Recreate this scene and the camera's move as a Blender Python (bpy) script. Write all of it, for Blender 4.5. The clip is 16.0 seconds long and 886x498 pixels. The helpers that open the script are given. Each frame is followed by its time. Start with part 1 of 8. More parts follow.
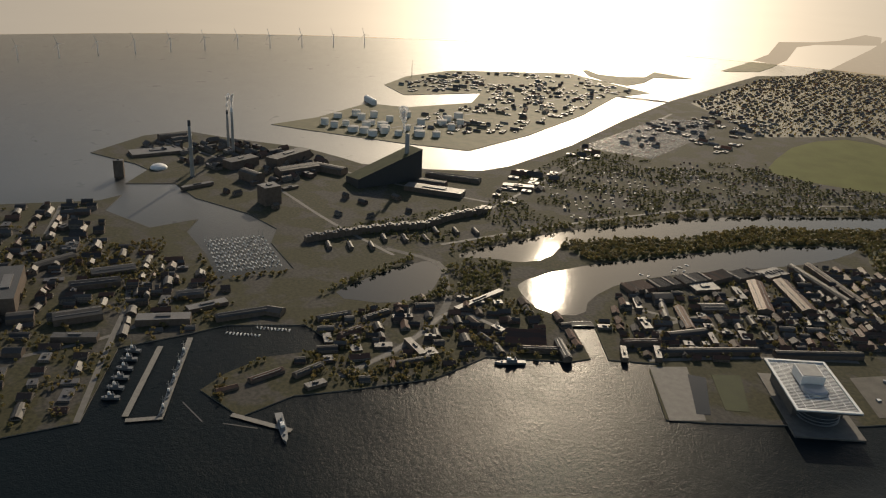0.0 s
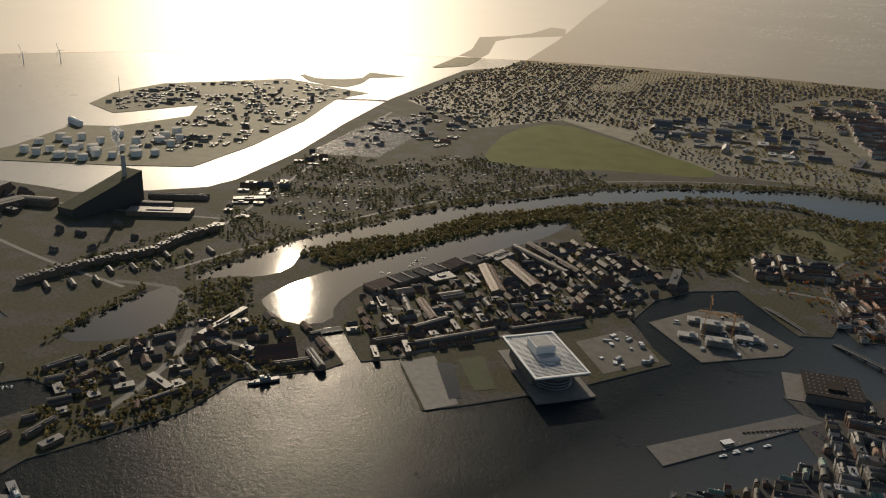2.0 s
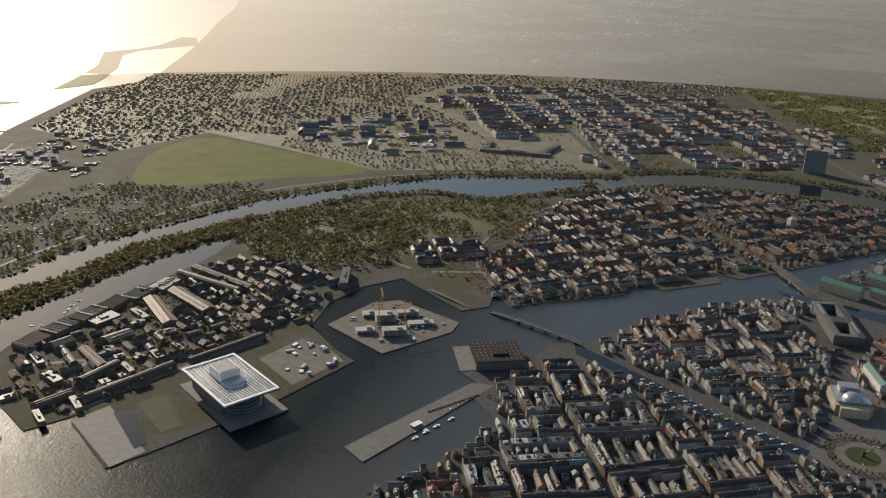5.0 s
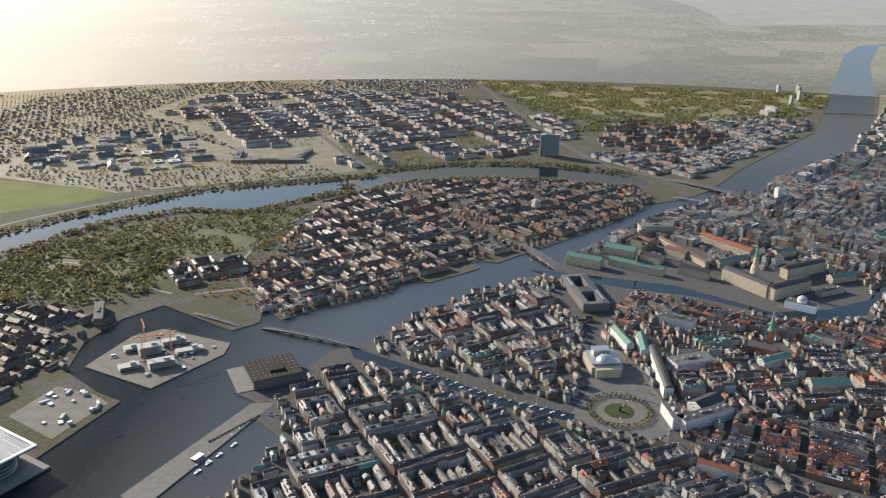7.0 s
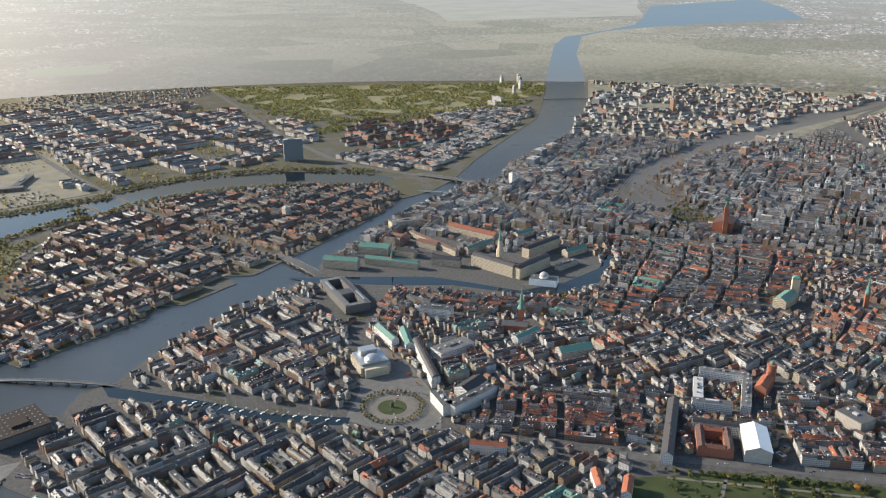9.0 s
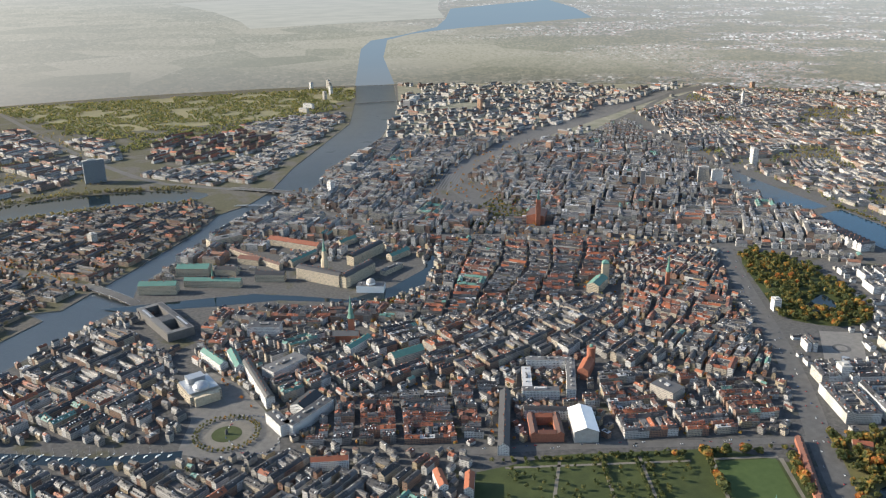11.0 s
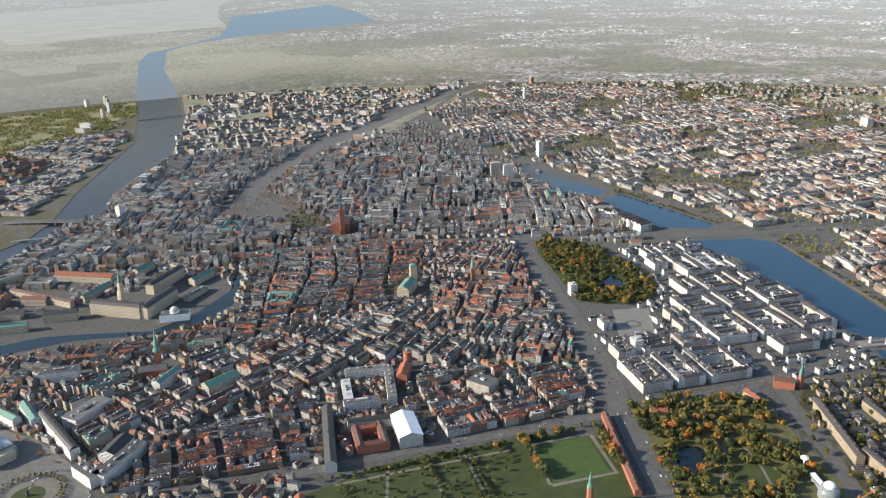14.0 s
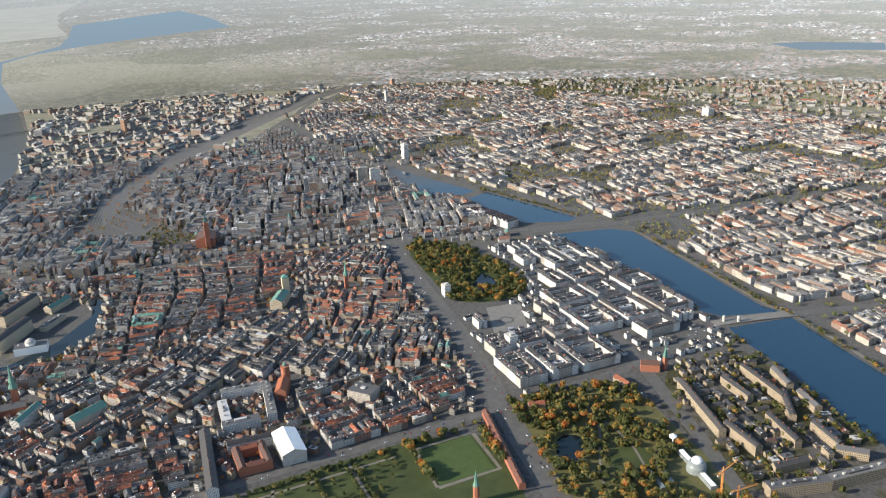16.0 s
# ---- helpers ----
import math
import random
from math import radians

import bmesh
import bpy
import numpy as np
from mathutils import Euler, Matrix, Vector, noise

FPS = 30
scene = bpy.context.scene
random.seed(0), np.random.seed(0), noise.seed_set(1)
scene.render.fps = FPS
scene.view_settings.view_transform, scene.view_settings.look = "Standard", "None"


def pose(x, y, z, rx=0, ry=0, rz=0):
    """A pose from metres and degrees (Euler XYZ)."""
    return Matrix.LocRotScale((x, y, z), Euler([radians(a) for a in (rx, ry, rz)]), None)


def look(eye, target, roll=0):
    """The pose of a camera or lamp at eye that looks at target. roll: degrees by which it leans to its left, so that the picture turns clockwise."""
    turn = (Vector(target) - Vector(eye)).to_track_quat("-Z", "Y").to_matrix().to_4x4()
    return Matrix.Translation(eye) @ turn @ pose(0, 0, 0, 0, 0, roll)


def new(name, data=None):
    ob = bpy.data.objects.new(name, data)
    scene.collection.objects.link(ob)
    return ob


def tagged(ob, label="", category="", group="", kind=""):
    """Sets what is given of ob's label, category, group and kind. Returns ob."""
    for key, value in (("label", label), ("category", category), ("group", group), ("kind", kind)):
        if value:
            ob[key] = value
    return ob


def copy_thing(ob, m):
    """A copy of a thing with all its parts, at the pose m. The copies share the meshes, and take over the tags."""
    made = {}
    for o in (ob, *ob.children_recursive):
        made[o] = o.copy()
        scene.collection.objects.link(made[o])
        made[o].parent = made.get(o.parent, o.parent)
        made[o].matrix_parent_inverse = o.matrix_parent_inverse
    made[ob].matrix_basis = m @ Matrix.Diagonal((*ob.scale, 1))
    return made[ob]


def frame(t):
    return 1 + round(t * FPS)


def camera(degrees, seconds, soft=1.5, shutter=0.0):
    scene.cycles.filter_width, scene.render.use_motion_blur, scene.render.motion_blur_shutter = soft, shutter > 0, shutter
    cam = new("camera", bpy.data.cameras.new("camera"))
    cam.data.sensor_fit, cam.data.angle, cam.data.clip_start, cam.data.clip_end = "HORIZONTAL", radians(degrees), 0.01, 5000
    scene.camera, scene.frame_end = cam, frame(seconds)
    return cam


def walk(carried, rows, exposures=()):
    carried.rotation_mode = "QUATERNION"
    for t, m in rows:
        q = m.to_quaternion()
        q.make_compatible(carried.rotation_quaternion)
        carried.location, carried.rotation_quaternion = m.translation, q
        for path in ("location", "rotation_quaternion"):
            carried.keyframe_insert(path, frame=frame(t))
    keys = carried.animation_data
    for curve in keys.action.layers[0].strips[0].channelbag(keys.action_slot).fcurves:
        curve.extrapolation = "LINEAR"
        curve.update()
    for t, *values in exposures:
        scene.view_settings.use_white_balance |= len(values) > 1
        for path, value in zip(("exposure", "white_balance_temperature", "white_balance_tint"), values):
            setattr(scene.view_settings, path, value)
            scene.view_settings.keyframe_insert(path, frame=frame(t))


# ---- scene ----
# ---- camera ----
cam = camera(56.0, 16.0, 1.15)
walk(cam, [
    (0.0, pose(592.8, 711.2, 656.9, 68.272, -2.600, -116.536)),
    (0.5, pose(592.7, 710.4, 659.8, 68.505, -2.548, -121.625)),
    (1.0, pose(592.5, 709.7, 662.7, 68.746, -2.418, -126.327)),
    (1.5, pose(592.4, 709.0, 665.6, 68.977, -2.350, -130.960)),
    (2.0, pose(592.3, 708.3, 668.6, 69.211, -2.272, -135.626)),
    (2.5, pose(592.2, 707.5, 671.5, 69.451, -2.140, -140.291)),
    (3.0, pose(592.0, 706.8, 674.4, 69.613, -1.981, -143.864)),
    (3.5, pose(591.9, 706.1, 677.3, 69.732, -1.847, -147.418)),
    (4.0, pose(591.8, 705.4, 680.2, 69.866, -1.715, -151.499)),
    (6.5, pose(591.1, 701.7, 694.8, 70.338, -0.554, -172.810)),
    (7.0, pose(591.0, 701.0, 697.7, 70.374, -0.327, -177.283)),
    (7.5, pose(590.9, 700.3, 700.6, 70.376, -0.179, 178.251)),
    (8.0, pose(590.7, 699.6, 703.5, 70.365, -0.043, 173.753)),
    (8.5, pose(590.6, 698.8, 706.4, 70.345, 0.101, 169.263)),
    (9.0, pose(590.5, 698.1, 709.3, 70.346, 0.284, 164.808)),
    (9.5, pose(590.3, 697.4, 712.2, 70.362, 0.442, 160.447)),
    (12.0, pose(589.7, 693.7, 726.8, 70.384, 1.127, 147.492)),
    (12.5, pose(589.6, 693.0, 729.7, 70.355, 1.252, 145.020)),
    (13.0, pose(589.4, 692.3, 732.6, 70.297, 1.293, 142.501)),
    (13.5, pose(589.3, 691.6, 735.5, 70.261, 1.433, 139.999)),
    (14.0, pose(589.2, 690.8, 738.5, 70.210, 1.543, 137.464)),
    (14.5, pose(589.0, 690.1, 741.4, 70.146, 1.652, 135.109)),
    (15.0, pose(588.9, 689.4, 744.3, 70.099, 1.719, 132.808)),
    (15.5, pose(588.8, 688.7, 747.2, 70.038, 1.849, 130.468)),
    (16.0, pose(588.6, 687.9, 750.1, 69.941, 1.928, 127.902)),
], exposures=[
    (0.0, -0.6, 7000, 10), (2.5, -0.7, 6900, 10), (4.0, -0.65, 6600, 10), (5.2, 0.2, 6500, 10),
    (6.5, 0.85, 6200, 10), (8.0, 0.95, 6100, 10), (9.5, 1.08, 6080, 9), (12.0, 1.13, 6050, 9), (16.0, 1.12, 6050, 9)])

# ---- sky and sun ----
SUN_AZ, SUN_EL = 125.5, 23.5          # compass bearing and height of the morning sun, degrees
world = bpy.data.worlds.new("sky")
scene.world = world
world.use_nodes = True
wn = world.node_tree.nodes
sky = wn.new("ShaderNodeTexSky")
sky.sky_type = "NISHITA"
sky.sun_disc = False
sky.sun_elevation, sky.sun_rotation = radians(SUN_EL), radians(SUN_AZ)
sky.air_density, sky.dust_density, sky.ozone_density = 1.2, 1.2, 1.2
world.node_tree.links.new(sky.outputs[0], wn["Background"].inputs[0])
wn["Background"].inputs[1].default_value = 0.108
sun = new("sun", bpy.data.lights.new("sun", "SUN"))
sun.data.energy, sun.data.angle, sun.data.color = 4.7, radians(0.6), (1.0, 0.86, 0.67)
toward = Vector((math.sin(radians(SUN_AZ)) * math.cos(radians(SUN_EL)), math.cos(radians(SUN_AZ)) * math.cos(radians(SUN_EL)), math.sin(radians(SUN_EL))))
sun.matrix_world = look(toward * 3000, (0, 0, 0))

# ---- materials ----
class Mat:
    """A small helper to wire a node material."""
    def __init__(self, name, rough=0.7, spec=0.4):
        self.m = bpy.data.materials.new(name)
        self.m.use_nodes = True
        self.t = self.m.node_tree
        self.b = self.t.nodes["Principled BSDF"]
        self.b.inputs["Roughness"].default_value = rough
        self.b.inputs["Specular IOR Level"].default_value = spec

    def node(self, kind, **inputs):
        n = self.t.nodes.new(kind)
        for k, v in inputs.items():
            self.put(n.inputs[k.replace("_", " ")], v)
        return n

    def put(self, socket, v):
        if hasattr(v, "is_output"):
            self.t.links.new(v, socket)
        else:
            socket.default_value = v

    def math(self, op, a, b=0.0, c=0.0):
        n = self.t.nodes.new("ShaderNodeMath")
        n.operation = op
        for s, v in zip(n.inputs, (a, b, c)):
            self.put(s, v)
        return n.outputs[0]

    def coords(self):
        return self.node("ShaderNodeNewGeometry").outputs["Position"]

    def noise(self, scale, detail=3.0, vec=None, rough=0.55):
        n = self.node("ShaderNodeTexNoise", Scale=scale, Detail=detail, Roughness=rough)
        self.put(n.inputs["Vector"], self.coords() if vec is None else vec)
        return n.outputs[0]

    def ramp(self, fac, stops, mode="LINEAR"):
        n = self.t.nodes.new("ShaderNodeValToRGB")
        n.color_ramp.interpolation = mode
        while len(n.color_ramp.elements) < len(stops):
            n.color_ramp.elements.new(0.5)
        for e, (p, c) in zip(n.color_ramp.elements, stops):
            e.position, e.color = p, (*c, 1)
        self.put(n.inputs[0], fac)
        return n.outputs[0]

    def mix(self, fac, a, b, mode="MIX"):
        n = self.t.nodes.new("ShaderNodeMix")
        n.data_type, n.blend_type = "RGBA", mode
        self.put(n.inputs[0], fac)
        for s, v in ((n.inputs[6], a), (n.inputs[7], b)):
            self.put(s, (*v, 1) if isinstance(v, tuple) and len(v) == 3 else v)
        return n.outputs[2]

    def colour(self, c):
        self.put(self.b.inputs["Base Color"], (*c, 1) if isinstance(c, tuple) and len(c) == 3 else c)
        return self

    def bump(self, height, strength=0.3, dist=0.3):
        n = self.node("ShaderNodeBump", Strength=strength, Distance=dist, Height=height)
        self.t.links.new(n.outputs[0], self.b.inputs["Normal"])
        return self

    def island(self):
        """A random number for each house, whether it is an object of its own or an island of a larger mesh."""
        return self.math("FRACT", self.math("ADD", self.node("ShaderNodeNewGeometry").outputs["Random Per Island"], self.node("ShaderNodeObjectInfo").outputs["Random"]))

    def sheen(self, w, rough=0.6):
        self.b.inputs["Sheen Weight"].default_value = w
        self.b.inputs["Sheen Roughness"].default_value = rough
        return self


def plain(name, c, rough=0.7, scale=0.3, vary=0.25, metal=0.0, spec=0.4, bump=0.0):
    """A surface of one colour with grain at two scales."""
    m = Mat(name, rough, spec)
    f = m.math("ADD", m.math("MULTIPLY", m.noise(scale), 0.6), m.math("MULTIPLY", m.noise(scale * 9.0), 0.4))
    lo, hi = tuple(x * (1 - vary) for x in c), tuple(min(1.0, x * (1 + vary)) for x in c)
    m.colour(m.ramp(f, [(0.3, lo), (0.7, hi)]))
    m.b.inputs["Metallic"].default_value = metal
    if bump:
        m.bump(m.noise(scale * 9.0), bump)
    return m.m


def ground_material(name, lo, hi, edge, haze, rough=0.85, spec=0.15, weeds=1.0):
    m = Mat(name, rough, spec)
    big = m.noise(0.012, 4.0)
    fine = m.noise(0.15, 3.0)
    paved = m.ramp(fine, [(0.3, lo), (0.7, hi)])
    green = m.ramp(fine, [(0.3, (0.026 * weeds, 0.028 * weeds, 0.013 * weeds)), (0.7, (0.062 * weeds, 0.056 * weeds, 0.029 * weeds))])
    m.sheen(haze, 0.5)
    m.colour(m.mix(m.ramp(big, [(edge - 0.04, (0, 0, 0)), (edge + 0.04, (1, 1, 1))]), paved, green))
    return m.m


def grass_material(name, a, b, scale=0.03, haze=0.0, rough=0.8, spec=0.25):
    m = Mat(name, rough, spec)
    f = m.math("ADD", m.math("MULTIPLY", m.noise(scale, 4.0), 0.7), m.math("MULTIPLY", m.noise(scale * 14), 0.3))
    m.colour(m.ramp(f, [(0.35, a), (0.62, b)])).sheen(haze, 0.5)
    return m.m


def water_material(name, rough, wave, height, tint, open_sea=False):
    m = Mat(name, rough, 0.075 if open_sea else 0.5)
    m.colour(tint)
    m.b.inputs["IOR"].default_value = 1.33
    p = m.coords()
    h = m.math("ADD", m.noise(1.0 / wave, 3.0, p), m.math("MULTIPLY", m.noise(0.25 / wave, 2.0, p), 1.3))
    gust = m.noise(0.011, 6.0, p, 0.68)
    m.put(m.b.inputs["Roughness"], m.math("ADD", rough * 0.62, m.math("MULTIPLY", gust, rough * 0.8)))
    n = m.node("ShaderNodeBump", Distance=height, Height=h)
    m.put(n.inputs["Strength"], m.math("ADD", 0.35, m.math("MULTIPLY", gust, 0.9)))
    m.t.links.new(n.outputs[0], m.b.inputs["Normal"])
    if open_sea:          # added glossy coat east, south and west brightens water in place of haze
        q = m.node("ShaderNodeSeparateXYZ", Vector=p)
        east = m.math("DIVIDE", m.math("SUBTRACT", q.outputs[0], 1900.0), 900.0)
        south = m.math("MULTIPLY", m.math("DIVIDE", m.math("SUBTRACT", -1000.0, q.outputs[1]), 1400.0), m.math("LESS_THAN", q.outputs[0], 1700.0))
        west = m.math("MINIMUM", m.math("DIVIDE", m.math("SUBTRACT", 1150.0, q.outputs[0]), 450.0), 0.7)
        far = m.ramp(m.math("MAXIMUM", m.math("MAXIMUM", east, west), m.math("MINIMUM", south, 1.0)), [(0.0, (0.0, 0.0, 0.0)), (1.0, (1, 1, 1))])
        m.put(m.b.inputs["Coat Weight"], far)
        m.b.inputs["Coat IOR"].default_value = 1.95
        m.b.inputs["Coat Roughness"].default_value = 0.42
    return m.m


def facade_material(name, stops):
    """Rendered and brick house fronts, one colour a house, with rows of windows."""
    m = Mat(name, 0.75, 0.3)
    wall = m.ramp(m.island(), stops, "CONSTANT")
    wall = m.mix(m.math("MULTIPLY", m.noise(0.35, 4.0), 0.4), wall, (0.25, 0.23, 0.2))
    uv = m.node("ShaderNodeSeparateXYZ", Vector=m.node("ShaderNodeUVMap").outputs[0])
    u = m.math("FRACT", m.math("DIVIDE", uv.outputs[0], 2.4))
    v = m.math("FRACT", m.math("DIVIDE", uv.outputs[1], 3.3))
    inside_u = m.math("LESS_THAN", m.math("ABSOLUTE", m.math("SUBTRACT", u, 0.5)), 0.23)
    glass = m.math("MULTIPLY", inside_u, m.math("LESS_THAN", m.math("ABSOLUTE", m.math("SUBTRACT", v, 0.55)), 0.26))
    m.colour(m.mix(glass, wall, (0.04, 0.045, 0.055)))
    m.put(m.b.inputs["Roughness"], m.math("SUBTRACT", 0.75, m.math("MULTIPLY", glass, 0.6)))
    return m.m


def roof_material(name, stops, rough=0.6, rib=0.0):
    m = Mat(name, rough, 0.3)
    base = m.ramp(m.island(), stops, "CONSTANT")
    worn = m.math("ADD", m.math("MULTIPLY", m.noise(0.25, 4.0), 0.42), m.math("MULTIPLY", m.noise(2.2, 2.0), 0.2))
    m.colour(m.mix(worn, base, (0.05, 0.045, 0.042)))
    m.bump(m.noise(1.6, 2.0), 0.35, 0.4)
    return m.m


def foliage_material(name, stops, sheen=0.0, through_share=0.4):
    """Leaves in autumn: green, olive, yellow and rust by the tree; light passes through them."""
    m = Mat(name, 0.6, 0.25)
    tree = m.math("ADD", m.math("MULTIPLY", m.noise(0.085, 1.0), 0.7), m.math("MULTIPLY", m.node("ShaderNodeObjectInfo").outputs["Random"], 0.3))
    leaf = m.noise(0.8, 2.0)
    f = m.math("ADD", m.math("MULTIPLY", tree, 0.85), m.math("MULTIPLY", leaf, 0.2))
    c = m.ramp(f, stops)
    m.sheen(sheen, 0.5)
    m.colour(c)
    through_leaf = m.node("ShaderNodeBsdfTranslucent", Color=c)
    mixer = m.node("ShaderNodeMixShader", Fac=through_share)
    m.t.links.new(m.b.outputs[0], mixer.inputs[1])
    m.t.links.new(through_leaf.outputs[0], mixer.inputs[2])
    m.t.links.new(mixer.outputs[0], m.t.nodes["Material Output"].inputs[0])
    return m.m


GROUND = ground_material("city_ground", (0.035, 0.035, 0.036), (0.08, 0.078, 0.075), 0.62, 0.05)
ISLE_GROUND = ground_material("isle_ground", (0.04, 0.038, 0.034), (0.09, 0.083, 0.071), 0.47, 0.05, 0.85, 0.1, 1.15)
GRASS = grass_material("lawn", (0.024, 0.034, 0.010), (0.045, 0.056, 0.017))
MEADOW = grass_material("meadow", (0.10, 0.11, 0.032), (0.135, 0.145, 0.045), 0.012, 0.0, 0.85, 0.1)
SCRUB = grass_material("scrub", (0.05, 0.0562, 0.0175), (0.106, 0.0938, 0.0375), 0.03, 0.0, 0.75, 0.3)
WILD = grass_material("wild_land", (0.084, 0.0868, 0.0364), (0.168, 0.147, 0.0672), 0.006, 0.06)
SUBURB_GROUND = grass_material("suburb_ground", (0.08, 0.085, 0.05), (0.17, 0.16, 0.12), 0.02, 0.06)
VILLA_GROUND = grass_material("garden_ground", (0.085, 0.08, 0.048), (0.17, 0.148, 0.092), 0.02, 0.05, 0.7, 0.35)
SEA = water_material("sea_water", 0.3, 2.1, 0.45, (0.008, 0.013, 0.016), True)
CALM = water_material("still_water", 0.045, 6.0, 0.08, (0.006, 0.012, 0.016))
LAKE = water_material("lake_water", 0.06, 6.0, 0.08, (0.01, 0.032, 0.06))
FACADE = facade_material("facade", [(0.0, (0.359, 0.312, 0.242)), (0.16, (0.39, 0.382, 0.367)), (0.32, (0.312, 0.242, 0.148)), (0.42, (0.172, 0.0858, 0.0546)), (0.54, (0.281, 0.265, 0.242)), (0.66, (0.195, 0.117, 0.078)), (0.78, (0.499, 0.491, 0.476)), (0.90, (0.187, 0.172, 0.156))])
PALE_FACADE = facade_material("pale_facade", [(0.0, (0.576, 0.568, 0.544)), (0.35, (0.448, 0.416, 0.368)), (0.55, (0.624, 0.616, 0.6)), (0.86, (0.352, 0.32, 0.28))])
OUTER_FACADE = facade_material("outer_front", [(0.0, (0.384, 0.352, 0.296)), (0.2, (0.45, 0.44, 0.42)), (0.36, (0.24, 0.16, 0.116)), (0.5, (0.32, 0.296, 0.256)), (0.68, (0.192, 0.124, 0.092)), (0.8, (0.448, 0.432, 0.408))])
VILLA_FACADE = facade_material("villa_front", [(0.0, (0.36, 0.28, 0.20)), (0.35, (0.46, 0.40, 0.32)), (0.6, (0.30, 0.18, 0.12)), (0.85, (0.62, 0.59, 0.54))])
CANAL_FACADE = facade_material("canal_front", [(0.0, (0.27, 0.20, 0.13)), (0.3, (0.20, 0.115, 0.075)), (0.5, (0.30, 0.26, 0.20)), (0.7, (0.19, 0.15, 0.12)), (0.95, (0.42, 0.40, 0.36))])
SHED_FRONT = facade_material("shed_front", [(0.0, (0.15, 0.105, 0.075)), (0.35, (0.19, 0.16, 0.13)), (0.6, (0.12, 0.07, 0.05)), (0.85, (0.24, 0.21, 0.18))])
TILE = roof_material("red_tile_roof", [(0.0, (0.24, 0.072, 0.032)), (0.25, (0.14, 0.052, 0.032)), (0.5, (0.33, 0.098, 0.038)), (0.68, (0.10, 0.048, 0.034))])
SLATE = roof_material("slate_roof", [(0.0, (0.034, 0.036, 0.041)), (0.35, (0.052, 0.050, 0.050)), (0.6, (0.026, 0.027, 0.030)), (0.84, (0.10, 0.10, 0.104))], 0.5)
FELT = roof_material("felt_roof", [(0.0, (0.087, 0.087, 0.0899)), (0.35, (0.145, 0.142, 0.138)), (0.62, (0.058, 0.058, 0.0609)), (0.93, (0.5, 0.5, 0.5))], 0.55)
# tile, sheet and felt lightened for outer districts: haze put into the colour
HAZE_PALE_TILE = roof_material("haze_pale_tile_roof", [(0.0, (0.22, 0.105, 0.065)), (0.35, (0.15, 0.095, 0.07)), (0.65, (0.34, 0.125, 0.062)), (0.8, (0.12, 0.10, 0.085))])
GREY_ROOF = roof_material("grey_sheet_roof", [(0.0, (0.117, 0.117, 0.124)), (0.4, (0.195, 0.191, 0.189)), (0.7, (0.078, 0.078, 0.078))], 0.5)
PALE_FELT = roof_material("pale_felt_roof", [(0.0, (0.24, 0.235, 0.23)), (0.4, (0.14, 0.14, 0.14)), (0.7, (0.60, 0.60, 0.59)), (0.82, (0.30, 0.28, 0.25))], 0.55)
DARK_TILE = roof_material("old_dark_tile_roof", [(0.0, (0.13, 0.06, 0.038)), (0.4, (0.09, 0.055, 0.04)), (0.75, (0.16, 0.075, 0.045))], 0.6)
TARRED = roof_material("tarred_roof", [(0.0, (0.045, 0.043, 0.042)), (0.4, (0.075, 0.07, 0.066)), (0.8, (0.11, 0.105, 0.10))], 0.55)
COPPER = roof_material("copper_roof", [(0.0, (0.09, 0.22, 0.18)), (0.5, (0.12, 0.26, 0.21))], 0.55)
FOLIAGE = foliage_material("foliage", [(0.38, (0.05, 0.066, 0.022)), (0.49, (0.09, 0.098, 0.03)), (0.56, (0.18, 0.145, 0.038)), (0.62, (0.33, 0.18, 0.036)), (0.72, (0.34, 0.105, 0.028))])
DULL_FOLIAGE = foliage_material("dull_foliage", [(0.38, (0.10, 0.105, 0.042)), (0.55, (0.16, 0.14, 0.055)), (0.68, (0.22, 0.165, 0.065))], 0.2, 0.5)
GARDEN_FOLIAGE = foliage_material("garden_foliage", [(0.38, (0.17, 0.155, 0.055)), (0.55, (0.26, 0.205, 0.07)), (0.68, (0.34, 0.235, 0.08))], 0.4, 0.6)
WOODLAND = foliage_material("scrub_foliage", [(0.38, (0.123, 0.15, 0.0527)), (0.5, (0.229, 0.22, 0.0789)), (0.58, (0.386, 0.299, 0.0878)), (0.68, (0.527, 0.351, 0.105))], 0.2, 0.5)
ASPHALT = plain("asphalt", (0.075, 0.073, 0.07), 0.8, 0.08, 0.3)
YARD = ground_material("hospital_yard", (0.05, 0.048, 0.045), (0.10, 0.095, 0.088), 0.5, 0.0)
SETTS = plain("square_setts", (0.10, 0.096, 0.09), 0.75, 0.1, 0.3)
PAVING = plain("paving", (0.14, 0.133, 0.122), 0.75, 0.1, 0.25)
QUAY = plain("quay_stone", (0.2, 0.19, 0.17), 0.7, 0.2, 0.3)
GRAVEL = plain("gravel", (0.12, 0.11, 0.093), 0.85, 0.05, 0.3)
BARK = plain("bark", (0.06, 0.045, 0.03), 0.9)
WHITE = plain("white_paint", (0.74, 0.74, 0.72), 0.5, 0.1, 0.06)
CONCRETE = plain("concrete", (0.34, 0.33, 0.31), 0.75, 0.12, 0.2)
DARKMETAL = plain("dark_metal", (0.06, 0.062, 0.065), 0.45, 0.3, 0.25)
STEEL = plain("steel", (0.35, 0.36, 0.37), 0.4, 0.3, 0.15, 0.6)
BRICK = plain("red_brick", (0.26, 0.1, 0.06), 0.8, 0.5, 0.3)
SANDSTONE = plain("sandstone", (0.42, 0.35, 0.25), 0.8, 0.3, 0.25)
DARKSTONE = plain("dark_stone", (0.11, 0.105, 0.1), 0.6, 0.15, 0.2)
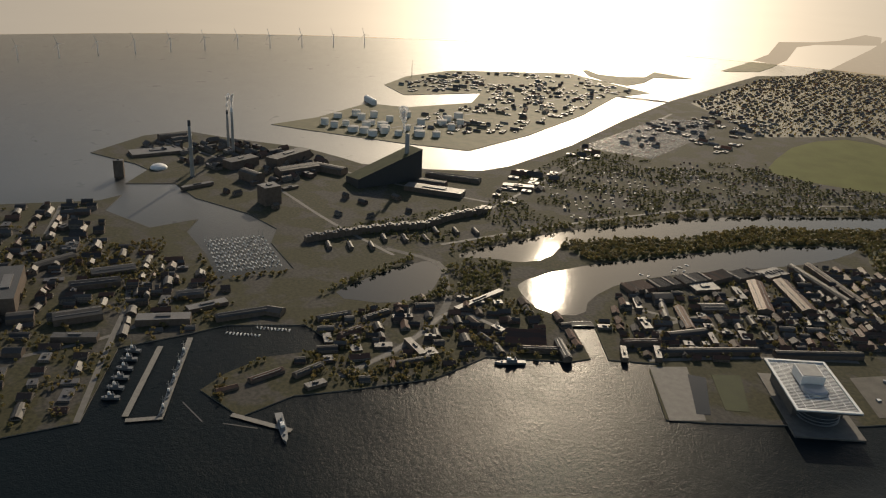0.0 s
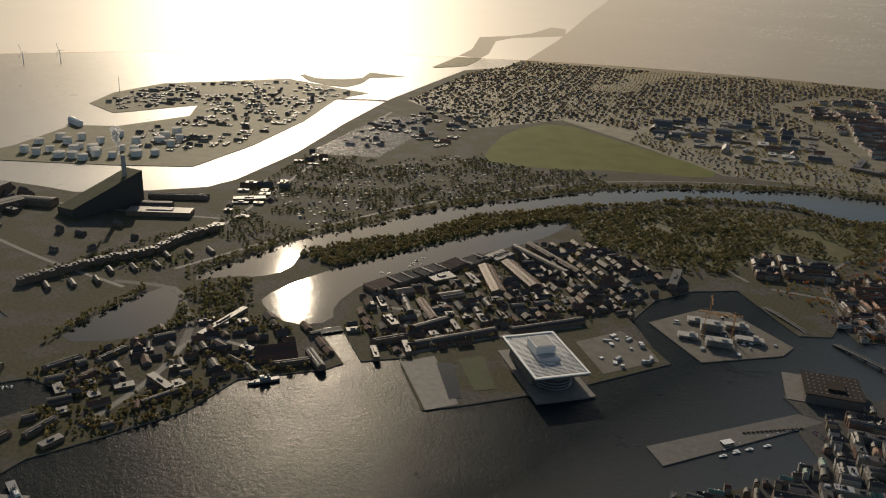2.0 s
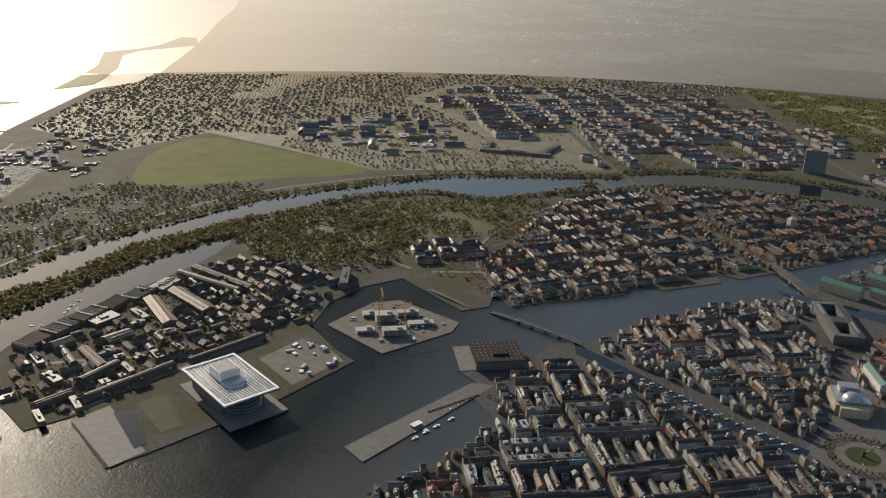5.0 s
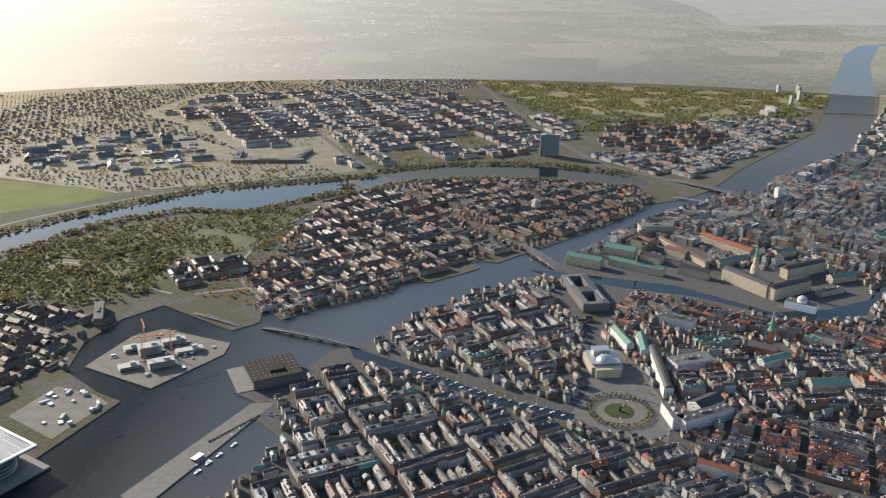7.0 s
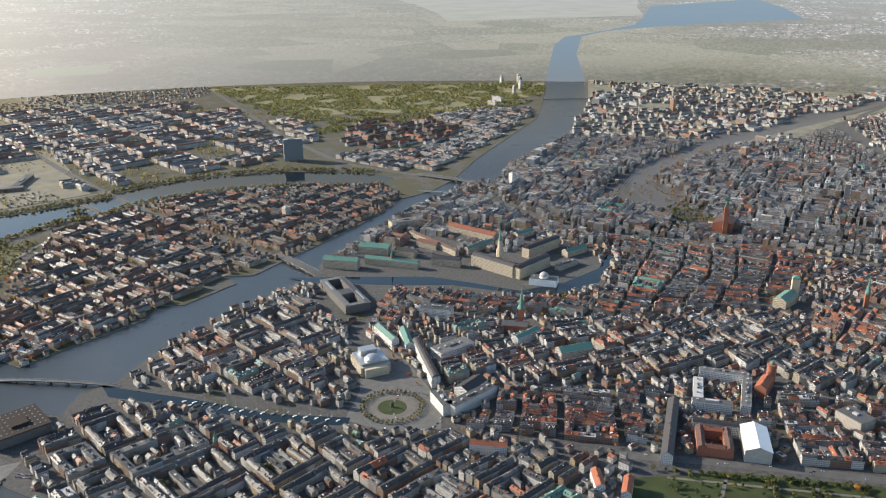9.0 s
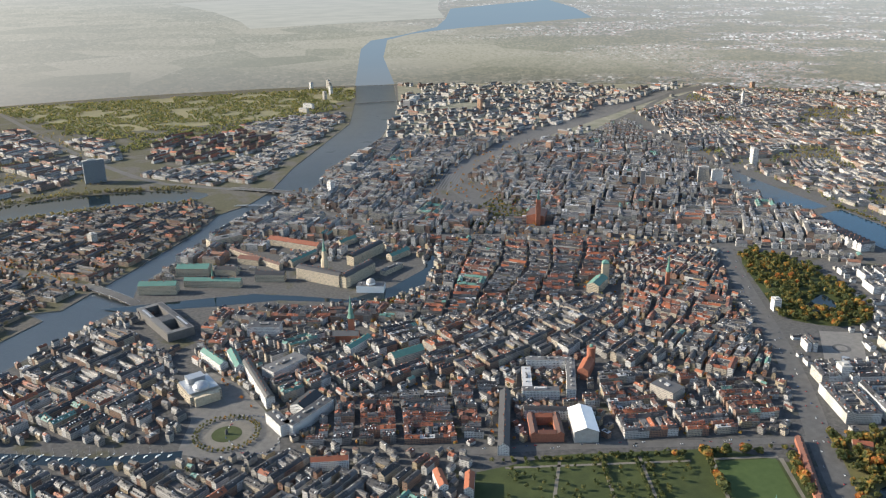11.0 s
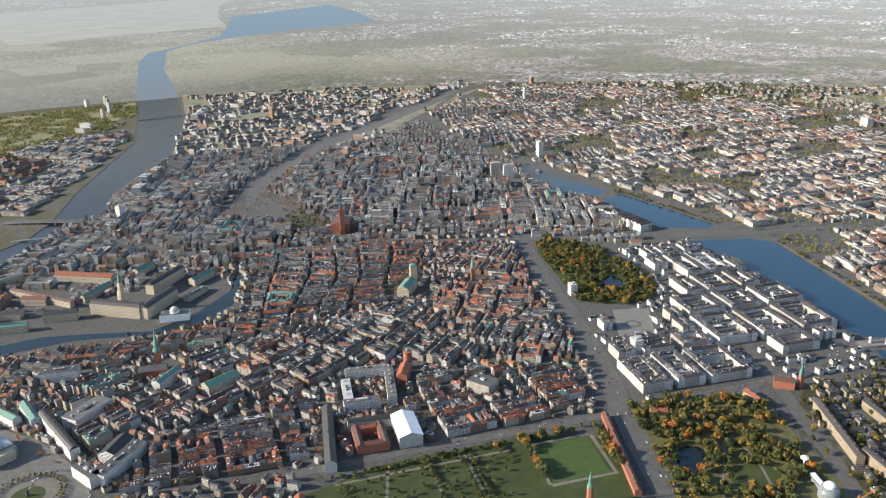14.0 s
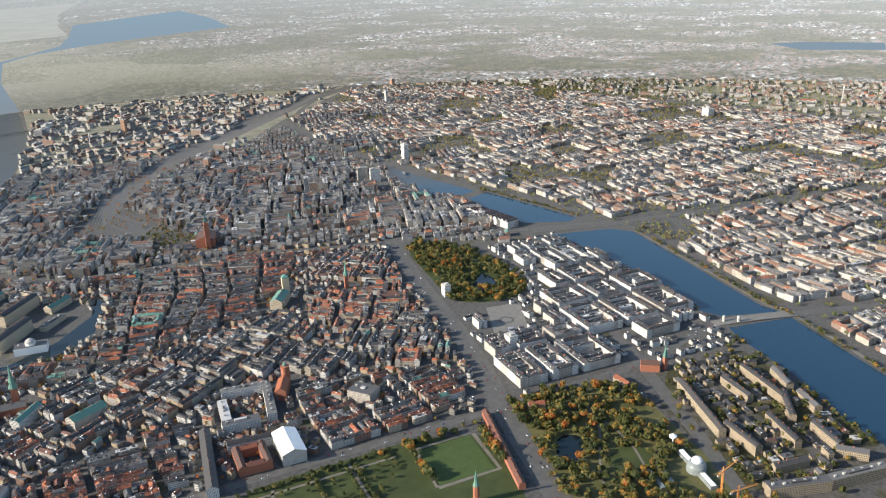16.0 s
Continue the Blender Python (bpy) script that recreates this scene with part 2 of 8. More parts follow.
PARADE = grass_material("parade_grass", (0.036, 0.058, 0.016), (0.05, 0.074, 0.022), 0.08)
PALEGLASS = plain("pale_glass", (0.17, 0.19, 0.19), 0.2, 0.2, 0.2)
YELLOWBRICK = facade_material("yellow_brick", [(0.0, (0.30, 0.24, 0.155)), (0.5, (0.27, 0.21, 0.135))])
SANDSTONE_FRONT = facade_material("sandstone_front", [(0.0, (0.46, 0.39, 0.28)), (0.5, (0.42, 0.36, 0.27))])
DARKFRONT = facade_material("dark_front", [(0.0, (0.16, 0.19, 0.22)), (0.5, (0.13, 0.14, 0.16))])
BRICKFRONT = facade_material("brick_front", [(0.0, (0.34, 0.19, 0.12)), (0.5, (0.42, 0.24, 0.14))])

# ---- building tools ----
CX, CY, REACH = 590.0, 690.0, 4890.0      # middle and radius of the built ground


class Soup:
    """Vertices and faces gathered for one mesh."""
    def __init__(self):
        self.v, self.f, self.m, self.uv = [], [], [], []

    def face(self, pts, mat=0, uv=None):
        i = len(self.v)
        self.v.extend(pts)
        self.f.append(tuple(range(i, i + len(pts))))
        self.m.append(mat)
        self.uv.extend(uv if uv else [(0.0, 0.0)] * len(pts))

    def faces(self, pts, idx, mat=0, uvs=None):
        """Faces that share pts, so that they make one island."""
        i = len(self.v)
        self.v.extend(pts)
        for k, f in enumerate(idx):
            self.f.append(tuple(i + j for j in f))
            self.m.append(mat)
            self.uv.extend(uvs[k] if uvs else [(0.0, 0.0)] * len(f))

    def box(self, x, y, z, sx, sy, sz, mat=0, turn=0.0, taper=1.0):
        """A box that stands on z; sx, sy, sz are whole sizes, turn in degrees."""
        c, s = math.cos(radians(turn)), math.sin(radians(turn))
        pts = []
        for k, q in ((0.0, 1.0), (sz, taper)):
            for a, b in ((-1, -1), (1, -1), (1, 1), (-1, 1)):
                u, w = a * sx / 2 * q, b * sy / 2 * q
                pts.append((x + u * c - w * s, y + u * s + w * c, z + k))
        self.faces(pts, [(0, 1, 5, 4), (1, 2, 6, 5), (2, 3, 7, 6), (3, 0, 4, 7), (4, 5, 6, 7), (3, 2, 1, 0)], mat,
                   [[(0, 0), (sx, 0), (sx, sz), (0, sz)], [(0, 0), (sy, 0), (sy, sz), (0, sz)], [(0, 0), (sx, 0), (sx, sz), (0, sz)], [(0, 0), (sy, 0), (sy, sz), (0, sz)],
                    [(0, 0)] * 4, [(0, 0)] * 4])

    def tube(self, x, y, z, profile, n=16, mat=0):
        """A turned shape: profile of (radius, height above z)."""
        pts = [(x + r * math.cos(2 * math.pi * k / n), y + r * math.sin(2 * math.pi * k / n), z + h) for r, h in profile for k in range(n)]
        idx = [(j * n + k, j * n + (k + 1) % n, (j + 1) * n + (k + 1) % n, (j + 1) * n + k) for j in range(len(profile) - 1) for k in range(n)]
        idx.append(tuple(range((len(profile) - 1) * n, len(profile) * n)))
        self.faces(pts, idx, mat)

    def beam(self, p, q, w, mat=0):
        """A square bar from p to q."""
        p, q = Vector(p), Vector(q)
        d = (q - p).normalized()
        a = d.cross(Vector((0, 0, 1)) if abs(d.z) < 0.9 else Vector((1, 0, 0))).normalized() * (w / 2)
        b = d.cross(a).normalized() * (w / 2)
        pts = [tuple(e + s * a + t * b) for e in (p, q) for s, t in ((-1, -1), (1, -1), (1, 1), (-1, 1))]
        self.faces(pts, [(0, 1, 5, 4), (1, 2, 6, 5), (2, 3, 7, 6), (3, 0, 4, 7), (4, 5, 6, 7), (3, 2, 1, 0)], mat)

    def mesh(self, name, mats, smooth=False):
        me = bpy.data.meshes.new(name)
        me.from_pydata(self.v, [], self.f)
        for m in mats:
            me.materials.append(m)
        me.polygons.foreach_set("material_index", np.array(self.m, dtype=np.int32))
        if smooth:
            me.polygons.foreach_set("use_smooth", np.ones(len(self.f), dtype=bool))
        layer = me.uv_layers.new(name="UVMap")
        layer.data.foreach_set("uv", np.array(self.uv, dtype=np.float32).ravel())
        me.update()
        return me

    def thing(self, name, mats, parent=None, label="", category="", group="", kind="", smooth=False):
        ob = new(name, self.mesh(name, mats, smooth))
        if parent:
            ob.parent = parent
        return tagged(ob, label, category, group, kind)


def holder(name, x, y, z=0.0, label="", category="", group="", kind=""):
    """An empty at the foot of a thing; its parts are given in the thing's own space."""
    ob = new(name)
    ob.location = (x, y, z)
    ob.empty_display_size = 2.0
    return tagged(ob, label, category, group, kind)


def inside(poly, x, y):
    hit = False
    j = len(poly) - 1
    for i in range(len(poly)):
        (xi, yi), (xj, yj) = poly[i], poly[j]
        if (yi > y) != (yj > y) and x < (xj - xi) * (y - yi) / (yj - yi) + xi:
            hit = not hit
        j = i
    return hit


def rounded(poly, step=18.0, wobble=0.0, seed=0):
    """The outline with intermediate points and a slightly uneven line, as shores and lawns have."""
    rnd = random.Random(seed)
    out = []
    for i, (x0, y0) in enumerate(poly):
        x1, y1 = poly[(i + 1) % len(poly)]
        n = max(1, int(math.hypot(x1 - x0, y1 - y0) / step))
        for k in range(n):
            f = k / n
            w = wobble if k else wobble * 0.3
            out.append((x0 + (x1 - x0) * f + rnd.uniform(-w, w), y0 + (y1 - y0) * f + rnd.uniform(-w, w)))
    return out


def smooth_line(poly, times=2, closed=True):
    """Corner cutting, for soft outlines."""
    for _ in range(times):
        out = []
        n = len(poly)
        for i in range(n if closed else n - 1):
            (x0, y0), (x1, y1) = poly[i], poly[(i + 1) % n]
            out += [(x0 * 0.75 + x1 * 0.25, y0 * 0.75 + y1 * 0.25), (x0 * 0.25 + x1 * 0.75, y0 * 0.25 + y1 * 0.75)]
        poly = out if closed else [poly[0]] + out + [poly[-1]]
    return poly


def slab(name, poly, top, bottom, mat, label="", category="", kind="structure", side=None):
    """A flat piece of ground with vertical edges."""
    area = sum(poly[i][0] * poly[(i + 1) % len(poly)][1] - poly[(i + 1) % len(poly)][0] * poly[i][1] for i in range(len(poly)))
    if area < 0:
        poly = poly[::-1]
    n = len(poly)
    s = Soup()
    s.faces([(x, y, top) for x, y in poly] + [(x, y, bottom) for x, y in poly], [tuple(range(n))])
    if bottom < top - 0.02:
        for i in range(n):
            j = (i + 1) % n
            s.f.append((i, n + i, n + j, j))
            s.m.append(1 if side else 0)
            s.uv.extend([(0, 0)] * 4)
    return s.thing(name, [mat, side] if side else [mat], None, label, category, "", kind)


def strip(name, line, width, top, mat, label="", category="", kind="structure", drop=0.0):
    """A road or bank of even width along a line."""
    left, right = [], []
    for i, (x, y) in enumerate(line):
        x0, y0 = line[max(0, i - 1)]
        x1, y1 = line[min(len(line) - 1, i + 1)]
        d = math.hypot(x1 - x0, y1 - y0)
        nx, ny = -(y1 - y0) / d * width / 2, (x1 - x0) / d * width / 2
        left.append((x + nx, y + ny))
        right.append((x - nx, y - ny))
    s = Soup()
    n = len(line)
    pts = [(x, y, top) for x, y in left + right]
    s.faces(pts, [(i, n + i, n + i + 1, i + 1) for i in range(n - 1)])
    return s.thing(name, [mat], None, label, category, "", kind)


def near_line(x, y, line, w):
    for (x0, y0), (x1, y1) in zip(line, line[1:]):
        dx, dy = x1 - x0, y1 - y0
        f = max(0.0, min(1.0, ((x - x0) * dx + (y - y0) * dy) / (dx * dx + dy * dy)))
        if math.hypot(x - x0 - f * dx, y - y0 - f * dy) < w:
            return True
    return False

# ---- the plan: shores, water, parks, roads ----
def ring(a0, a1, step=4.0, r=REACH - 5):
    """Points on the rim of the built ground, by compass bearing."""
    n = max(1, int(abs(a1 - a0) / step))
    return [(CX + r * math.sin(radians(a0 + (a1 - a0) * k / n)), CY + r * math.cos(radians(a0 + (a1 - a0) * k / n))) for k in range(n + 1)]


AMAGER = [(3636, -3072), (3525, -2798), (3580, -2545), (3207, -1683), (2950, -1222), (2711, -835), (2564, -517), (2549, -416), (2608, -286), (2717, -126),
          (2803, -90), (2926, -28), (3118, 171), (3225, 261), (3203, 390), (3051, 556), (2901, 456), (2837, 433), (2729, 503), (2691, 389), (2563, 365),
          (2410, 274), (2292, 241), (2213, 276), (2066, 272), (2058, 423), (2197, 415), (2339, 427), (2410, 389), (2389, 496), (2538, 572), (2640, 523),
          (2613, 577), (2653, 784), (2650, 1100), (1660, 1100), (1660, 792), (1659, 696), (1856, 623), (1863, 508), (1873, 449)]
AMAGER += [(1824, 326), (1762, 308), (1732, 337), (1741, 418), (1715, 486), (1681, 531), (1590, 495), (1615, 411), (1599, 329), (1581, 198), (1610, 92), (1545, -29),
           (1541, -65), (1655, -105), (1640, -143), (1527, -90), (1485, -160), (1476, -132), (1352, -60), (1323, -109), (1276, -205), (1228, -312),
           (1173, -477), (1222, -503), (1311, -573), (1331, -690), (1304, -794), (1245, -869), (1184, -829), (1069, -755), (1024, -798), (1036, -867), (982, -814)]
AMAGER += [(923, -865), (770, -975), (752, -1043), (700, -1029), (586, -1125), (614, -1181), (546, -1165), (483, -1229), (369, -1343), (177, -1550), (71, -1697),
           (-33, -1752), (-130, -1856), (-306, -2136), (-790, -2788), (-1092, -3442), (-1249, -3821)] + ring(202, 141)
ZEALAND = ring(222, 400) + [(1500, 3000), (1300, 1500), (1150, 500), (1060, 60), (990, -140), (935, -232), (910, -290), (883, -384), (934, -430), (950, -486), (995, -516), (985, -600),
          (930, -640), (886, -610), (862, -682), (807, -709), (718, -858), (585, -987), (443, -1098), (409, -1118), (380, -1215), (159, -1474), (16, -1643), (-105, -1738),
          (-165, -1836), (-261, -1800), (-409, -2060), (-767, -2412), (-1128, -2987), (-1415, -3655), (-1450, -3740)]
PIER = [(1070, -230), (957, -482), (920, -487), (1029, -206)]
TANK_ISLAND = [(3242, -14), (3296, -187), (3467, -441), (3366, -558), (3377, -836), (3535, -961), (3578, -641), (3791, -646), (3950, -820), (4038, -1089), (3852, -1624),
               (3359, -1691), (3325, -1485), (3068, -1132), (2865, -772), (2752, -489), (2910, -314), (3158, -83)]
SPIT = [(3918, -1735), (3755, -1662), (3630, -1663), (3522, -1697), (3563, -1825), (3661, -1963), (3594, -2135), (3791, -2075), (3683, -1928), (3715, -1815), (3800, -1745), (3900, -1760)]
BEACH_ISLAND = [(3746, -2471), (3716, -2484), (3678, -2663), (3760, -2830), (3830, -2950), (3975, -2920), (3897, -2781)]
BUILDING_ISLAND = [(1286, -592), (1140, -522), (1054, -655), (1055, -700), (1204, -755), (1250, -720)]

POND = [(1919, 255), (1968, 167), (2014, 25), (1994, -30), (1903, 35), (1862, 72), (1840, 151)]
MOAT_OUTER = [(2013, -39), (2033, -173), (2062, -371), (2033, -543), (2028, -677), (2001, -816), (1921, -1043), (1834, -1270), (1750, -1396), (1622, -1536), (1479, -1693), (1379, -1764), (1064, -1888),
              (942, -1932), (896, -2025), (689, -2119), (493, -2141), (300, -2106), (101, -2027), (30, -1930), (106, -1884), (246, -1909), (388, -1949), (591, -1956), (719, -1926),
              (879, -1866), (955, -1760), (1041, -1755), (1195, -1593), (1277, -1531), (1430, -1549), (1629, -1404), (1719, -1192), (1788, -1118), (1851, -941), (1919, -808),
              (1921, -583), (1962, -470), (1996, -325), (1925, -234), (1935, -164), (1968, -136)]
MOAT_INNER = [(1848, -111), (1868, -217), (1871, -311), (1848, -488), (1811, -733), (1749, -934), (1722, -947), (1699, -800), (1727, -612), (1766, -447), (1773, -308), (1732, -197), (1674, -149), (1712, -82), (1801, -89)]
CANAL = [(470, -1127), (280, -1080), (154, -1044), (76, -986), (-18, -907), (-134, -926), (-247, -987), (-309, -1071), (-320, -1047), (-208, -905), (-120, -861), (-13, -891), (117, -980), (252, -1018), (420, -1081)]
NYHAVN = [(830, -700), (672, -606), (555, -525), (430, -478), (438, -455), (562, -502), (680, -580), (815, -655)]
LAKES = [[(-1624, -1341), (-1583, -1250), (-1506, -845), (-1451, -850), (-1394, -943), (-1485, -1191)],
         [(-1425, -808), (-1514, -806), (-1470, -587), (-1436, -433), (-1396, -428), (-1315, -529), (-1351, -671)],
         [(-1277, -405), (-1310, -380), (-1397, -305), (-1408, -243), (-1290, -64), (-1110, 198), (-1098, 243), (-1009, 150), (-1013, 105), (-1132, -66)],
         [(-965, 183), (-1083, 271), (-926, 481), (-760, 700), (-640, 680), (-688, 530), (-731, 464), (-843, 342), (-928, 220)]]
ORSTED = [(-965, -685), (-1042, -689), (-1058, -540), (-972, -310), (-886, -255), (-811, -281), (-756, -365), (-826, -469)]
ORSTED_POND = [(-829, -372), (-943, -421), (-921, -356), (-875, -332)]
KINGS_GARDEN = [(40, -235), (-405, -25), (-262, 150), (-100, 300), (200, 100), (130, -120)]
LAWN = [(-260, -54), (-345, -17), (-292, 70), (-209, 26)]
BOTANIC = [(-455, -13), (-543, 12), (-611, 77), (-633, 143), (-552, 251), (-462, 384), (-400, 460), (-180, 330), (-291, 193)]
BOTANIC_POND = [(-426, 99), (-449, 133), (-416, 156), (-358, 164), (-371, 131)]
COMMON = [(2329, -1294), (2510, -1629), (2487, -1913), (2143, -1823), (1738, -1738), (1697, -1634), (1932, -1484), (2064, -1331), (2247, -1225)]
SQUARE = [(440, -475), (400, -560), (375, -700), (330, -720), (298, -645), (275, -480), (298, -405), (386, -421)]
PLAZA = [(-772, -284), (-839, -239), (-739, -154), (-678, -197)]
GARDEN_SUBURB = [(1490, -2290), (1760, -2520), (2010, -2580), (2270, -2360), (2220, -2040), (2500, -1980), (2620, -1560), (3150, -1740), (3500, -2500), (3600, -3080), (2500, -3700), (1500, -4300), (600, -4300), (620, -4003), (640, -3720), (1400, -3740), (2050, -3540), (2140, -3000), (1730, -2620)]
RAMPART = [(1967, -305), (1957, -451), (1907, -571), (1910, -799), (1845, -935), (1778, -1088), (1726, -1019), (1783, -862), (1826, -713), (1853, -492), (1878, -316)]
ROADS = [([(-983, -740), (-804, -503), (-673, -302), (-531, -115), (-441, -16), (-341, 114), (-200, 300)], 40),
         ([(-830, -10), (-730, 97), (-567, 273), (-400, 440)], 24),
         ([(60, -265), (-99, -196), (-263, -110), (-413, -36), (-560, 30), (-730, 110), (-977, 153)], 18),
         ([(-1097, 262), (-1500, 640), (-2100, 1300)], 22),
         ([(-1277, -495), (-1010, -710), (-700, -1010), (-300, -1250), (-150, -1700)], 26),
         ([(-1445, -321), (-2200, 200)], 26), ([(-1000, -1040), (-1352, -1074), (-1541, -1322), (-1827, -2199), (-2909, -2842)], 24),
         ([(-650, -1250), (-700, -1700), (-940, -1886), (-1201, -2063), (-1874, -2370), (-2565, -2675), (-2969, -2717)], 90),
         ([(404, -1134), (483, -1289), (640, -1500), (900, -1900), (1150, -2400), (1600, -3400)], 24),
         ([(-246, -1735), (-40, -1959), (250, -2250), (601, -4003)], 24), ([(2100, 60), (1990, -20), (1900, 20), (1800, 60), (1700, 180), (1640, 330)], 14)]


def water_at(x, y):
    if not (inside(AMAGER, x, y) or inside(ZEALAND, x, y) or inside(PIER, x, y) or inside(TANK_ISLAND, x, y) or inside(SPIT, x, y) or inside(BEACH_ISLAND, x, y) or inside(BUILDING_ISLAND, x, y)):
        return True
    return any(inside(p, x, y) for p in (POND, MOAT_OUTER, MOAT_INNER, CANAL, NYHAVN, ORSTED_POND, BOTANIC_POND, *LAKES))


def free_at(x, y, gap=8.0):
    """Whether a house may stand here."""
    if water_at(x, y) or any(inside(p, x, y) for p in (ORSTED, KINGS_GARDEN, BOTANIC, COMMON, SQUARE, RAMPART, PLAZA)):
        return False
    if any(near_line(x, y, line, w / 2 + gap) for line, w in ROADS):
        return False
    return all(math.hypot(x - a, y - b) > r for a, b, r in KEEP_CLEAR)


# large single buildings and yards that the rows of houses leave free: x, y, radius
KEEP_CLEAR = [(1326, -333, 110), (2549, -124, 150), (948, -575, 64), (-110, -235, 62), (-530, -680, 46), (-684, -620, 28), (40, -735, 40), (-289, -393, 32), (-678, -1133, 50), (345, -2298, 60), (-1746, -1338, 50), (-1405, -1224, 50),
              (-1185, -1286, 36), (-720, 141, 34), (368, -640, 44), (362, -970, 70), (375, -885, 40), (-5, -1042, 70), (-84, -940, 50), (-31, -1305, 60), (-83, -1009, 60), (-157, -1132, 62), (222, -1138, 66), (340, -1161, 46), (243, -1240, 40), (-231, -1096, 40), (-157, -1255, 34), (90, -1251, 60), (-650, -1540, 120), (-2903, -1927, 30), (1400, -2130, 75), (1260, -2150, 75), (1460, -2220, 60), (1230, -2240, 60)]

# single large buildings: x, y, length, width, turn, height, roof
CASTLE_ISLAND = [
    (222, -1138, 134, 18, 148, 16, 4), (340, -1161, 86, 26, 153, 22, 4), (243, -1240, 78, 34, 151, 20, 4), (-31, -1305, 155, 26, 126, 16, 1), (90, -1251, 197, 12, 112, 14, 1),
    (-83, -1009, 115, 24, -149, 26, 2), (-157, -1132, 121, 22, -151, 24, 2), (-157, -1255, 60, 18, -157, 14, 4), (-231, -1096, 68, 20, -158, 14, 4), (-176, -1017, 69, 16, -154, 12, 3),
    (175, -1198, 54, 20, 141, 15, 2), (95, -1107, 70, 22, 148, 17, 2), (106, -1243, 59, 20, 133, 14, 1), (-13, -1191, 92, 14, -151, 14, 4), (124, -1420, 90, 30, -172, 22, 3),
    (-228, -1224, 104, 12, 101, 10, 3),
]
CENTRE = [
    (279, -468, 53, 20, 99, 20, 3), (229, -464, 98, 22, -152, 20, 3), (219, -502, 55, 30, -144, 18, 2), (270, -614, 156, 16, 89, 20, 2), (317, -738, 79, 16, 104, 19, 4),
    (283, -714, 76, 16, 87, 18, 4), (193, -829, 66, 30, 151, 20, 3), (58, -665, 65, 16, -151, 18, 4), (-3, -577, 66, 26, -175, 20, 4), (208, -654, 79, 34, -158, 18, 3),
    (-41, -295, 171, 18, 57, 16, 2), (-142, -340, 63, 16, 151, 18, 3), (-133, -272, 117, 14, 149, 16, 2), (-219, -425, 83, 16, 148, 18, 3), (-147, -390, 72, 16, 59, 17, 3),
    (-221, -361, 116, 16, 55, 17, 3), (-334, -240, 47, 34, 102, 20, 3), (127, -198, 42, 14, 76, 18, 1), (94, -173, 42, 14, 58, 17, 1), (247, -322, 56, 14, 157, 17, 1),
]
for x, y, L, w, turn, h, kind in CENTRE + CASTLE_ISLAND:
    n = int(L / 22) + 1
    for k in range(n):
        d = (k + 0.5) / n * L - L / 2
        KEEP_CLEAR.append((x + d * math.cos(radians(turn)), y + d * math.sin(radians(turn)), w / 2 + 6))

# ---- ground and water ----
s = Soup()
rim = ring(0, 355, 5.0, REACH)
s.faces([(CX, CY, -1.6)] + [(x, y, -1.6) for x, y in rim], [(0, (k + 1) % len(rim) + 1, k + 1) for k in range(len(rim))])
s.thing("water", [SEA], None, "grey-green harbour and sea water with wind ripples", "water", kind="structure")
slab("ground", ZEALAND, 0.0, -5.0, GROUND, "paved city ground with stone quay walls", "ground", side=QUAY)
slab("ground", AMAGER, 0.0, -5.0, ISLE_GROUND, "low island ground of yards, grass and quays", "ground", side=QUAY)
slab("pier", PIER, 0.02, -5.0, SETTS, "broad pale paved harbour pier", "pier", side=QUAY)
slab("gardens", [(1000, -2020), (1400, -1840), (1697, -1700), (2140, -1850), (2500, -1950), (2600, -1580), (3140, -1720), (3480, -2500), (3560, -3000)] + ring(142.5, 170) + [(640, -3100), (1150, -2500)], 0.02, 0.0, VILLA_GROUND, "suburban ground of gardens, hedges and lanes", "ground")
slab("island", TANK_ISLAND, 0.0, -5.0, SCRUB, "flat industrial island with storage tanks", "island", side=QUAY)
slab("island", SPIT, 0.0, -4.0, SCRUB, "low brown spit of land in the sea", "island")
strip("mole", [(3918, -1735), (3900, -1900), (3861, -2098)], 14, -0.9, SCRUB, "thin stone mole round a lagoon", "mole")
slab("island", BEACH_ISLAND, 0.0, -4.0, SCRUB, "low sandy beach island off the coast", "island")
slab("island", BUILDING_ISLAND, 0.0, -5.0, GRAVEL, "square dock island under construction", "island", side=QUAY)
for name, poly, mat, label in (("pond", POND, CALM, "still pond behind the ramparts"), ("moat", MOAT_OUTER, CALM, "broad still moat between wooded banks"), ("moat", MOAT_INNER, CALM, "still inner moat beside the old dockyard"),
                               ("pond", ORSTED_POND, CALM, "small dark park pond"), ("pond", BOTANIC_POND, CALM, "dark pond in the garden")):
    slab(name, smooth_line(poly, 1), 0.06, 0.0, mat, label, "water")
for poly in LAKES:
    slab("lake", poly, 0.06, 0.0, LAKE, "blue city lake with straight stone banks", "lake")
slab("canal", CANAL, 0.06, 0.0, CALM, "narrow canal with stone quays round the palace island", "canal")
slab("canal", NYHAVN, 0.06, 0.0, CALM, "narrow harbour canal between rows of houses", "canal")
slab("bank", smooth_line([(1110, -1210), (1320, -1150), (1290, -920), (1640, -870), (1720, -960), (1690, -1150), (1560, -1370), (1200, -1540), (1090, -1560)], 1), 0.03, 0.0, SCRUB, "rough grass on the old bastions", "grass")
for name, poly, mat, label in (("park", ORSTED, GRASS, "wooded city park on the old bastion"), ("park", KINGS_GARDEN, GRASS, "formal palace garden with lawns"), ("park", BOTANIC, SCRUB, "botanical garden with autumn trees"),
                               ("field", COMMON, MEADOW, "broad green common"), ("bank", RAMPART, GRASS, "grassy rampart with trees")):
    slab(name, smooth_line(poly, 1), 0.04, 0.0, mat, label, "park")
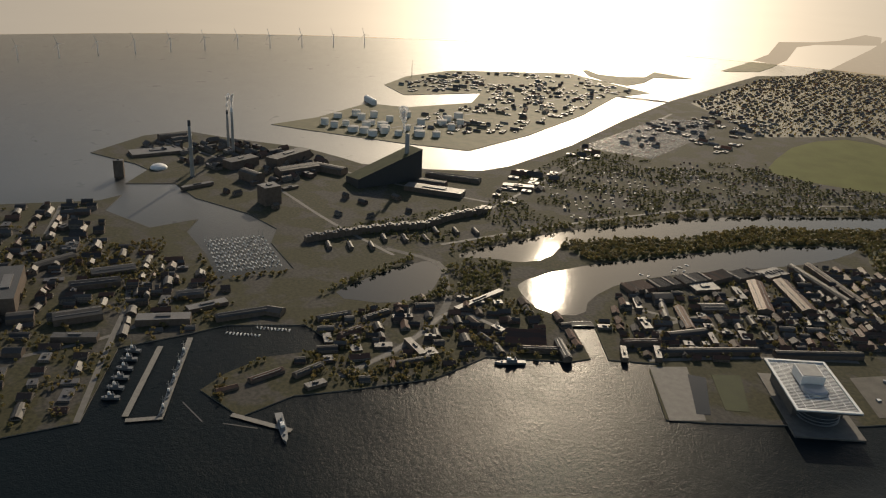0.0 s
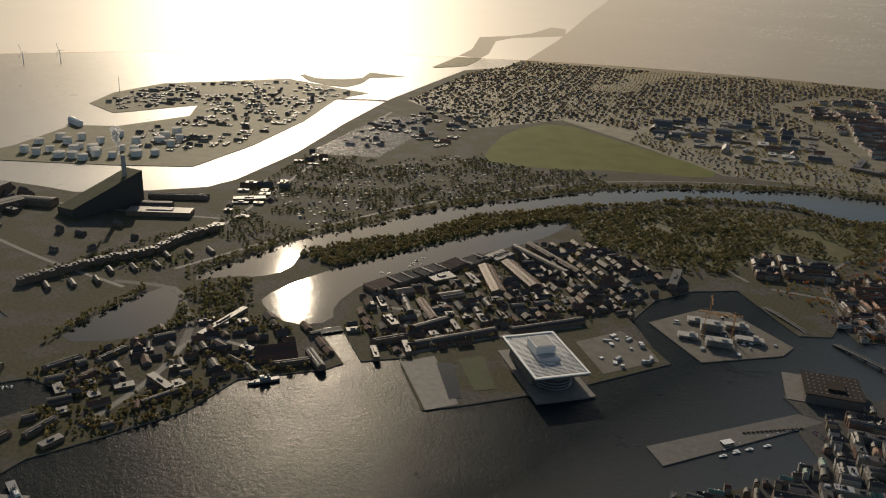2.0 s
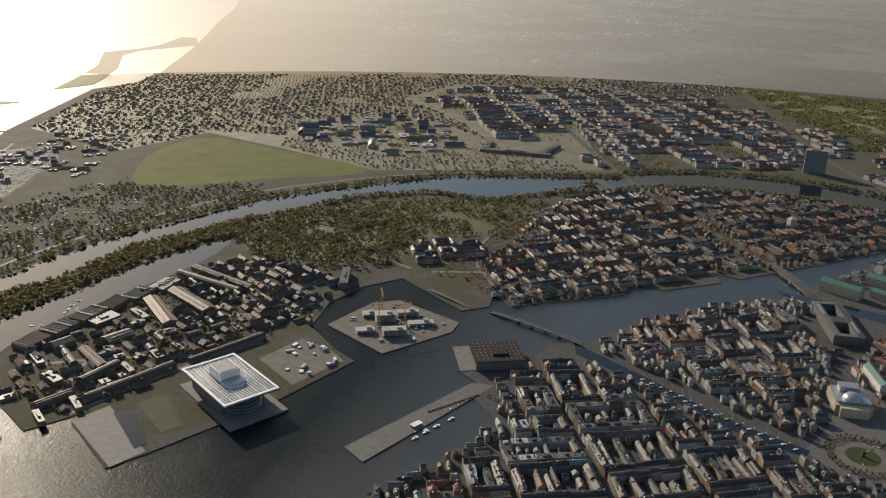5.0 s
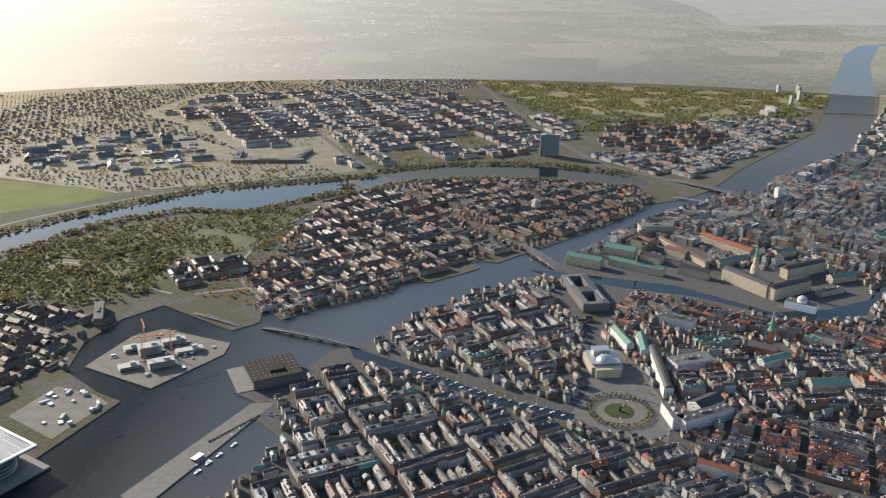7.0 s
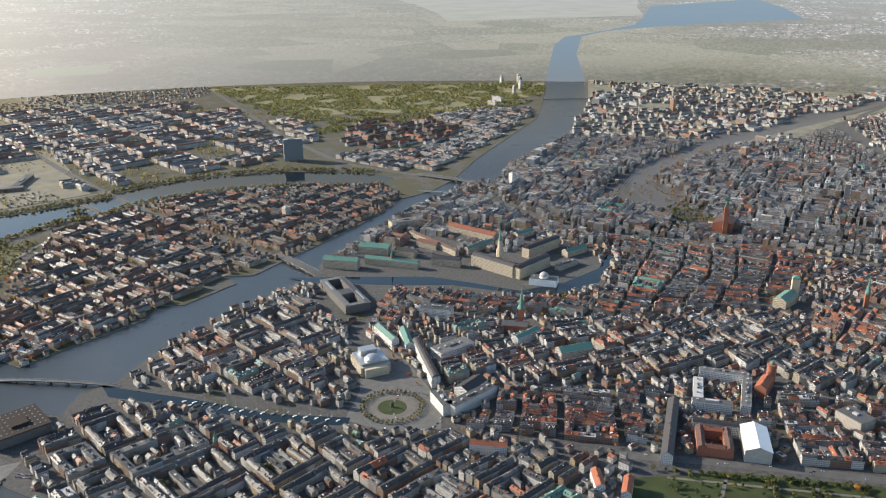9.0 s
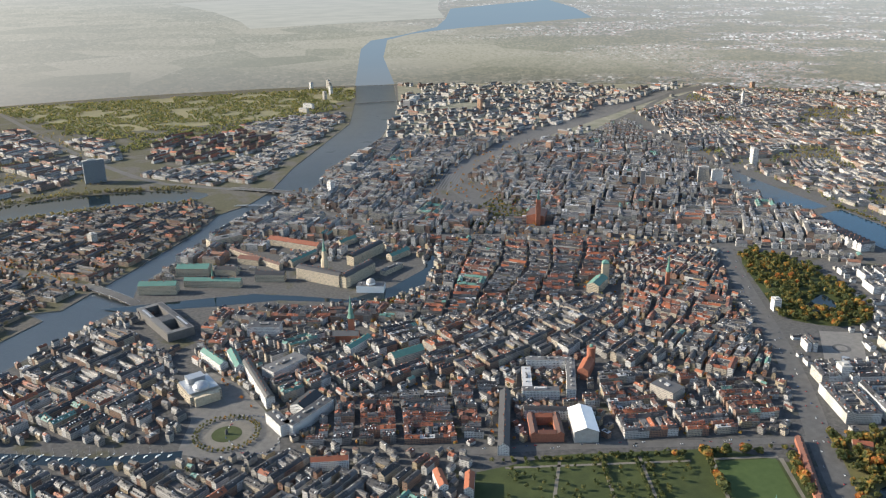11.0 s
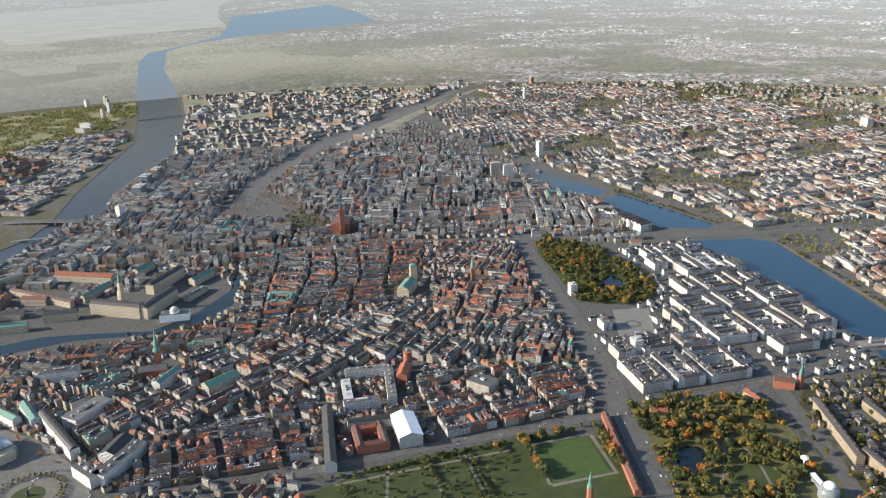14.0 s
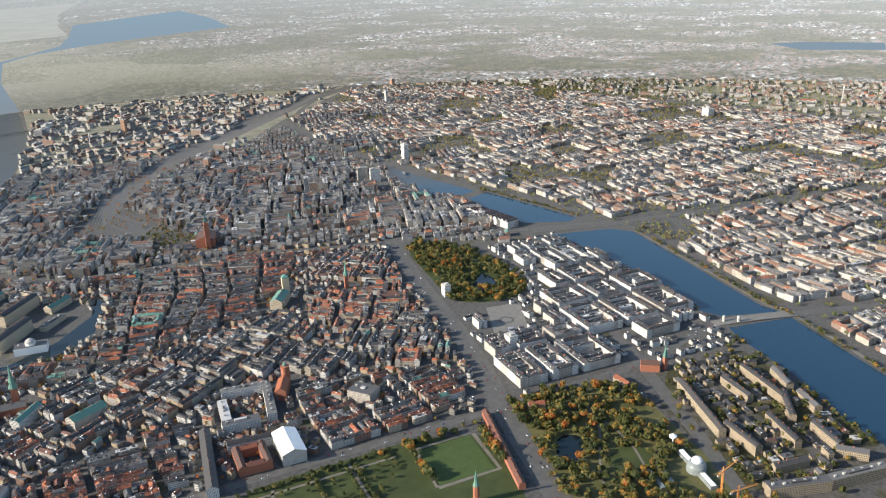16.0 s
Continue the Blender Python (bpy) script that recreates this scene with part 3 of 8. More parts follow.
slab("square", PLAZA, 0.05, 0.0, PAVING, "open paved square with a sunken oval court", "square")
slab("square", SQUARE, 0.05, 0.0, SETTS, "large paved city square", "square")
slab("grass", [(-600, 200), (-740, 150), (-900, 215), (-700, 520), (-520, 520), (-440, 420)], 0.03, 0.0, YARD, "worn grass yards between hospital wings", "lawn")
LANES = [[(1660, 700), (1860, 640), (2100, 560), (2420, 640), (2610, 640)], [(2420, 700), (2600, 660)], [(2080, 440), (2000, 520), (1900, 600), (1880, 760)], [(1640, 330), (1700, 180), (1800, 60), (1690, 20)], [(1540, -160), (1620, -330), (1500, -560), (1330, -620)],
         [(1690, -240), (1560, -330), (1440, -390)], [(1700, -560), (1540, -500), (1400, -540)], [(1500, -150), (1440, -330), (1360, -480)], [(2060, 60), (2300, 120), (2600, 160), (2900, 230), (3100, 350)], [(2300, -300), (2560, -100), (2900, 60)], [(2240, -260), (2420, -560), (2640, -900), (3000, -1500)],
         [(2080, -60), (2100, -420), (2080, -800), (1960, -1220), (1800, -1480), (1500, -1760), (1080, -1960), (600, -2190)], [(1250, -930), (1400, -1000), (1560, -1130), (1700, -1020)], [(3050, -250), (3150, -600), (3300, -1000), (3400, -1500)], [(1010, -850), (1180, -1100), (1100, -1500), (930, -1760)], [(600, -1190), (900, -1050), (1200, -930)]]
for i, line in enumerate(LANES):
    strip("lane", smooth_line(line, 2, False), 9, 0.22 + 0.012 * i, PAVING, "pale worn service road", "road")
for i, (line, w) in enumerate(ROADS):
    strip("road", smooth_line(line, 2, False), w, 0.08 + 0.012 * i, ASPHALT, "wide asphalt city road", "road")

# ---- the distance: a ring of far land, lake and sea behind the built ground ----
FAR_H = 705.0


def far_point(x, y, r=REACH + 4):
    """Where a place beyond the built ground stands on the ring."""
    d = math.hypot(x - CX, y - CY)
    return CX + (x - CX) / d * r, CY + (y - CY) / d * r, max(-2.0, FAR_H * (1 - r / d))


def far_material(name, water=None, field=None):
    """Distance with thin morning haze painted into its glow; brightest below the sun."""
    k = Mat(name)
    m = k.m
    k.t.nodes.remove(k.b)
    pos = k.node("ShaderNodeSeparateXYZ", Vector=k.coords())
    rx, ry = k.math("SUBTRACT", pos.outputs[0], CX), k.math("SUBTRACT", pos.outputs[1], CY)
    grow = k.math("DIVIDE", FAR_H, k.math("MAXIMUM", k.math("SUBTRACT", FAR_H, pos.outputs[2]), 12.0))
    place = k.node("ShaderNodeCombineXYZ", X=k.math("MULTIPLY", rx, grow), Y=k.math("MULTIPLY", ry, grow)).outputs[0]
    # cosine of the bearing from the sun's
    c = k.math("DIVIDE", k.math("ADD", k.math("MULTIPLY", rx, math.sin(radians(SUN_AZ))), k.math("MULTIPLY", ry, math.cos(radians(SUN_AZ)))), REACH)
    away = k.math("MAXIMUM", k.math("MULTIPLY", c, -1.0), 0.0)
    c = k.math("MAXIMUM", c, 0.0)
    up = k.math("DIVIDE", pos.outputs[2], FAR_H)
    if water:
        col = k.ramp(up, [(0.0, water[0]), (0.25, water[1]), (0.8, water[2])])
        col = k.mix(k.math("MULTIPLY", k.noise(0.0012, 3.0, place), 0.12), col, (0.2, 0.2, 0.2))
    elif field:
        col = k.ramp(k.noise(0.0025, 5.0, place), [(0.35, field[0]), (0.62, field[1])])
    else:
        # houses stand up against the distance: cells in bearing and height, in clusters along the streets
        bearing = k.math("MULTIPLY", k.math("ARCTAN2", rx, ry), REACH)
        picks = []
        for wide, high, off in ((19.0, 7.5, 0.0), (12.0, 5.0, 70.0)):
            cells = k.node("ShaderNodeTexVoronoi", Scale=1.0)
            k.put(cells.inputs["Vector"], k.node("ShaderNodeCombineXYZ", X=k.math("DIVIDE", bearing, wide), Y=k.math("DIVIDE", pos.outputs[2], high), Z=off).outputs[0])
            picks.append(k.node("ShaderNodeSeparateColor", Color=cells.outputs["Color"]).outputs[0])
        coarse = k.math("SUBTRACT", 1.0, k.math("MINIMUM", k.math("MULTIPLY", up, 3.0), 1.0))
        pick = k.mix(coarse, picks[1], picks[0])
        dense = k.math("SUBTRACT", k.noise(0.006, 5.0, place, 0.65), 0.5)
        p = k.math("ADD", pick, k.math("MULTIPLY", dense, 1.1))
        town = k.ramp(p, [(0.0, (0.46, 0.45, 0.36)), (0.26, (0.66, 0.62, 0.52)), (0.42, (0.82, 0.78, 0.72)), (0.54, (1.12, 0.80, 0.64)), (0.66, (0.70, 0.69, 0.66)), (0.76, (1.25, 1.18, 1.08)), (0.86, (0.90, 0.86, 0.80)), (0.93, (2.2, 2.14, 2.02))], "CONSTANT")
        wood = k.ramp(k.math("ADD", k.math("MULTIPLY", pick, 0.6), k.math("MULTIPLY", dense, 1.2)), [(0.0, (0.42, 0.42, 0.32)), (0.4, (0.58, 0.54, 0.40)), (0.7, (0.80, 0.68, 0.47))])
        groves = k.math("ADD", k.noise(0.0011, 5.0, place, 0.62), k.math("MULTIPLY", k.math("SUBTRACT", pick, 0.5), 0.07))
        col = k.mix(k.ramp(groves, [(0.49, (0, 0, 0)), (0.53, (1, 1, 1))]), town, wood)
        # open meadows and fields to the south
        south = k.node("ShaderNodeSeparateXYZ", Vector=place)
        across = k.ramp(k.math("DIVIDE", k.math("SUBTRACT", south.outputs[0], -5200.0), 7000.0), [(0.0, (0, 0, 0)), (0.25, (0.9, 0.9, 0.9)), (0.72, (0.9, 0.9, 0.9)), (0.9, (0.1, 0.1, 0.1))])
        deep = k.ramp(k.math("DIVIDE", south.outputs[1], -12000.0), [(0.30, (0, 0, 0)), (0.36, (1, 1, 1))])
        strips = k.node("ShaderNodeTexVoronoi", Scale=0.0016)
        k.put(strips.inputs["Vector"], place)
        plot = k.node("ShaderNodeSeparateColor", Color=strips.outputs["Color"]).outputs[0]
        meadow = k.ramp(k.math("ADD", k.math("MULTIPLY", plot, 0.6), k.math("MULTIPLY", pick, 0.4)), [(0.2, (0.58, 0.58, 0.40)), (0.5, (0.80, 0.76, 0.54)), (0.8, (1.06, 0.98, 0.74))])
        meadow = k.mix(k.ramp(up, [(0.02, (0.85, 0.85, 0.85)), (0.2, (0, 0, 0))]), meadow, wood)
        col = k.mix(k.math("MULTIPLY", across, deep), col, meadow)
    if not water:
        # painted haze: paler with height and towards the sun's bearing
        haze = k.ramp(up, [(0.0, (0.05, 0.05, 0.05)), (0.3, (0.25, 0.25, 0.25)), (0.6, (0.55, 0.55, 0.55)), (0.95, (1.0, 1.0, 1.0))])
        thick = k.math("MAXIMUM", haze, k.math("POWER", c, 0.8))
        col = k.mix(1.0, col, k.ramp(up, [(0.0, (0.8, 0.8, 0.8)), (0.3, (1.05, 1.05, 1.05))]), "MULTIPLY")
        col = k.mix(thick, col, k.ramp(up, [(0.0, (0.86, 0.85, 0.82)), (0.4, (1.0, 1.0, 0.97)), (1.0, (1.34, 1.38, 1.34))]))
    # warm sunlight tint painted in towards the sun's bearing
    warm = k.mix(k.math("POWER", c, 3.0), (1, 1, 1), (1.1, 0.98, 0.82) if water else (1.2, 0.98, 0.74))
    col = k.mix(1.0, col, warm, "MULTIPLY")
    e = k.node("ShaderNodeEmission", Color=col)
    if water and water[0][0] > 0.25:                   # sun's glare on the sea, painted as stronger emission near its bearing
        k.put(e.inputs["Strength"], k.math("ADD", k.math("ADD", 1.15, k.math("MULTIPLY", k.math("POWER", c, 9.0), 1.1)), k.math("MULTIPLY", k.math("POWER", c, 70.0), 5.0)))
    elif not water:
        # haze glow put into the emission, stronger below and opposite the sun
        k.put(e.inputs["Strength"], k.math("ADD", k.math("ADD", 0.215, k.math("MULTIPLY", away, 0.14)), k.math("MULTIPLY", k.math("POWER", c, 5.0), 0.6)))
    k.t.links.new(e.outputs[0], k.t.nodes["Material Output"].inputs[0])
    return m


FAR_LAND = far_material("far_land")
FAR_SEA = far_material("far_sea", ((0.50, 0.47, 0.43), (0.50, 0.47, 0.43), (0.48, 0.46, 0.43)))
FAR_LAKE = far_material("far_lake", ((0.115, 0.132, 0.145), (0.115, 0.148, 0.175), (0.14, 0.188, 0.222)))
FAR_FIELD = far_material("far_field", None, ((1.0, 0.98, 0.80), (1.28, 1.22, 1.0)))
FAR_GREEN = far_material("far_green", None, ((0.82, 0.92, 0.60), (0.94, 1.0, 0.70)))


def far_sheet(name, rows, mat, label, r):
    """A band of the ring: rows of equal length, of places from near to far."""
    s = Soup()
    n = len(rows[0])
    s.faces([far_point(x, y, r) for row in rows for x, y in row], [(j * n + i, j * n + i + 1, (j + 1) * n + i + 1, (j + 1) * n + i) for j in range(len(rows) - 1) for i in range(n - 1)])
    ob = s.thing(name, [mat], None, label, "backdrop", kind="structure")
    ob.visible_shadow = False
    return ob


def far_ring(a0, a1, dists):
    return [[(CX + d * math.sin(radians(a0 + (a1 - a0) * k / 240)), CY + d * math.cos(radians(a0 + (a1 - a0) * k / 240))) for k in range(241)] for d in dists]


FAR_STEPS = [REACH - 20, 5200, 5700, 6400, 7400, 9000, 12000, 18000, 40000]
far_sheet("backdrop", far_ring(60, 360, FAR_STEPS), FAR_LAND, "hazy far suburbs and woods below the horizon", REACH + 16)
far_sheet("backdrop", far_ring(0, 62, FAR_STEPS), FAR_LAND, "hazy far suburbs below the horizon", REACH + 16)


def far_patch(left, right, mat, label, r):
    """A far patch between two lines of places, subdivided across so that it follows the ring."""
    rows = []
    for (x0, y0), (x1, y1) in zip(left, right):
        rows.append([(x0 + (x1 - x0) * k / 60, y0 + (y1 - y0) * k / 60) for k in range(61)])
    return far_sheet("backdrop", rows, mat, label, r)


# the sound, its shore running away to the south; then the lagoon lake, meadows and a smaller lake in the suburbs
sea_rows = []
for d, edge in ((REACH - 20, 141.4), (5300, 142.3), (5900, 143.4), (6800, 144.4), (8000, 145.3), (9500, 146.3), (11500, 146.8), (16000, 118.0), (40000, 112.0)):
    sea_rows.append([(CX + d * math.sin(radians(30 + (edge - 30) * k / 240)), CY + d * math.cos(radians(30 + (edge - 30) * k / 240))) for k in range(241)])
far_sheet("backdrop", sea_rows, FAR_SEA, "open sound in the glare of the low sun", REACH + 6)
far_patch([(3975, -2920), (4124, -3195), (4504, -3684), (4440, -3952), (4463, -4203), (4638, -4668), (4510, -4677)], [(3830, -2950), (3932, -3135), (4300, -3621), (4352, -3847), (4306, -4007), (4259, -4172), (4230, -4300)], FAR_LAND, "low far beach island", REACH + 2)
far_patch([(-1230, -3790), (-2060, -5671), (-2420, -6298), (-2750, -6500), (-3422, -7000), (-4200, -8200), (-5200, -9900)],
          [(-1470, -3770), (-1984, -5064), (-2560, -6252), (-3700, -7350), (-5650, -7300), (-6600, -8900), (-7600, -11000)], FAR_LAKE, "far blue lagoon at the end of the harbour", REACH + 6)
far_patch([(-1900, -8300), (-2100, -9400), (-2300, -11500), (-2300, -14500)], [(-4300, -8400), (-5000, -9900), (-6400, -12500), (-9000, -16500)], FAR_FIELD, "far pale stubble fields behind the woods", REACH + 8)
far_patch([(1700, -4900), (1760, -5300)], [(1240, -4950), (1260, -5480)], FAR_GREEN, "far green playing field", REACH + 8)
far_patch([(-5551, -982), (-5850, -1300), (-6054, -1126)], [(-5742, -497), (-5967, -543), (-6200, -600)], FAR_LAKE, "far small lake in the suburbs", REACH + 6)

# ---- rows of houses ----
HOUSE_MATS = [FACADE, TILE, SLATE, FELT, COPPER, WHITE]
# outer and villa roofs take the tones lightened in place of haze
OUTER_MATS = [OUTER_FACADE, HAZE_PALE_TILE, GREY_ROOF, PALE_FELT, COPPER, WHITE]
VILLA_MATS = [VILLA_FACADE, HAZE_PALE_TILE, GREY_ROOF, PALE_FELT, COPPER, WHITE]
SHED_MATS = [SHED_FRONT, DARK_TILE, TARRED, GREY_ROOF, COPPER, GREY_ROOF]


def house(walls, roof, a, b, n, depth, h, kind, rise, z=0.0):
    """One town house: street edge a to b, depth along n; kind 1 tile, 2 slate, 3 flat felt, 4 copper."""
    (ax, ay), (bx, by) = a, b
    nx, ny = n
    cx, cy, dx, dy = bx + nx * depth, by + ny * depth, ax + nx * depth, ay + ny * depth
    L = math.hypot(bx - ax, by - ay)
    t = z + h
    p = [(ax, ay, z), (bx, by, z), (cx, cy, z), (dx, dy, z), (ax, ay, t), (bx, by, t), (cx, cy, t), (dx, dy, t)]
    e = random.uniform(0, 9) // 1 * 2.4
    uvs = [[(e, 0), (e + L, 0), (e + L, h), (e, h)], [(e, 0), (e + depth, 0), (e + depth, h), (e, h)], [(e, 0), (e + L, 0), (e + L, h), (e, h)], [(e, 0), (e + depth, 0), (e + depth, h), (e, h)]]
    if kind == 3:
        walls.faces(p, [(0, 1, 5, 4), (1, 2, 6, 5), (2, 3, 7, 6), (3, 0, 4, 7)], 0, uvs)
        o = 0.5
        roof.face([(ax, ay, t + 0.02), (bx, by, t + 0.02), (cx, cy, t + 0.02), (dx, dy, t + 0.02)], kind)
        mx, my = (ax + cx) / 2, (ay + cy) / 2
        if L > 9:
            q = random.uniform(0.15, 0.4)
            w = [(mx + (x - mx) * q, my + (y - my) * q) for x, y in ((ax, ay), (bx, by), (cx, cy), (dx, dy))]
            roof.faces([(x, y, t) for x, y in w] + [(x, y, t + 2.4) for x, y in w], [(0, 1, 5, 4), (1, 2, 6, 5), (2, 3, 7, 6), (3, 0, 4, 7), (4, 5, 6, 7)], kind)
        return
    r0 = ((ax + dx) / 2, (ay + dy) / 2, t + rise)
    r1 = ((bx + cx) / 2, (by + cy) / 2, t + rise)
    gable = [(e, 0), (e + depth, 0), (e + depth, h), (e + depth / 2, h), (e, h)]
    walls.faces(p + [r0, r1], [(0, 1, 5, 4), (1, 2, 6, 9, 5), (2, 3, 7, 6), (3, 0, 4, 8, 7)], 0,
                [uvs[0], gable, uvs[2], gable])
    o = 0.35
    if kind == 2 and random.random() < 0.55:      # broken roof with steep lower slopes
        k, m = 0.24, 0.72
        f0 = (ax + nx * depth * k, ay + ny * depth * k, t + rise * m)
        f1 = (bx + nx * depth * k, by + ny * depth * k, t + rise * m)
        g0 = (dx - nx * depth * k, dy - ny * depth * k, t + rise * m)
        g1 = (cx - nx * depth * k, cy - ny * depth * k, t + rise * m)
        roof.faces([(ax, ay, t + 0.03), (bx, by, t + 0.03), f1, f0, r1, r0, g1, g0, (cx, cy, t + 0.03), (dx, dy, t + 0.03)],
                   [(0, 1, 2, 3), (3, 2, 4, 5), (5, 4, 6, 7), (7, 6, 8, 9), (0, 3, 5, 7, 9), (1, 8, 6, 4, 2)], kind)
    else:
        roof.faces([(ax - nx * o, ay - ny * o, t - 0.1), (bx - nx * o, by - ny * o, t - 0.1), r1, r0, (cx + nx * o, cy + ny * o, t - 0.1), (dx + nx * o, dy + ny * o, t - 0.1)],
                   [(0, 1, 2, 3), (3, 2, 4, 5)], kind)


def extras(stacks, dormers, a, b, n, depth, h, rise, kind):
    """Chimneys on the ridge and dormers on the slopes of one house, each a soup of its own."""
    (ax, ay), (bx, by) = a, b
    nx, ny = n
    L = math.hypot(bx - ax, by - ay)
    ang = math.degrees(math.atan2(by - ay, bx - ax))
    ux, uy = (bx - ax) / L, (by - ay) / L
    for k in range(1 if L < 15 else 2):
        f = random.uniform(0.1, 0.9) * L
        q = depth * random.uniform(0.38, 0.62)
        c = Soup()
        x, y, z = ax + ux * f + nx * q, ay + uy * f + ny * q, h + (rise * 0.5 if kind != 3 else 0.0)
        c.box(x, y, z, 1.0, 1.7, rise * 0.5 + 1.4, 0, ang)
        c.box(x, y, z + rise * 0.5 + 1.4, 1.25, 1.95, 0.35, 0, ang)
        stacks.append(c)
    if kind != 3 and L > 8:
        for side in (0.2, 0.8):
            c = int(L / 4.6)
            for k in range(c):
                if random.random() < 0.66:
                    f = (k + 0.5) / c * L
                    d = Soup()
                    d.box(ax + ux * f + nx * depth * side, ay + uy * f + ny * depth * side, h + rise * 0.2, 1.4, 2.4, rise * 0.42, random.choice((0, 0, 1)), ang)
                    dormers.append(d)


def clutter(roof, a, b, n, depth, h, rise, kind, bits):
    """Vents, skylights and lift heads on a roof."""
    (ax, ay), (bx, by) = a, b
    L = math.hypot(bx - ax, by - ay)
    ux, uy = (bx - ax) / L, (by - ay) / L
    ang = math.degrees(math.atan2(uy, ux))
    for k in range(int(bits * L / 10 + random.random())):
        f, q = random.uniform(0.08, 0.92) * L, random.uniform(0.15, 0.85)
        z = h + (rise * (1 - abs(q - 0.5) * 2) if kind != 3 else 0.0)
        w = random.uniform(0.7, 1.5)
        roof.box(ax + ux * f + n[0] * depth * q, ay + uy * f + n[1] * depth * q, z - 0.5, w, random.uniform(0.7, 3.4), random.uniform(0.7, 1.5), random.choice((2, 2, 3, 3, 5)), ang)


TAKEN = set()         # 4 m squares of the plan that hold a house


def occupy(a, b, n, d):
    (ax, ay), (bx, by) = a, b
    i, j = int(math.hypot(bx - ax, by - ay) / 3) + 1, int(d / 3) + 1
    for p in range(i + 1):
        for q in range(j + 1):
            TAKEN.add((int((ax + (bx - ax) * p / i + n[0] * d * q / j) // 4), int((ay + (by - ay) * p / i + n[1] * d * q / j) // 4)))


def infill(name, poly, turn, cell, st, label, seed):
    """Small houses and yard buildings in the gaps that the blocks leave."""
    random.seed(seed)
    soup = Soup()
    c, s_ = math.cos(radians(turn)), math.sin(radians(turn))
    x0, y0 = sum(p[0] for p in poly) / len(poly), sum(p[1] for p in poly) / len(poly)
    span = max(math.hypot(px - x0, py - y0) for px, py in poly)
    for i in range(int(2 * span / cell[0])):
        for j in range(int(2 * span / cell[1])):
            u, v = -span + i * cell[0] + random.uniform(-2, 2), -span + j * cell[1] + random.uniform(-2, 2)
            x, y = x0 + u * c - v * s_, y0 + u * s_ + v * c
            if (int(x // 4), int(y // 4)) in TAKEN or not inside(poly, x, y) or not free_at(x, y, 3.0):
                continue
            for k in range(4):
                L, d = random.uniform(9, 22) * st.get("large", 1.0) * (1 - k * 0.12), random.uniform(7, 11) * st.get("large", 1.0)
                w = radians(turn + (0, 90)[(k + i + j) % 2] + random.uniform(-6, 6))
                ux, uy = math.cos(w), math.sin(w)
                clear = all((int((x + ux * L * f * 0.62 - uy * d * g * 0.62) // 4), int((y + uy * L * f * 0.62 + ux * d * g * 0.62) // 4)) not in TAKEN for f in (-1, -0.5, 0, 0.5, 1) for g in (-1, 0, 1))
                if clear and free_at(x + ux * L / 2, y + uy * L / 2, 2.0) and free_at(x - ux * L / 2, y - uy * L / 2, 2.0):
                    a = (x - ux * L / 2 + uy * d / 2, y - uy * L / 2 - ux * d / 2)
                    b = (a[0] + ux * L, a[1] + uy * L)
                    n = (-uy, ux)
                    h, kind = random.uniform(*st["height"]) * random.uniform(0.55, 1.0), random.choices((1, 2, 3, 4), st["roofs"])[0]
                    house(soup, soup, a, b, n, d, h, kind, d * 0.3)
                    clutter(soup, a, b, n, d, h, d * 0.3, kind, st.get("bits", 1.0))
                    occupy(a, b, n, d)
                    break
    if soup.f:
        soup.thing(name, st.get("mats") or HOUSE_MATS, None, label, "houses", kind="stuff")


def sides(quad, street):
    """The four street edges of a block, pulled in from the street's middle, with inward normals."""
    cx, cy = sum(p[0] for p in quad) / 4, sum(p[1] for p in quad) / 4
    q = []
    for x, y in quad:
        d = math.hypot(x - cx, y - cy)
        f = max(0.2, (d - street * 0.7) / d)
        q.append((cx + (x - cx) * f, cy + (y - cy) * f))
    return q


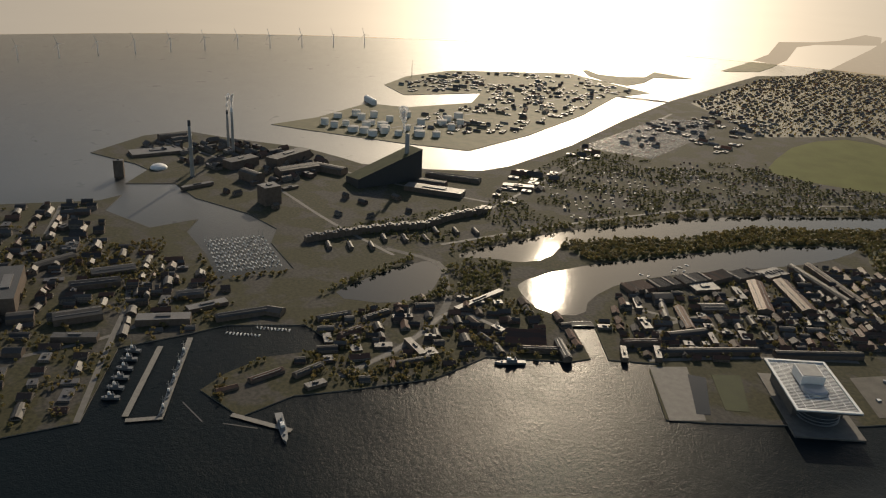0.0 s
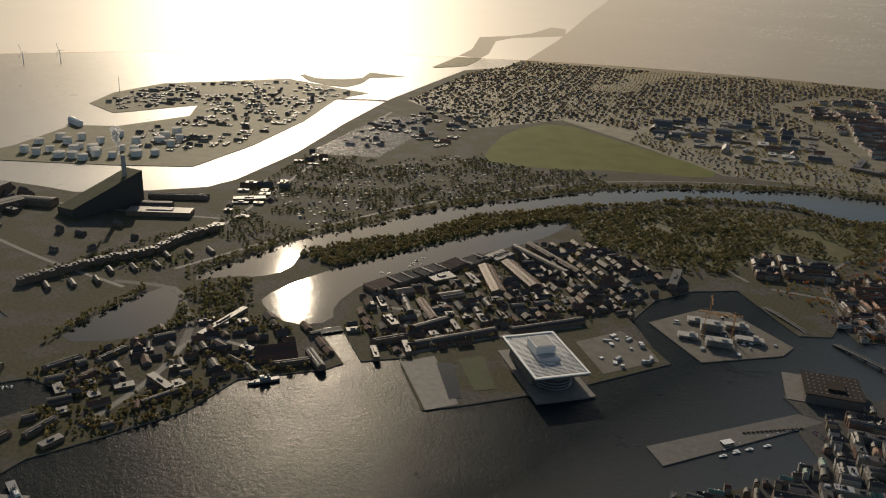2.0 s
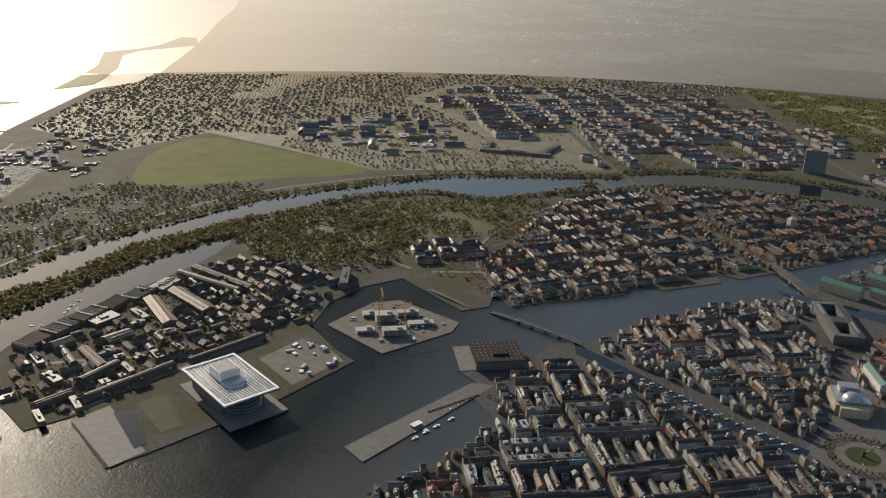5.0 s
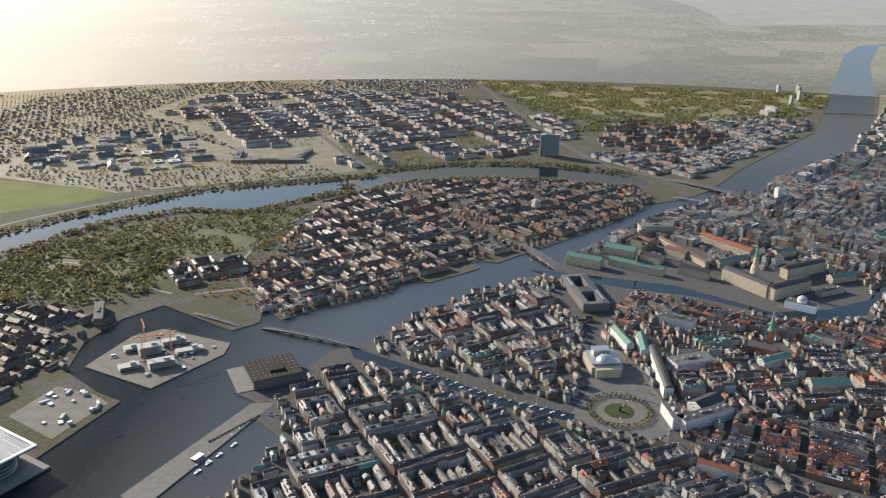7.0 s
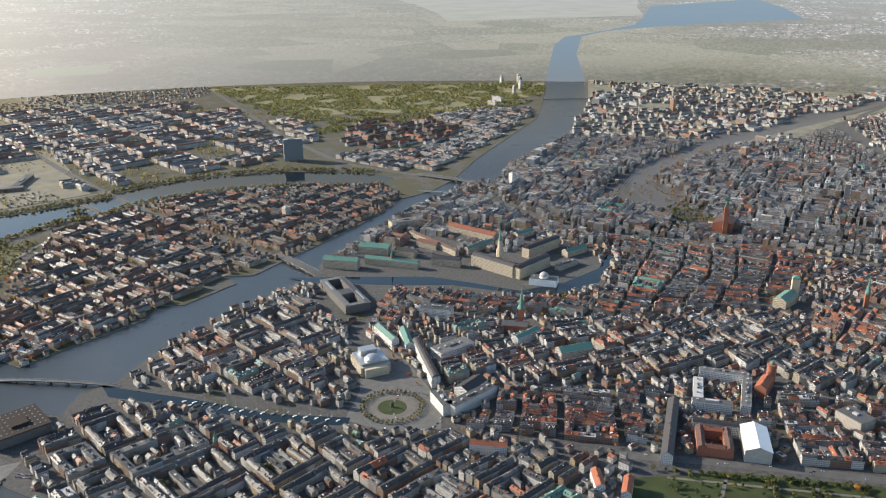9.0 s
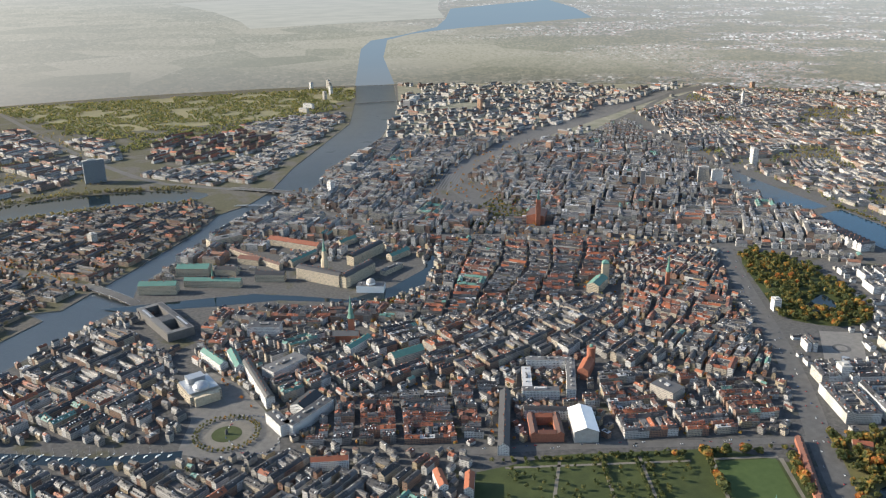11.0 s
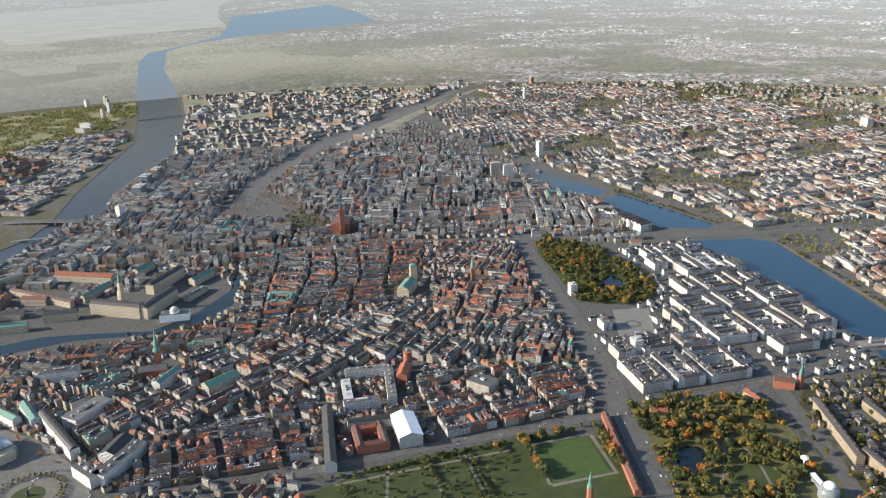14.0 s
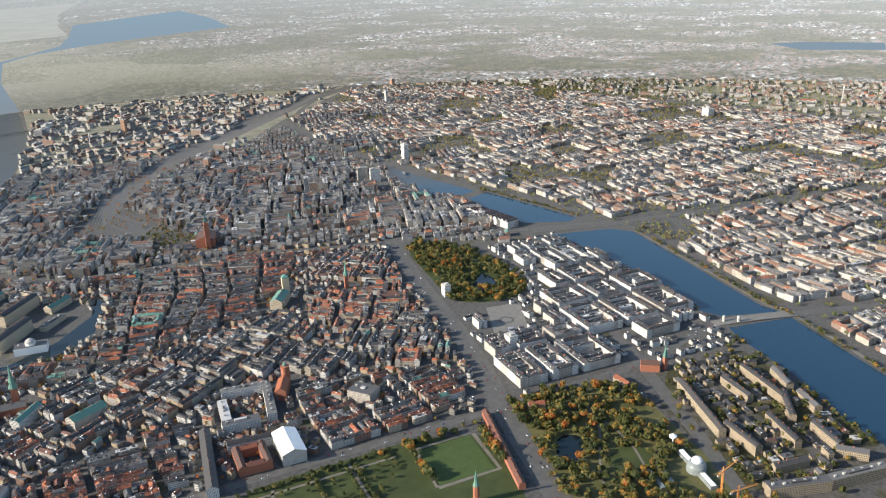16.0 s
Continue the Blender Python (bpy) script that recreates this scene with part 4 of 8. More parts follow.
def block(quad, st, near):
    """A closed block of houses round a yard: a list of houses (walls, roof, chimneys, dormers, x, y)."""
    made = []

    def add(a, b, n, d, h, kind, rise, rich):
        walls, roof, stacks, dormers = Soup(), Soup(), [], []
        occupy(a, b, n, d)
        house(walls, roof, a, b, n, d, h, kind, rise)
        if rich:
            extras(stacks, dormers, a, b, n, d, h, rise, kind)
        clutter(roof, a, b, n, d, h, rise, kind, st.get("bits", 2.0))
        made.append((walls, roof, stacks, dormers, (a[0] + b[0] + n[0] * d) / 2, (a[1] + b[1] + n[1] * d) / 2))
    q = sides(quad, st["street"])
    for i in range(4):
        occupy(quad[i], quad[(i + 1) % 4], (0, 0), 1.0)
    depth = st["depth"] * random.uniform(0.9, 1.15)
    base = random.uniform(*st["height"])
    fam = random.choices((1, 2, 3, 4), st["roofs"])[0]
    area = abs(sum(q[i][0] * q[(i + 1) % 4][1] - q[(i + 1) % 4][0] * q[i][1] for i in range(4))) / 2
    for i in range(4):
        (ax, ay), (bx, by) = q[i], q[(i + 1) % 4]
        L = math.hypot(bx - ax, by - ay)
        if L < 8:
            continue
        ux, uy = (bx - ax) / L, (by - ay) / L
        nx, ny = -uy, ux
        s0, s1 = (0.0, L) if i % 2 == 0 else (depth * 1.02, L - depth * 1.02)
        pos = s0
        while pos < s1 - 3:
            w = min(random.uniform(*st["lot"]), s1 - pos)
            if s1 - pos - w < 6:
                w = s1 - pos
            a, b = (ax + ux * pos, ay + uy * pos), (ax + ux * (pos + w), ay + uy * (pos + w))
            h = base + random.uniform(-st["vary"], st["vary"])
            kind = fam if random.random() < 0.72 else random.choices((1, 2, 3, 4), st["roofs"])[0]
            d = min(depth * random.uniform(0.88, 1.08), max(6.0, math.sqrt(area) * 0.33))
            add(a, b, (nx, ny), d, h, kind, d * random.uniform(0.26, 0.36), near)
            pos += w
    # lower houses in the yard
    cx, cy = sum(p[0] for p in q) / 4, sum(p[1] for p in q) / 4
    (ax, ay), (bx, by) = q[0], q[1]
    L = math.hypot(bx - ax, by - ay)
    W = math.hypot(q[2][0] - bx, q[2][1] - by)
    ux, uy = (bx - ax) / L, (by - ay) / L
    room = W - 2 * depth
    if room > 8:
        f = -L / 2 + depth + random.uniform(0.5, 4.0)
        while f < L / 2 - depth - 6:
            w = random.uniform(7, 11)
            if random.random() < st["yard"]:
                m = random.uniform(0.5, 1.0) * room
                o = random.choice((-1, 1)) * (room - m) / 2
                px, py = cx + ux * (f + w) - uy * o, cy + uy * (f + w) + ux * o
                a = (px + uy * m / 2, py - ux * m / 2)
                b = (px - uy * m / 2, py + ux * m / 2)
                kind = random.choices((1, 2, 3), (st["roofs"][0], st["roofs"][1], st["roofs"][2] + 0.4))[0]
                add(a, b, (-ux, -uy), w, base * random.uniform(0.55, 0.98), kind, w * 0.35, False)
            f += w + random.uniform(1.5, 6)
    return made


def warp(x, y, amount, scale=0.0035):
    v = noise.noise_vector(Vector((x * scale, y * scale, 3.7)))
    return x + v.x * amount, y + v.y * amount


GREENS = []          # blocks left open as small parks


def district(name, poly, turn, cell, st, near=0, bend=0.0, label="", rest_name="houses", seed=1):
    """Fill poly with blocks on a turned, slightly bent grid. near: so many houses, nearest the garden quarter, are things with parts."""
    random.seed(seed)
    stock = []
    c, s_ = math.cos(radians(turn)), math.sin(radians(turn))
    x0 = sum(p[0] for p in poly) / len(poly)
    y0 = sum(p[1] for p in poly) / len(poly)
    span = max(math.hypot(px - x0, py - y0) for px, py in poly) + 200
    us, vs = [-span], [-span]
    while us[-1] < span:
        us.append(us[-1] + cell[0] * random.uniform(0.75, 1.3))
    rest = Soup()

    def at(u, v):
        x, y = x0 + u * c - v * s_, y0 + u * s_ + v * c
        return warp(x, y, bend) if bend else (x, y)

    def place(u0, u1, v0, v1, level):
        """A block here, or smaller ones where water, parks or roads cut it."""
        quad = [at(u0, v0), at(u1, v0), at(u1, v1), at(u0, v1)]
        um, vm = (u0 + u1) / 2, (v0 + v1) / 2
        x, y = at(um, vm)
        probe = quad + [at(um, v0), at(um, v1), at(u0, vm), at(u1, vm)]
        probe = [(x + (px - x) * 0.86, y + (py - y) * 0.86) for px, py in probe] + [(x, y)]
        good = sum(inside(poly, px, py) and free_at(px, py, 2.0) for px, py in probe)
        if level == 0 and st.get("parks") and noise.noise(Vector((x * 0.0042, y * 0.0042, 8.1))) < st["parks"]:
            if good == 9:
                GREENS.append((x, y))
        elif good == 9:
            stock.extend(block(quad, st, near))
        elif good and level < 2:
            if u1 - u0 > v1 - v0:
                place(u0, um, v0, v1, level + 1)
                place(um, u1, v0, v1, level + 1)
            else:
                place(u0, u1, v0, vm, level + 1)
                place(u0, u1, vm, v1, level + 1)
    for i in range(len(us) - 1):
        v = -span + random.uniform(0, cell[1])
        while v < span:
            w = cell[1] * random.uniform(0.7, 1.35)
            um, vm = (us[i] + us[i + 1]) / 2, v + w / 2
            if any(inside(poly, *at(um + du * cell[0] * 0.4, vm + dv * w * 0.4)) for du, dv in ((0, 0), (1, 1), (-1, 1), (1, -1), (-1, -1))):
                place(us[i], us[i + 1], v, v + w, 0)
            v += w
    stock.sort(key=lambda h: math.hypot(h[4] - CX, h[5] - CY))
    for k, h in enumerate(stock):
        if k < near:
            emit(name, h, label, k < 30, st.get("mats") or HOUSE_MATS)
        else:
            join(rest, h[0], h[1])
            for c in h[2] + h[3]:
                c.m = [2] * len(c.m)
                join(rest, c)
    if rest.f:
        rest.thing(rest_name, st.get("mats") or [PALE_FACADE if name == "apartment_house" else FACADE] + HOUSE_MATS[1:], None, label, "houses", kind="stuff")


def single(soup, x, y, turn, st, size=None):
    L, d = size or (random.uniform(9, 20), random.uniform(8, 11))
    u = (math.cos(radians(turn)), math.sin(radians(turn)))
    n = (-u[1], u[0])
    a = (x - u[0] * L / 2 - n[0] * d / 2, y - u[1] * L / 2 - n[1] * d / 2)
    b = (a[0] + u[0] * L, a[1] + u[1] * L)
    h = random.uniform(*st["height"]) * random.uniform(0.6, 0.9)
    house(soup, soup, a, b, n, d, h, random.choices((1, 2, 3, 4), st["roofs"])[0], d * 0.42)


def join(total, *soups):
    for s in soups:
        i = len(total.v)
        total.v.extend(s.v)
        total.f.extend(tuple(i + k for k in f) for f in s.f)
        total.m.extend(s.m)
        total.uv.extend(s.uv)


def emit(name, h, label, rich, mats):
    """A house as a thing: its walls carry the roof, and the roof its chimneys and dormers."""
    walls, roof, stacks, dormers, x, y = h
    for s in (walls, roof, *stacks, *dormers):
        s.v = [(a - x, b - y, z) for a, b, z in s.v]
    top = walls.thing(name, [PALE_FACADE if name == "apartment_house" else FACADE], None, label, "house", name.replace("_", " ") + "s")
    top.location = (x, y, 0.0)
    if not rich:
        for d in dormers:
            d.m = [2] * len(d.m)
            join(roof, d)
    cover = roof.thing("roof", mats, top)
    for c in stacks:
        c.thing("chimney", [BRICK], cover)
    if rich:
        for d in dormers:
            d.thing("dormer", [SLATE, WHITE], cover)


def sprawl(name, poly, turn, cell, st, label, keep=0.85, sizes=((14, 50), (10, 14)), bend=0.0, mats=None):
    """Loose suburbs: single slabs and villas on a jittered grid, one object."""
    c, s_ = math.cos(radians(turn)), math.sin(radians(turn))
    xs, ys = [p[0] for p in poly], [p[1] for p in poly]
    x0, y0 = (min(xs) + max(xs)) / 2, (min(ys) + max(ys)) / 2
    span = math.hypot(max(xs) - min(xs), max(ys) - min(ys)) / 2
    soup = Soup()
    nu, nv = int(2 * span / cell[0]), int(2 * span / cell[1])
    for i in range(nu):
        for j in range(nv):
            u, v = -span + (i + random.uniform(0.2, 0.8)) * cell[0], -span + (j + random.uniform(0.2, 0.8)) * cell[1]
            x, y = x0 + u * c - v * s_, y0 + u * s_ + v * c
            if bend:
                x, y = warp(x, y, bend, 0.002)
            if random.random() < keep and inside(poly, x, y) and math.hypot(x - CX, y - CY) < REACH - 30:
                d = noise.noise(Vector((x * 0.003, y * 0.003, 1.3)))
                if d > -0.32 and free_at(x, y, 6):
                    single(soup, x, y, turn + random.choice((0, 0, 0, 90)), st, (random.uniform(*sizes[0]), random.uniform(*sizes[1])))
    return soup.thing(name, mats or HOUSE_MATS, None, label, "houses", kind="stuff")


OLD = dict(street=11.0, depth=11.0, height=(9.5, 14), vary=1.5, lot=(9, 24), roofs=(0.36, 0.42, 0.20, 0.02), yard=0.95, bits=2.6)
FINE = dict(street=12.0, depth=12.5, height=(11, 14.5), vary=1.2, lot=(14, 34), roofs=(0.10, 0.74, 0.14, 0.02), yard=0.6, bits=2.2)
GREY = dict(street=17.0, depth=13.5, height=(17, 19.0), vary=0.4, lot=(24, 60), roofs=(0.03, 0.82, 0.15, 0.0), yard=0.85, bits=4.5)
WORK = dict(street=13.0, depth=11.0, height=(9, 13.5), vary=2.5, lot=(12, 44), roofs=(0.27, 0.45, 0.28, 0.0), yard=0.35, bits=0.8, parks=-0.22, mats=OUTER_MATS)
BIG = dict(street=13.0, depth=14.0, height=(14, 22), vary=3.0, lot=(18, 44), roofs=(0.2, 0.38, 0.40, 0.02), yard=0.8, bits=1.5, mats=OUTER_MATS)
LOW = dict(street=10.0, depth=10.5, height=(8, 13), vary=2.0, lot=(10, 30), roofs=(0.34, 0.48, 0.18, 0.0), yard=0.6, bits=0.6, mats=[CANAL_FACADE] + HOUSE_MATS[1:])
FLAT = dict(street=12.0, depth=11.0, height=(6, 13), vary=2.0, lot=(12, 30), roofs=(0.25, 0.35, 0.40, 0.0), yard=0.3, bits=0.5, mats=OUTER_MATS)

district("town_house", [(270, -380), (18, -262), (-413, -55), (-540, -150), (-420, -300), (-150, -440), (150, -500), (262, -470)], -26, (84, 47), OLD, 172, 30, "old town house near the palace garden, tile or slate roof", "town_houses", 11)
district("town_house", [(-540, -150), (-690, -345), (-830, -540), (-985, -790), (-850, -900), (-520, -640), (-420, -300)], 30, (70, 54), OLD, 0, 50, "old town houses of several storeys with tiled roofs", "town_houses", 21)
district("town_house", [(-420, -300), (-150, -440), (150, -500), (262, -470), (285, -640), (200, -830), (-60, -740), (-520, -640)], 12, (88, 52), dict(OLD, roofs=(0.14, 0.56, 0.26, 0.04), height=(13, 18), lot=(12, 30), bits=3.2), 90, 60, "old town house of several storeys under a tiled or slated roof", "town_houses", 22)
district("town_house", [(-520, -640), (-60, -740), (200, -830), (350, -770), (290, -990), (250, -995), (117, -955), (-13, -870), (-120, -840), (-215, -880), (-340, -1060), (-330, -1240), (-700, -1030), (-850, -900)], -38, (76, 50), OLD, 0, 60, "old town houses of several storeys with tiled roofs", "town_houses", 23)
district("row_house", [(440, -440), (800, -635), (885, -590), (930, -480), (880, -384), (905, -290), (930, -230), (980, -140), (700, -60), (140, -110), (50, -255), (290, -395)], 28, (112, 82), FINE, 195, 15,
         "plastered row house with pale front and dormered roof", "row_houses", 12)
district("harbour_house", [(425, -500), (790, -695), (718, -840), (590, -970), (450, -1070), (320, -1020), (385, -760), (440, -560)], 28, (98, 76), FINE, 130, 10, "five-storey house near the harbour with a mansard roof", "harbour_houses", 13)
district("apartment_house", [(-462, -10), (-700, -295), (-780, -250), (-880, -235), (-1000, -300), (-1080, -500), (-1180, -470), (-1270, -400), (-1140, -80), (-1010, 95), (-960, 160), (-900, 230), (-745, 150), (-740, 110), (-640, 50), (-540, 0)], 62, (112, 76), GREY, 180, 0,
         "tall white-fronted apartment house with grey slate roof", "apartment_houses", 14)
district("canal_house", [(980, -810), (770, -985), (700, -1040), (600, -1190), (490, -1240), (180, -1555), (60, -1720), (110, -1870), (390, -1930), (720, -1900), (950, -1740), (1060, -1600), (1080, -1300), (1110, -1000), (1060, -790)], 40, (100, 74), LOW, 80, 20,
         "old house or warehouse on the canal side", "canal_houses", 15)
district("big_house", [(-335, -1120), (-650, -1215), (-990, -930), (-1270, -520), (-1420, -880), (-1620, -1420), (-1500, -2000), (-760, -2380), (-420, -2050), (-170, -1820), (150, -1490), (370, -1230), (-320, -1090)], 48, (92, 70), BIG, 90, 20,
         "big city office building with mixed roof", "city_buildings", 16)
district("tenement", [(-1115, 290), (-1420, -220), (-1440, -330), (-1530, -600), (-1640, -1350), (-1560, -1420), (-2000, -2300), (-2900, -2700), (-3300, -1900), (-3200, 0), (-2600, 1500), (-1600, 1600), (-800, 760)], 62, (92, 58), WORK, 90, 70,
         "brick tenement beyond the lakes with pitched roof", "tenements", 17)
BROAD = dict(street=16.0, depth=12.0, height=(11, 15.5), vary=1.5, lot=(18, 60), roofs=(0.42, 0.36, 0.22, 0.0), yard=0.35, bits=0.5, mats=OUTER_MATS, parks=-0.3)
district("tenement", [(-70, -1930), (60, -2060), (320, -2200), (330, -2330), (150, -2360), (-239, -2385), (-410, -2640), (-300, -3020), (-560, -3110), (-880, -3060), (-820, -2880), (-420, -2330)], 36, (120, 80), FLAT, 0, 10, "rows of newer blocks near the harbour on the island", "island_blocks", 18)
district("tenement", [(340, -2215), (560, -2235), (900, -2070), (1010, -2030), (1120, -2120), (1200, -2340), (1480, -2320), (1700, -2640), (2080, -3000), (2000, -3480), (1400, -3680), (700, -3680), (420, -3250), (190, -2950), (190, -2600), (345, -2390)], 27, (130, 76), BROAD, 0, 30, "streets of brick tenements on the island", "island_tenements", 24)
district("bastion_house", [(1120, -1010), (1275, -930), (1330, -1130), (1100, -1190)], 32, (120, 66), dict(LOW, height=(9, 13), roofs=(0.2, 0.6, 0.2, 0.0), yard=0.3), 0, 6, "brick apartment block among trees on the old bastions", "bastion_houses", 19)

infill("yard_houses", [(270, -380), (18, -262), (-413, -55), (-540, -150), (-690, -345), (-985, -790), (-850, -900), (-700, -1030), (-330, -1240), (-215, -880), (-13, -870), (250, -995), (350, -770), (285, -480)], 14, (11, 10), OLD, "small back houses and sheds in the old town's yards", 31)
infill("yard_houses", [(440, -440), (800, -635), (885, -590), (930, -480), (880, -384), (905, -290), (980, -140), (700, -60), (140, -110), (50, -255), (290, -395)], 28, (13, 12), FINE, "back houses between the row houses", 32)
infill("yard_houses", [(425, -500), (790, -695), (718, -840), (590, -970), (450, -1070), (320, -1020), (385, -760)], 28, (13, 12), FINE, "back houses near the harbour", 33)
infill("yard_houses", [(980, -810), (770, -985), (600, -1190), (490, -1240), (180, -1555), (60, -1720), (110, -1870), (390, -1930), (720, -1900), (950, -1740), (1050, -1600), (1080, -1300), (1110, -1000)], 40, (21, 19), LOW, "yard buildings of the canal quarter", 35)
infill("city_blocks", [(-335, -1120), (-650, -1215), (-990, -930), (-1270, -520), (-1420, -880), (-1620, -1420), (-1760, -1900), (-1900, -2250), (-1500, -2000), (-760, -2380), (-420, -2050), (-170, -1820), (150, -1490), (370, -1230)], 48, (20, 18), dict(BIG, height=(8, 18)), "lower city buildings between the office blocks", 36)
infill("city_blocks", [(-1290, -540), (-1160, -480), (-985, -790), (-850, -900), (-700, -1030), (-330, -1240), (-430, -1520), (-680, -1300), (-1010, -960), (-1275, -560)], 48, (23, 21), dict(BIG, height=(11, 19), large=1.5), "city buildings along the wide boulevard", 38)
infill("yard_houses", [(-462, -10), (-700, -295), (-880, -235), (-1080, -500), (-1270, -400), (-1140, -80), (-1010, 90), (-900, 230), (-745, 150), (-540, 0)], 62, (26, 24), dict(GREY, height=(5, 14), large=1.1, mats=[PALE_FACADE] + HOUSE_MATS[1:]), "white-fronted houses filling the grey quarter's blocks", 34)

# ---- trees ----
def leaves(soup, x, y, z, rx, rz, n, size, rnd, mat=0):
    """A crown of loose leaf clumps: small bent sheets, denser outside, in a few lobes."""
    lobes = [(rnd.uniform(-0.42, 0.42) * rx, rnd.uniform(-0.42, 0.42) * rx, rnd.uniform(-0.35, 0.4) * rz, rnd.uniform(0.5, 0.72)) for _ in range(4)]
    for k in range(n):
        lx, ly, lz, q = lobes[k % 4]
        a, t = rnd.uniform(0, 6.283), math.acos(rnd.uniform(-0.75, 1.0))
        r = q * (0.72 + 0.28 * rnd.random())
        px, py, pz = x + lx + rx * r * math.sin(t) * math.cos(a), y + ly + rx * r * math.sin(t) * math.sin(a), z + lz + rz * r * math.cos(t)
        s = size * rnd.uniform(0.6, 1.3)
        # lies roughly along the crown's surface
        n1 = (math.sin(t) * math.cos(a) + rnd.uniform(-0.5, 0.5), math.sin(t) * math.sin(a) + rnd.uniform(-0.5, 0.5), math.cos(t) + rnd.uniform(-0.4, 0.5))
        u = Vector(n1).cross(Vector((rnd.uniform(-1, 1), rnd.uniform(-1, 1), 0.3))).normalized() * s
        w = Vector(n1).cross(u).normalized() * s * rnd.uniform(0.6, 1.0)
        c = Vector((px, py, pz))
        soup.face([tuple(c - u - w * 0.5), tuple(c + u * 0.2 - w), tuple(c + u + w * 0.4), tuple(c - u * 0.3 + w)], mat)


def tree_kind(seed, height, spread, n=230):
    """A tree at the origin: tapered trunk with limbs, and a crown under it as its part."""
    rnd = random.Random(seed)
    t = Soup()
    t.tube(0, 0, 0, [(0.45, 0), (0.3, height * 0.25), (0.2, height * 0.55), (0.05, height * 0.85)], 7)
    for k in range(5):
        a = k * 1.256 + rnd.uniform(-0.3, 0.3)
        z0 = height * rnd.uniform(0.28, 0.45)
        t.beam((0, 0, z0), (math.cos(a) * spread * 0.6, math.sin(a) * spread * 0.6, z0 + height * rnd.uniform(0.18, 0.32)), 0.22)
    trunk = t.thing("tree", [BARK], None, "broadleaf park tree in autumn leaf", "tree", "park trees")
    c = Soup()
    leaves(c, 0, 0, height * 0.6, spread, height * 0.42, n, 1.7, rnd)
    c.thing("crown", [FOLIAGE], trunk)
    return trunk


def wood(name, spots, label, seed=3, n=16, size=2.3, tall=(8, 15), mat=None):
    """Many trees too far off to count, one object."""
    rnd = random.Random(seed)
    s = Soup()
    for x, y in spots:
        h = rnd.uniform(*tall)
        r = h * rnd.uniform(0.38, 0.55)
        leaves(s, x, y, h * 0.52, r, h * 0.46, n, size, rnd)
    return s.thing(name, [mat or FOLIAGE], None, label, "trees", kind="stuff")


def scatter(poly, count, seed, gap=0.0, check=True, cluster=0.0):
    rnd = random.Random(seed)
    xs, ys = [p[0] for p in poly], [p[1] for p in poly]
    out = []
    tries = 0
    while len(out) < count and tries < count * 30:
        tries += 1
        x, y = rnd.uniform(min(xs), max(xs)), rnd.uniform(min(ys), max(ys))
        if inside(poly, x, y) and not (check and water_at(x, y)) and math.hypot(x - CX, y - CY) < REACH - 15:
            if cluster and noise.noise(Vector((x * 0.008, y * 0.008, seed))) < cluster - 0.5:
                continue
            if gap and any(abs(x - a) < gap and abs(y - b) < gap for a, b in out[-160:]):
                continue
            out.append((x, y))
    return out


def along(line, step, spread, seed, closed=False):
    """Spots along a line, scattered to both sides."""
    rnd = random.Random(seed)
    out = []
    pts = line + [line[0]] if closed else line
    for (x0, y0), (x1, y1) in zip(pts, pts[1:]):
        d = math.hypot(x1 - x0, y1 - y0)
        for k in range(int(d / step)):
            f = rnd.random()
            x, y = x0 + (x1 - x0) * f + rnd.uniform(-spread, spread), y0 + (y1 - y0) * f + rnd.uniform(-spread, spread)
            if not water_at(x, y) and math.hypot(x - CX, y - CY) < REACH - 15:
                out.append((x, y))
    return out


kinds = [tree_kind(k, h, r) for k, (h, r) in enumerate(((15, 8.0), (18, 9.0), (13, 7.5), (19, 9.0), (15, 8.5)))]
GARDEN_PATHS = [([(-330, -30), (-240, 115)], 4.0), ([(-120, -150), (-30, 30)], 3.5), ([(-200, -115), (-95, 75)], 3.5), ([(-255, -90), (-160, 80)], 4.0), ([(20, -200), (-400, -5)], 4.0)]
def garden_spot(p):
    return math.hypot(p[0] + 462, p[1] - 330) > 58 and math.hypot(p[0] + 430, p[1] - 225) > 34 and math.hypot(p[0] + 400, p[1] - 60) > 16


spots = [p for p in scatter(BOTANIC, 170, 5, 6.0) if garden_spot(p)]
spots += scatter(ORSTED, 90, 6, 6.0)
spots += along([(-365, -5), (-300, 82)], 9, 2, 7) + along([(-345, -35), (-215, -95)], 14, 4, 8) + along([(-255, -70), (-205, 20)], 9, 3, 9)
wood("trees", [p for p in scatter(BOTANIC, 430, 61, 4.0, cluster=0.3) if garden_spot(p)] + scatter(ORSTED, 330, 62, 4.0) + scatter([(-600, 200), (-740, 160), (-900, 215), (-700, 520), (-520, 520), (-440, 420)], 110, 67, 8.0), "dense autumn trees of the city parks", 51, 80, 1.8, (10, 18))
wood("trees", scatter([(-240, -90), (20, -200), (130, -60), (-60, 120)], 140, 10, 7) + along([(35, -218), (-390, -22)], 6, 4, 63) + along([(-120, -150), (-30, 30)], 5, 1.5, 64) + along([(-165, -125), (-75, 50)], 5, 1.5, 65) + along([(-180, -120), (-90, 55)], 5, 1.5, 66), "clipped avenues and lawn trees of the palace garden", 52, 60, 1.1, (6, 11))
rnd = random.Random(4)
for i, (x, y) in enumerate(spots):
    k = kinds[rnd.randrange(5)]
    q = rnd.uniform(0.75, 1.15)
    m = pose(x, y, 0.03, 0, 0, rnd.uniform(0, 360))
    if i < 5:
        kinds[i].matrix_basis = m
    else:
        t = copy_thing(k, m)
        t.scale = (q, q, q * rnd.uniform(0.85, 1.1))

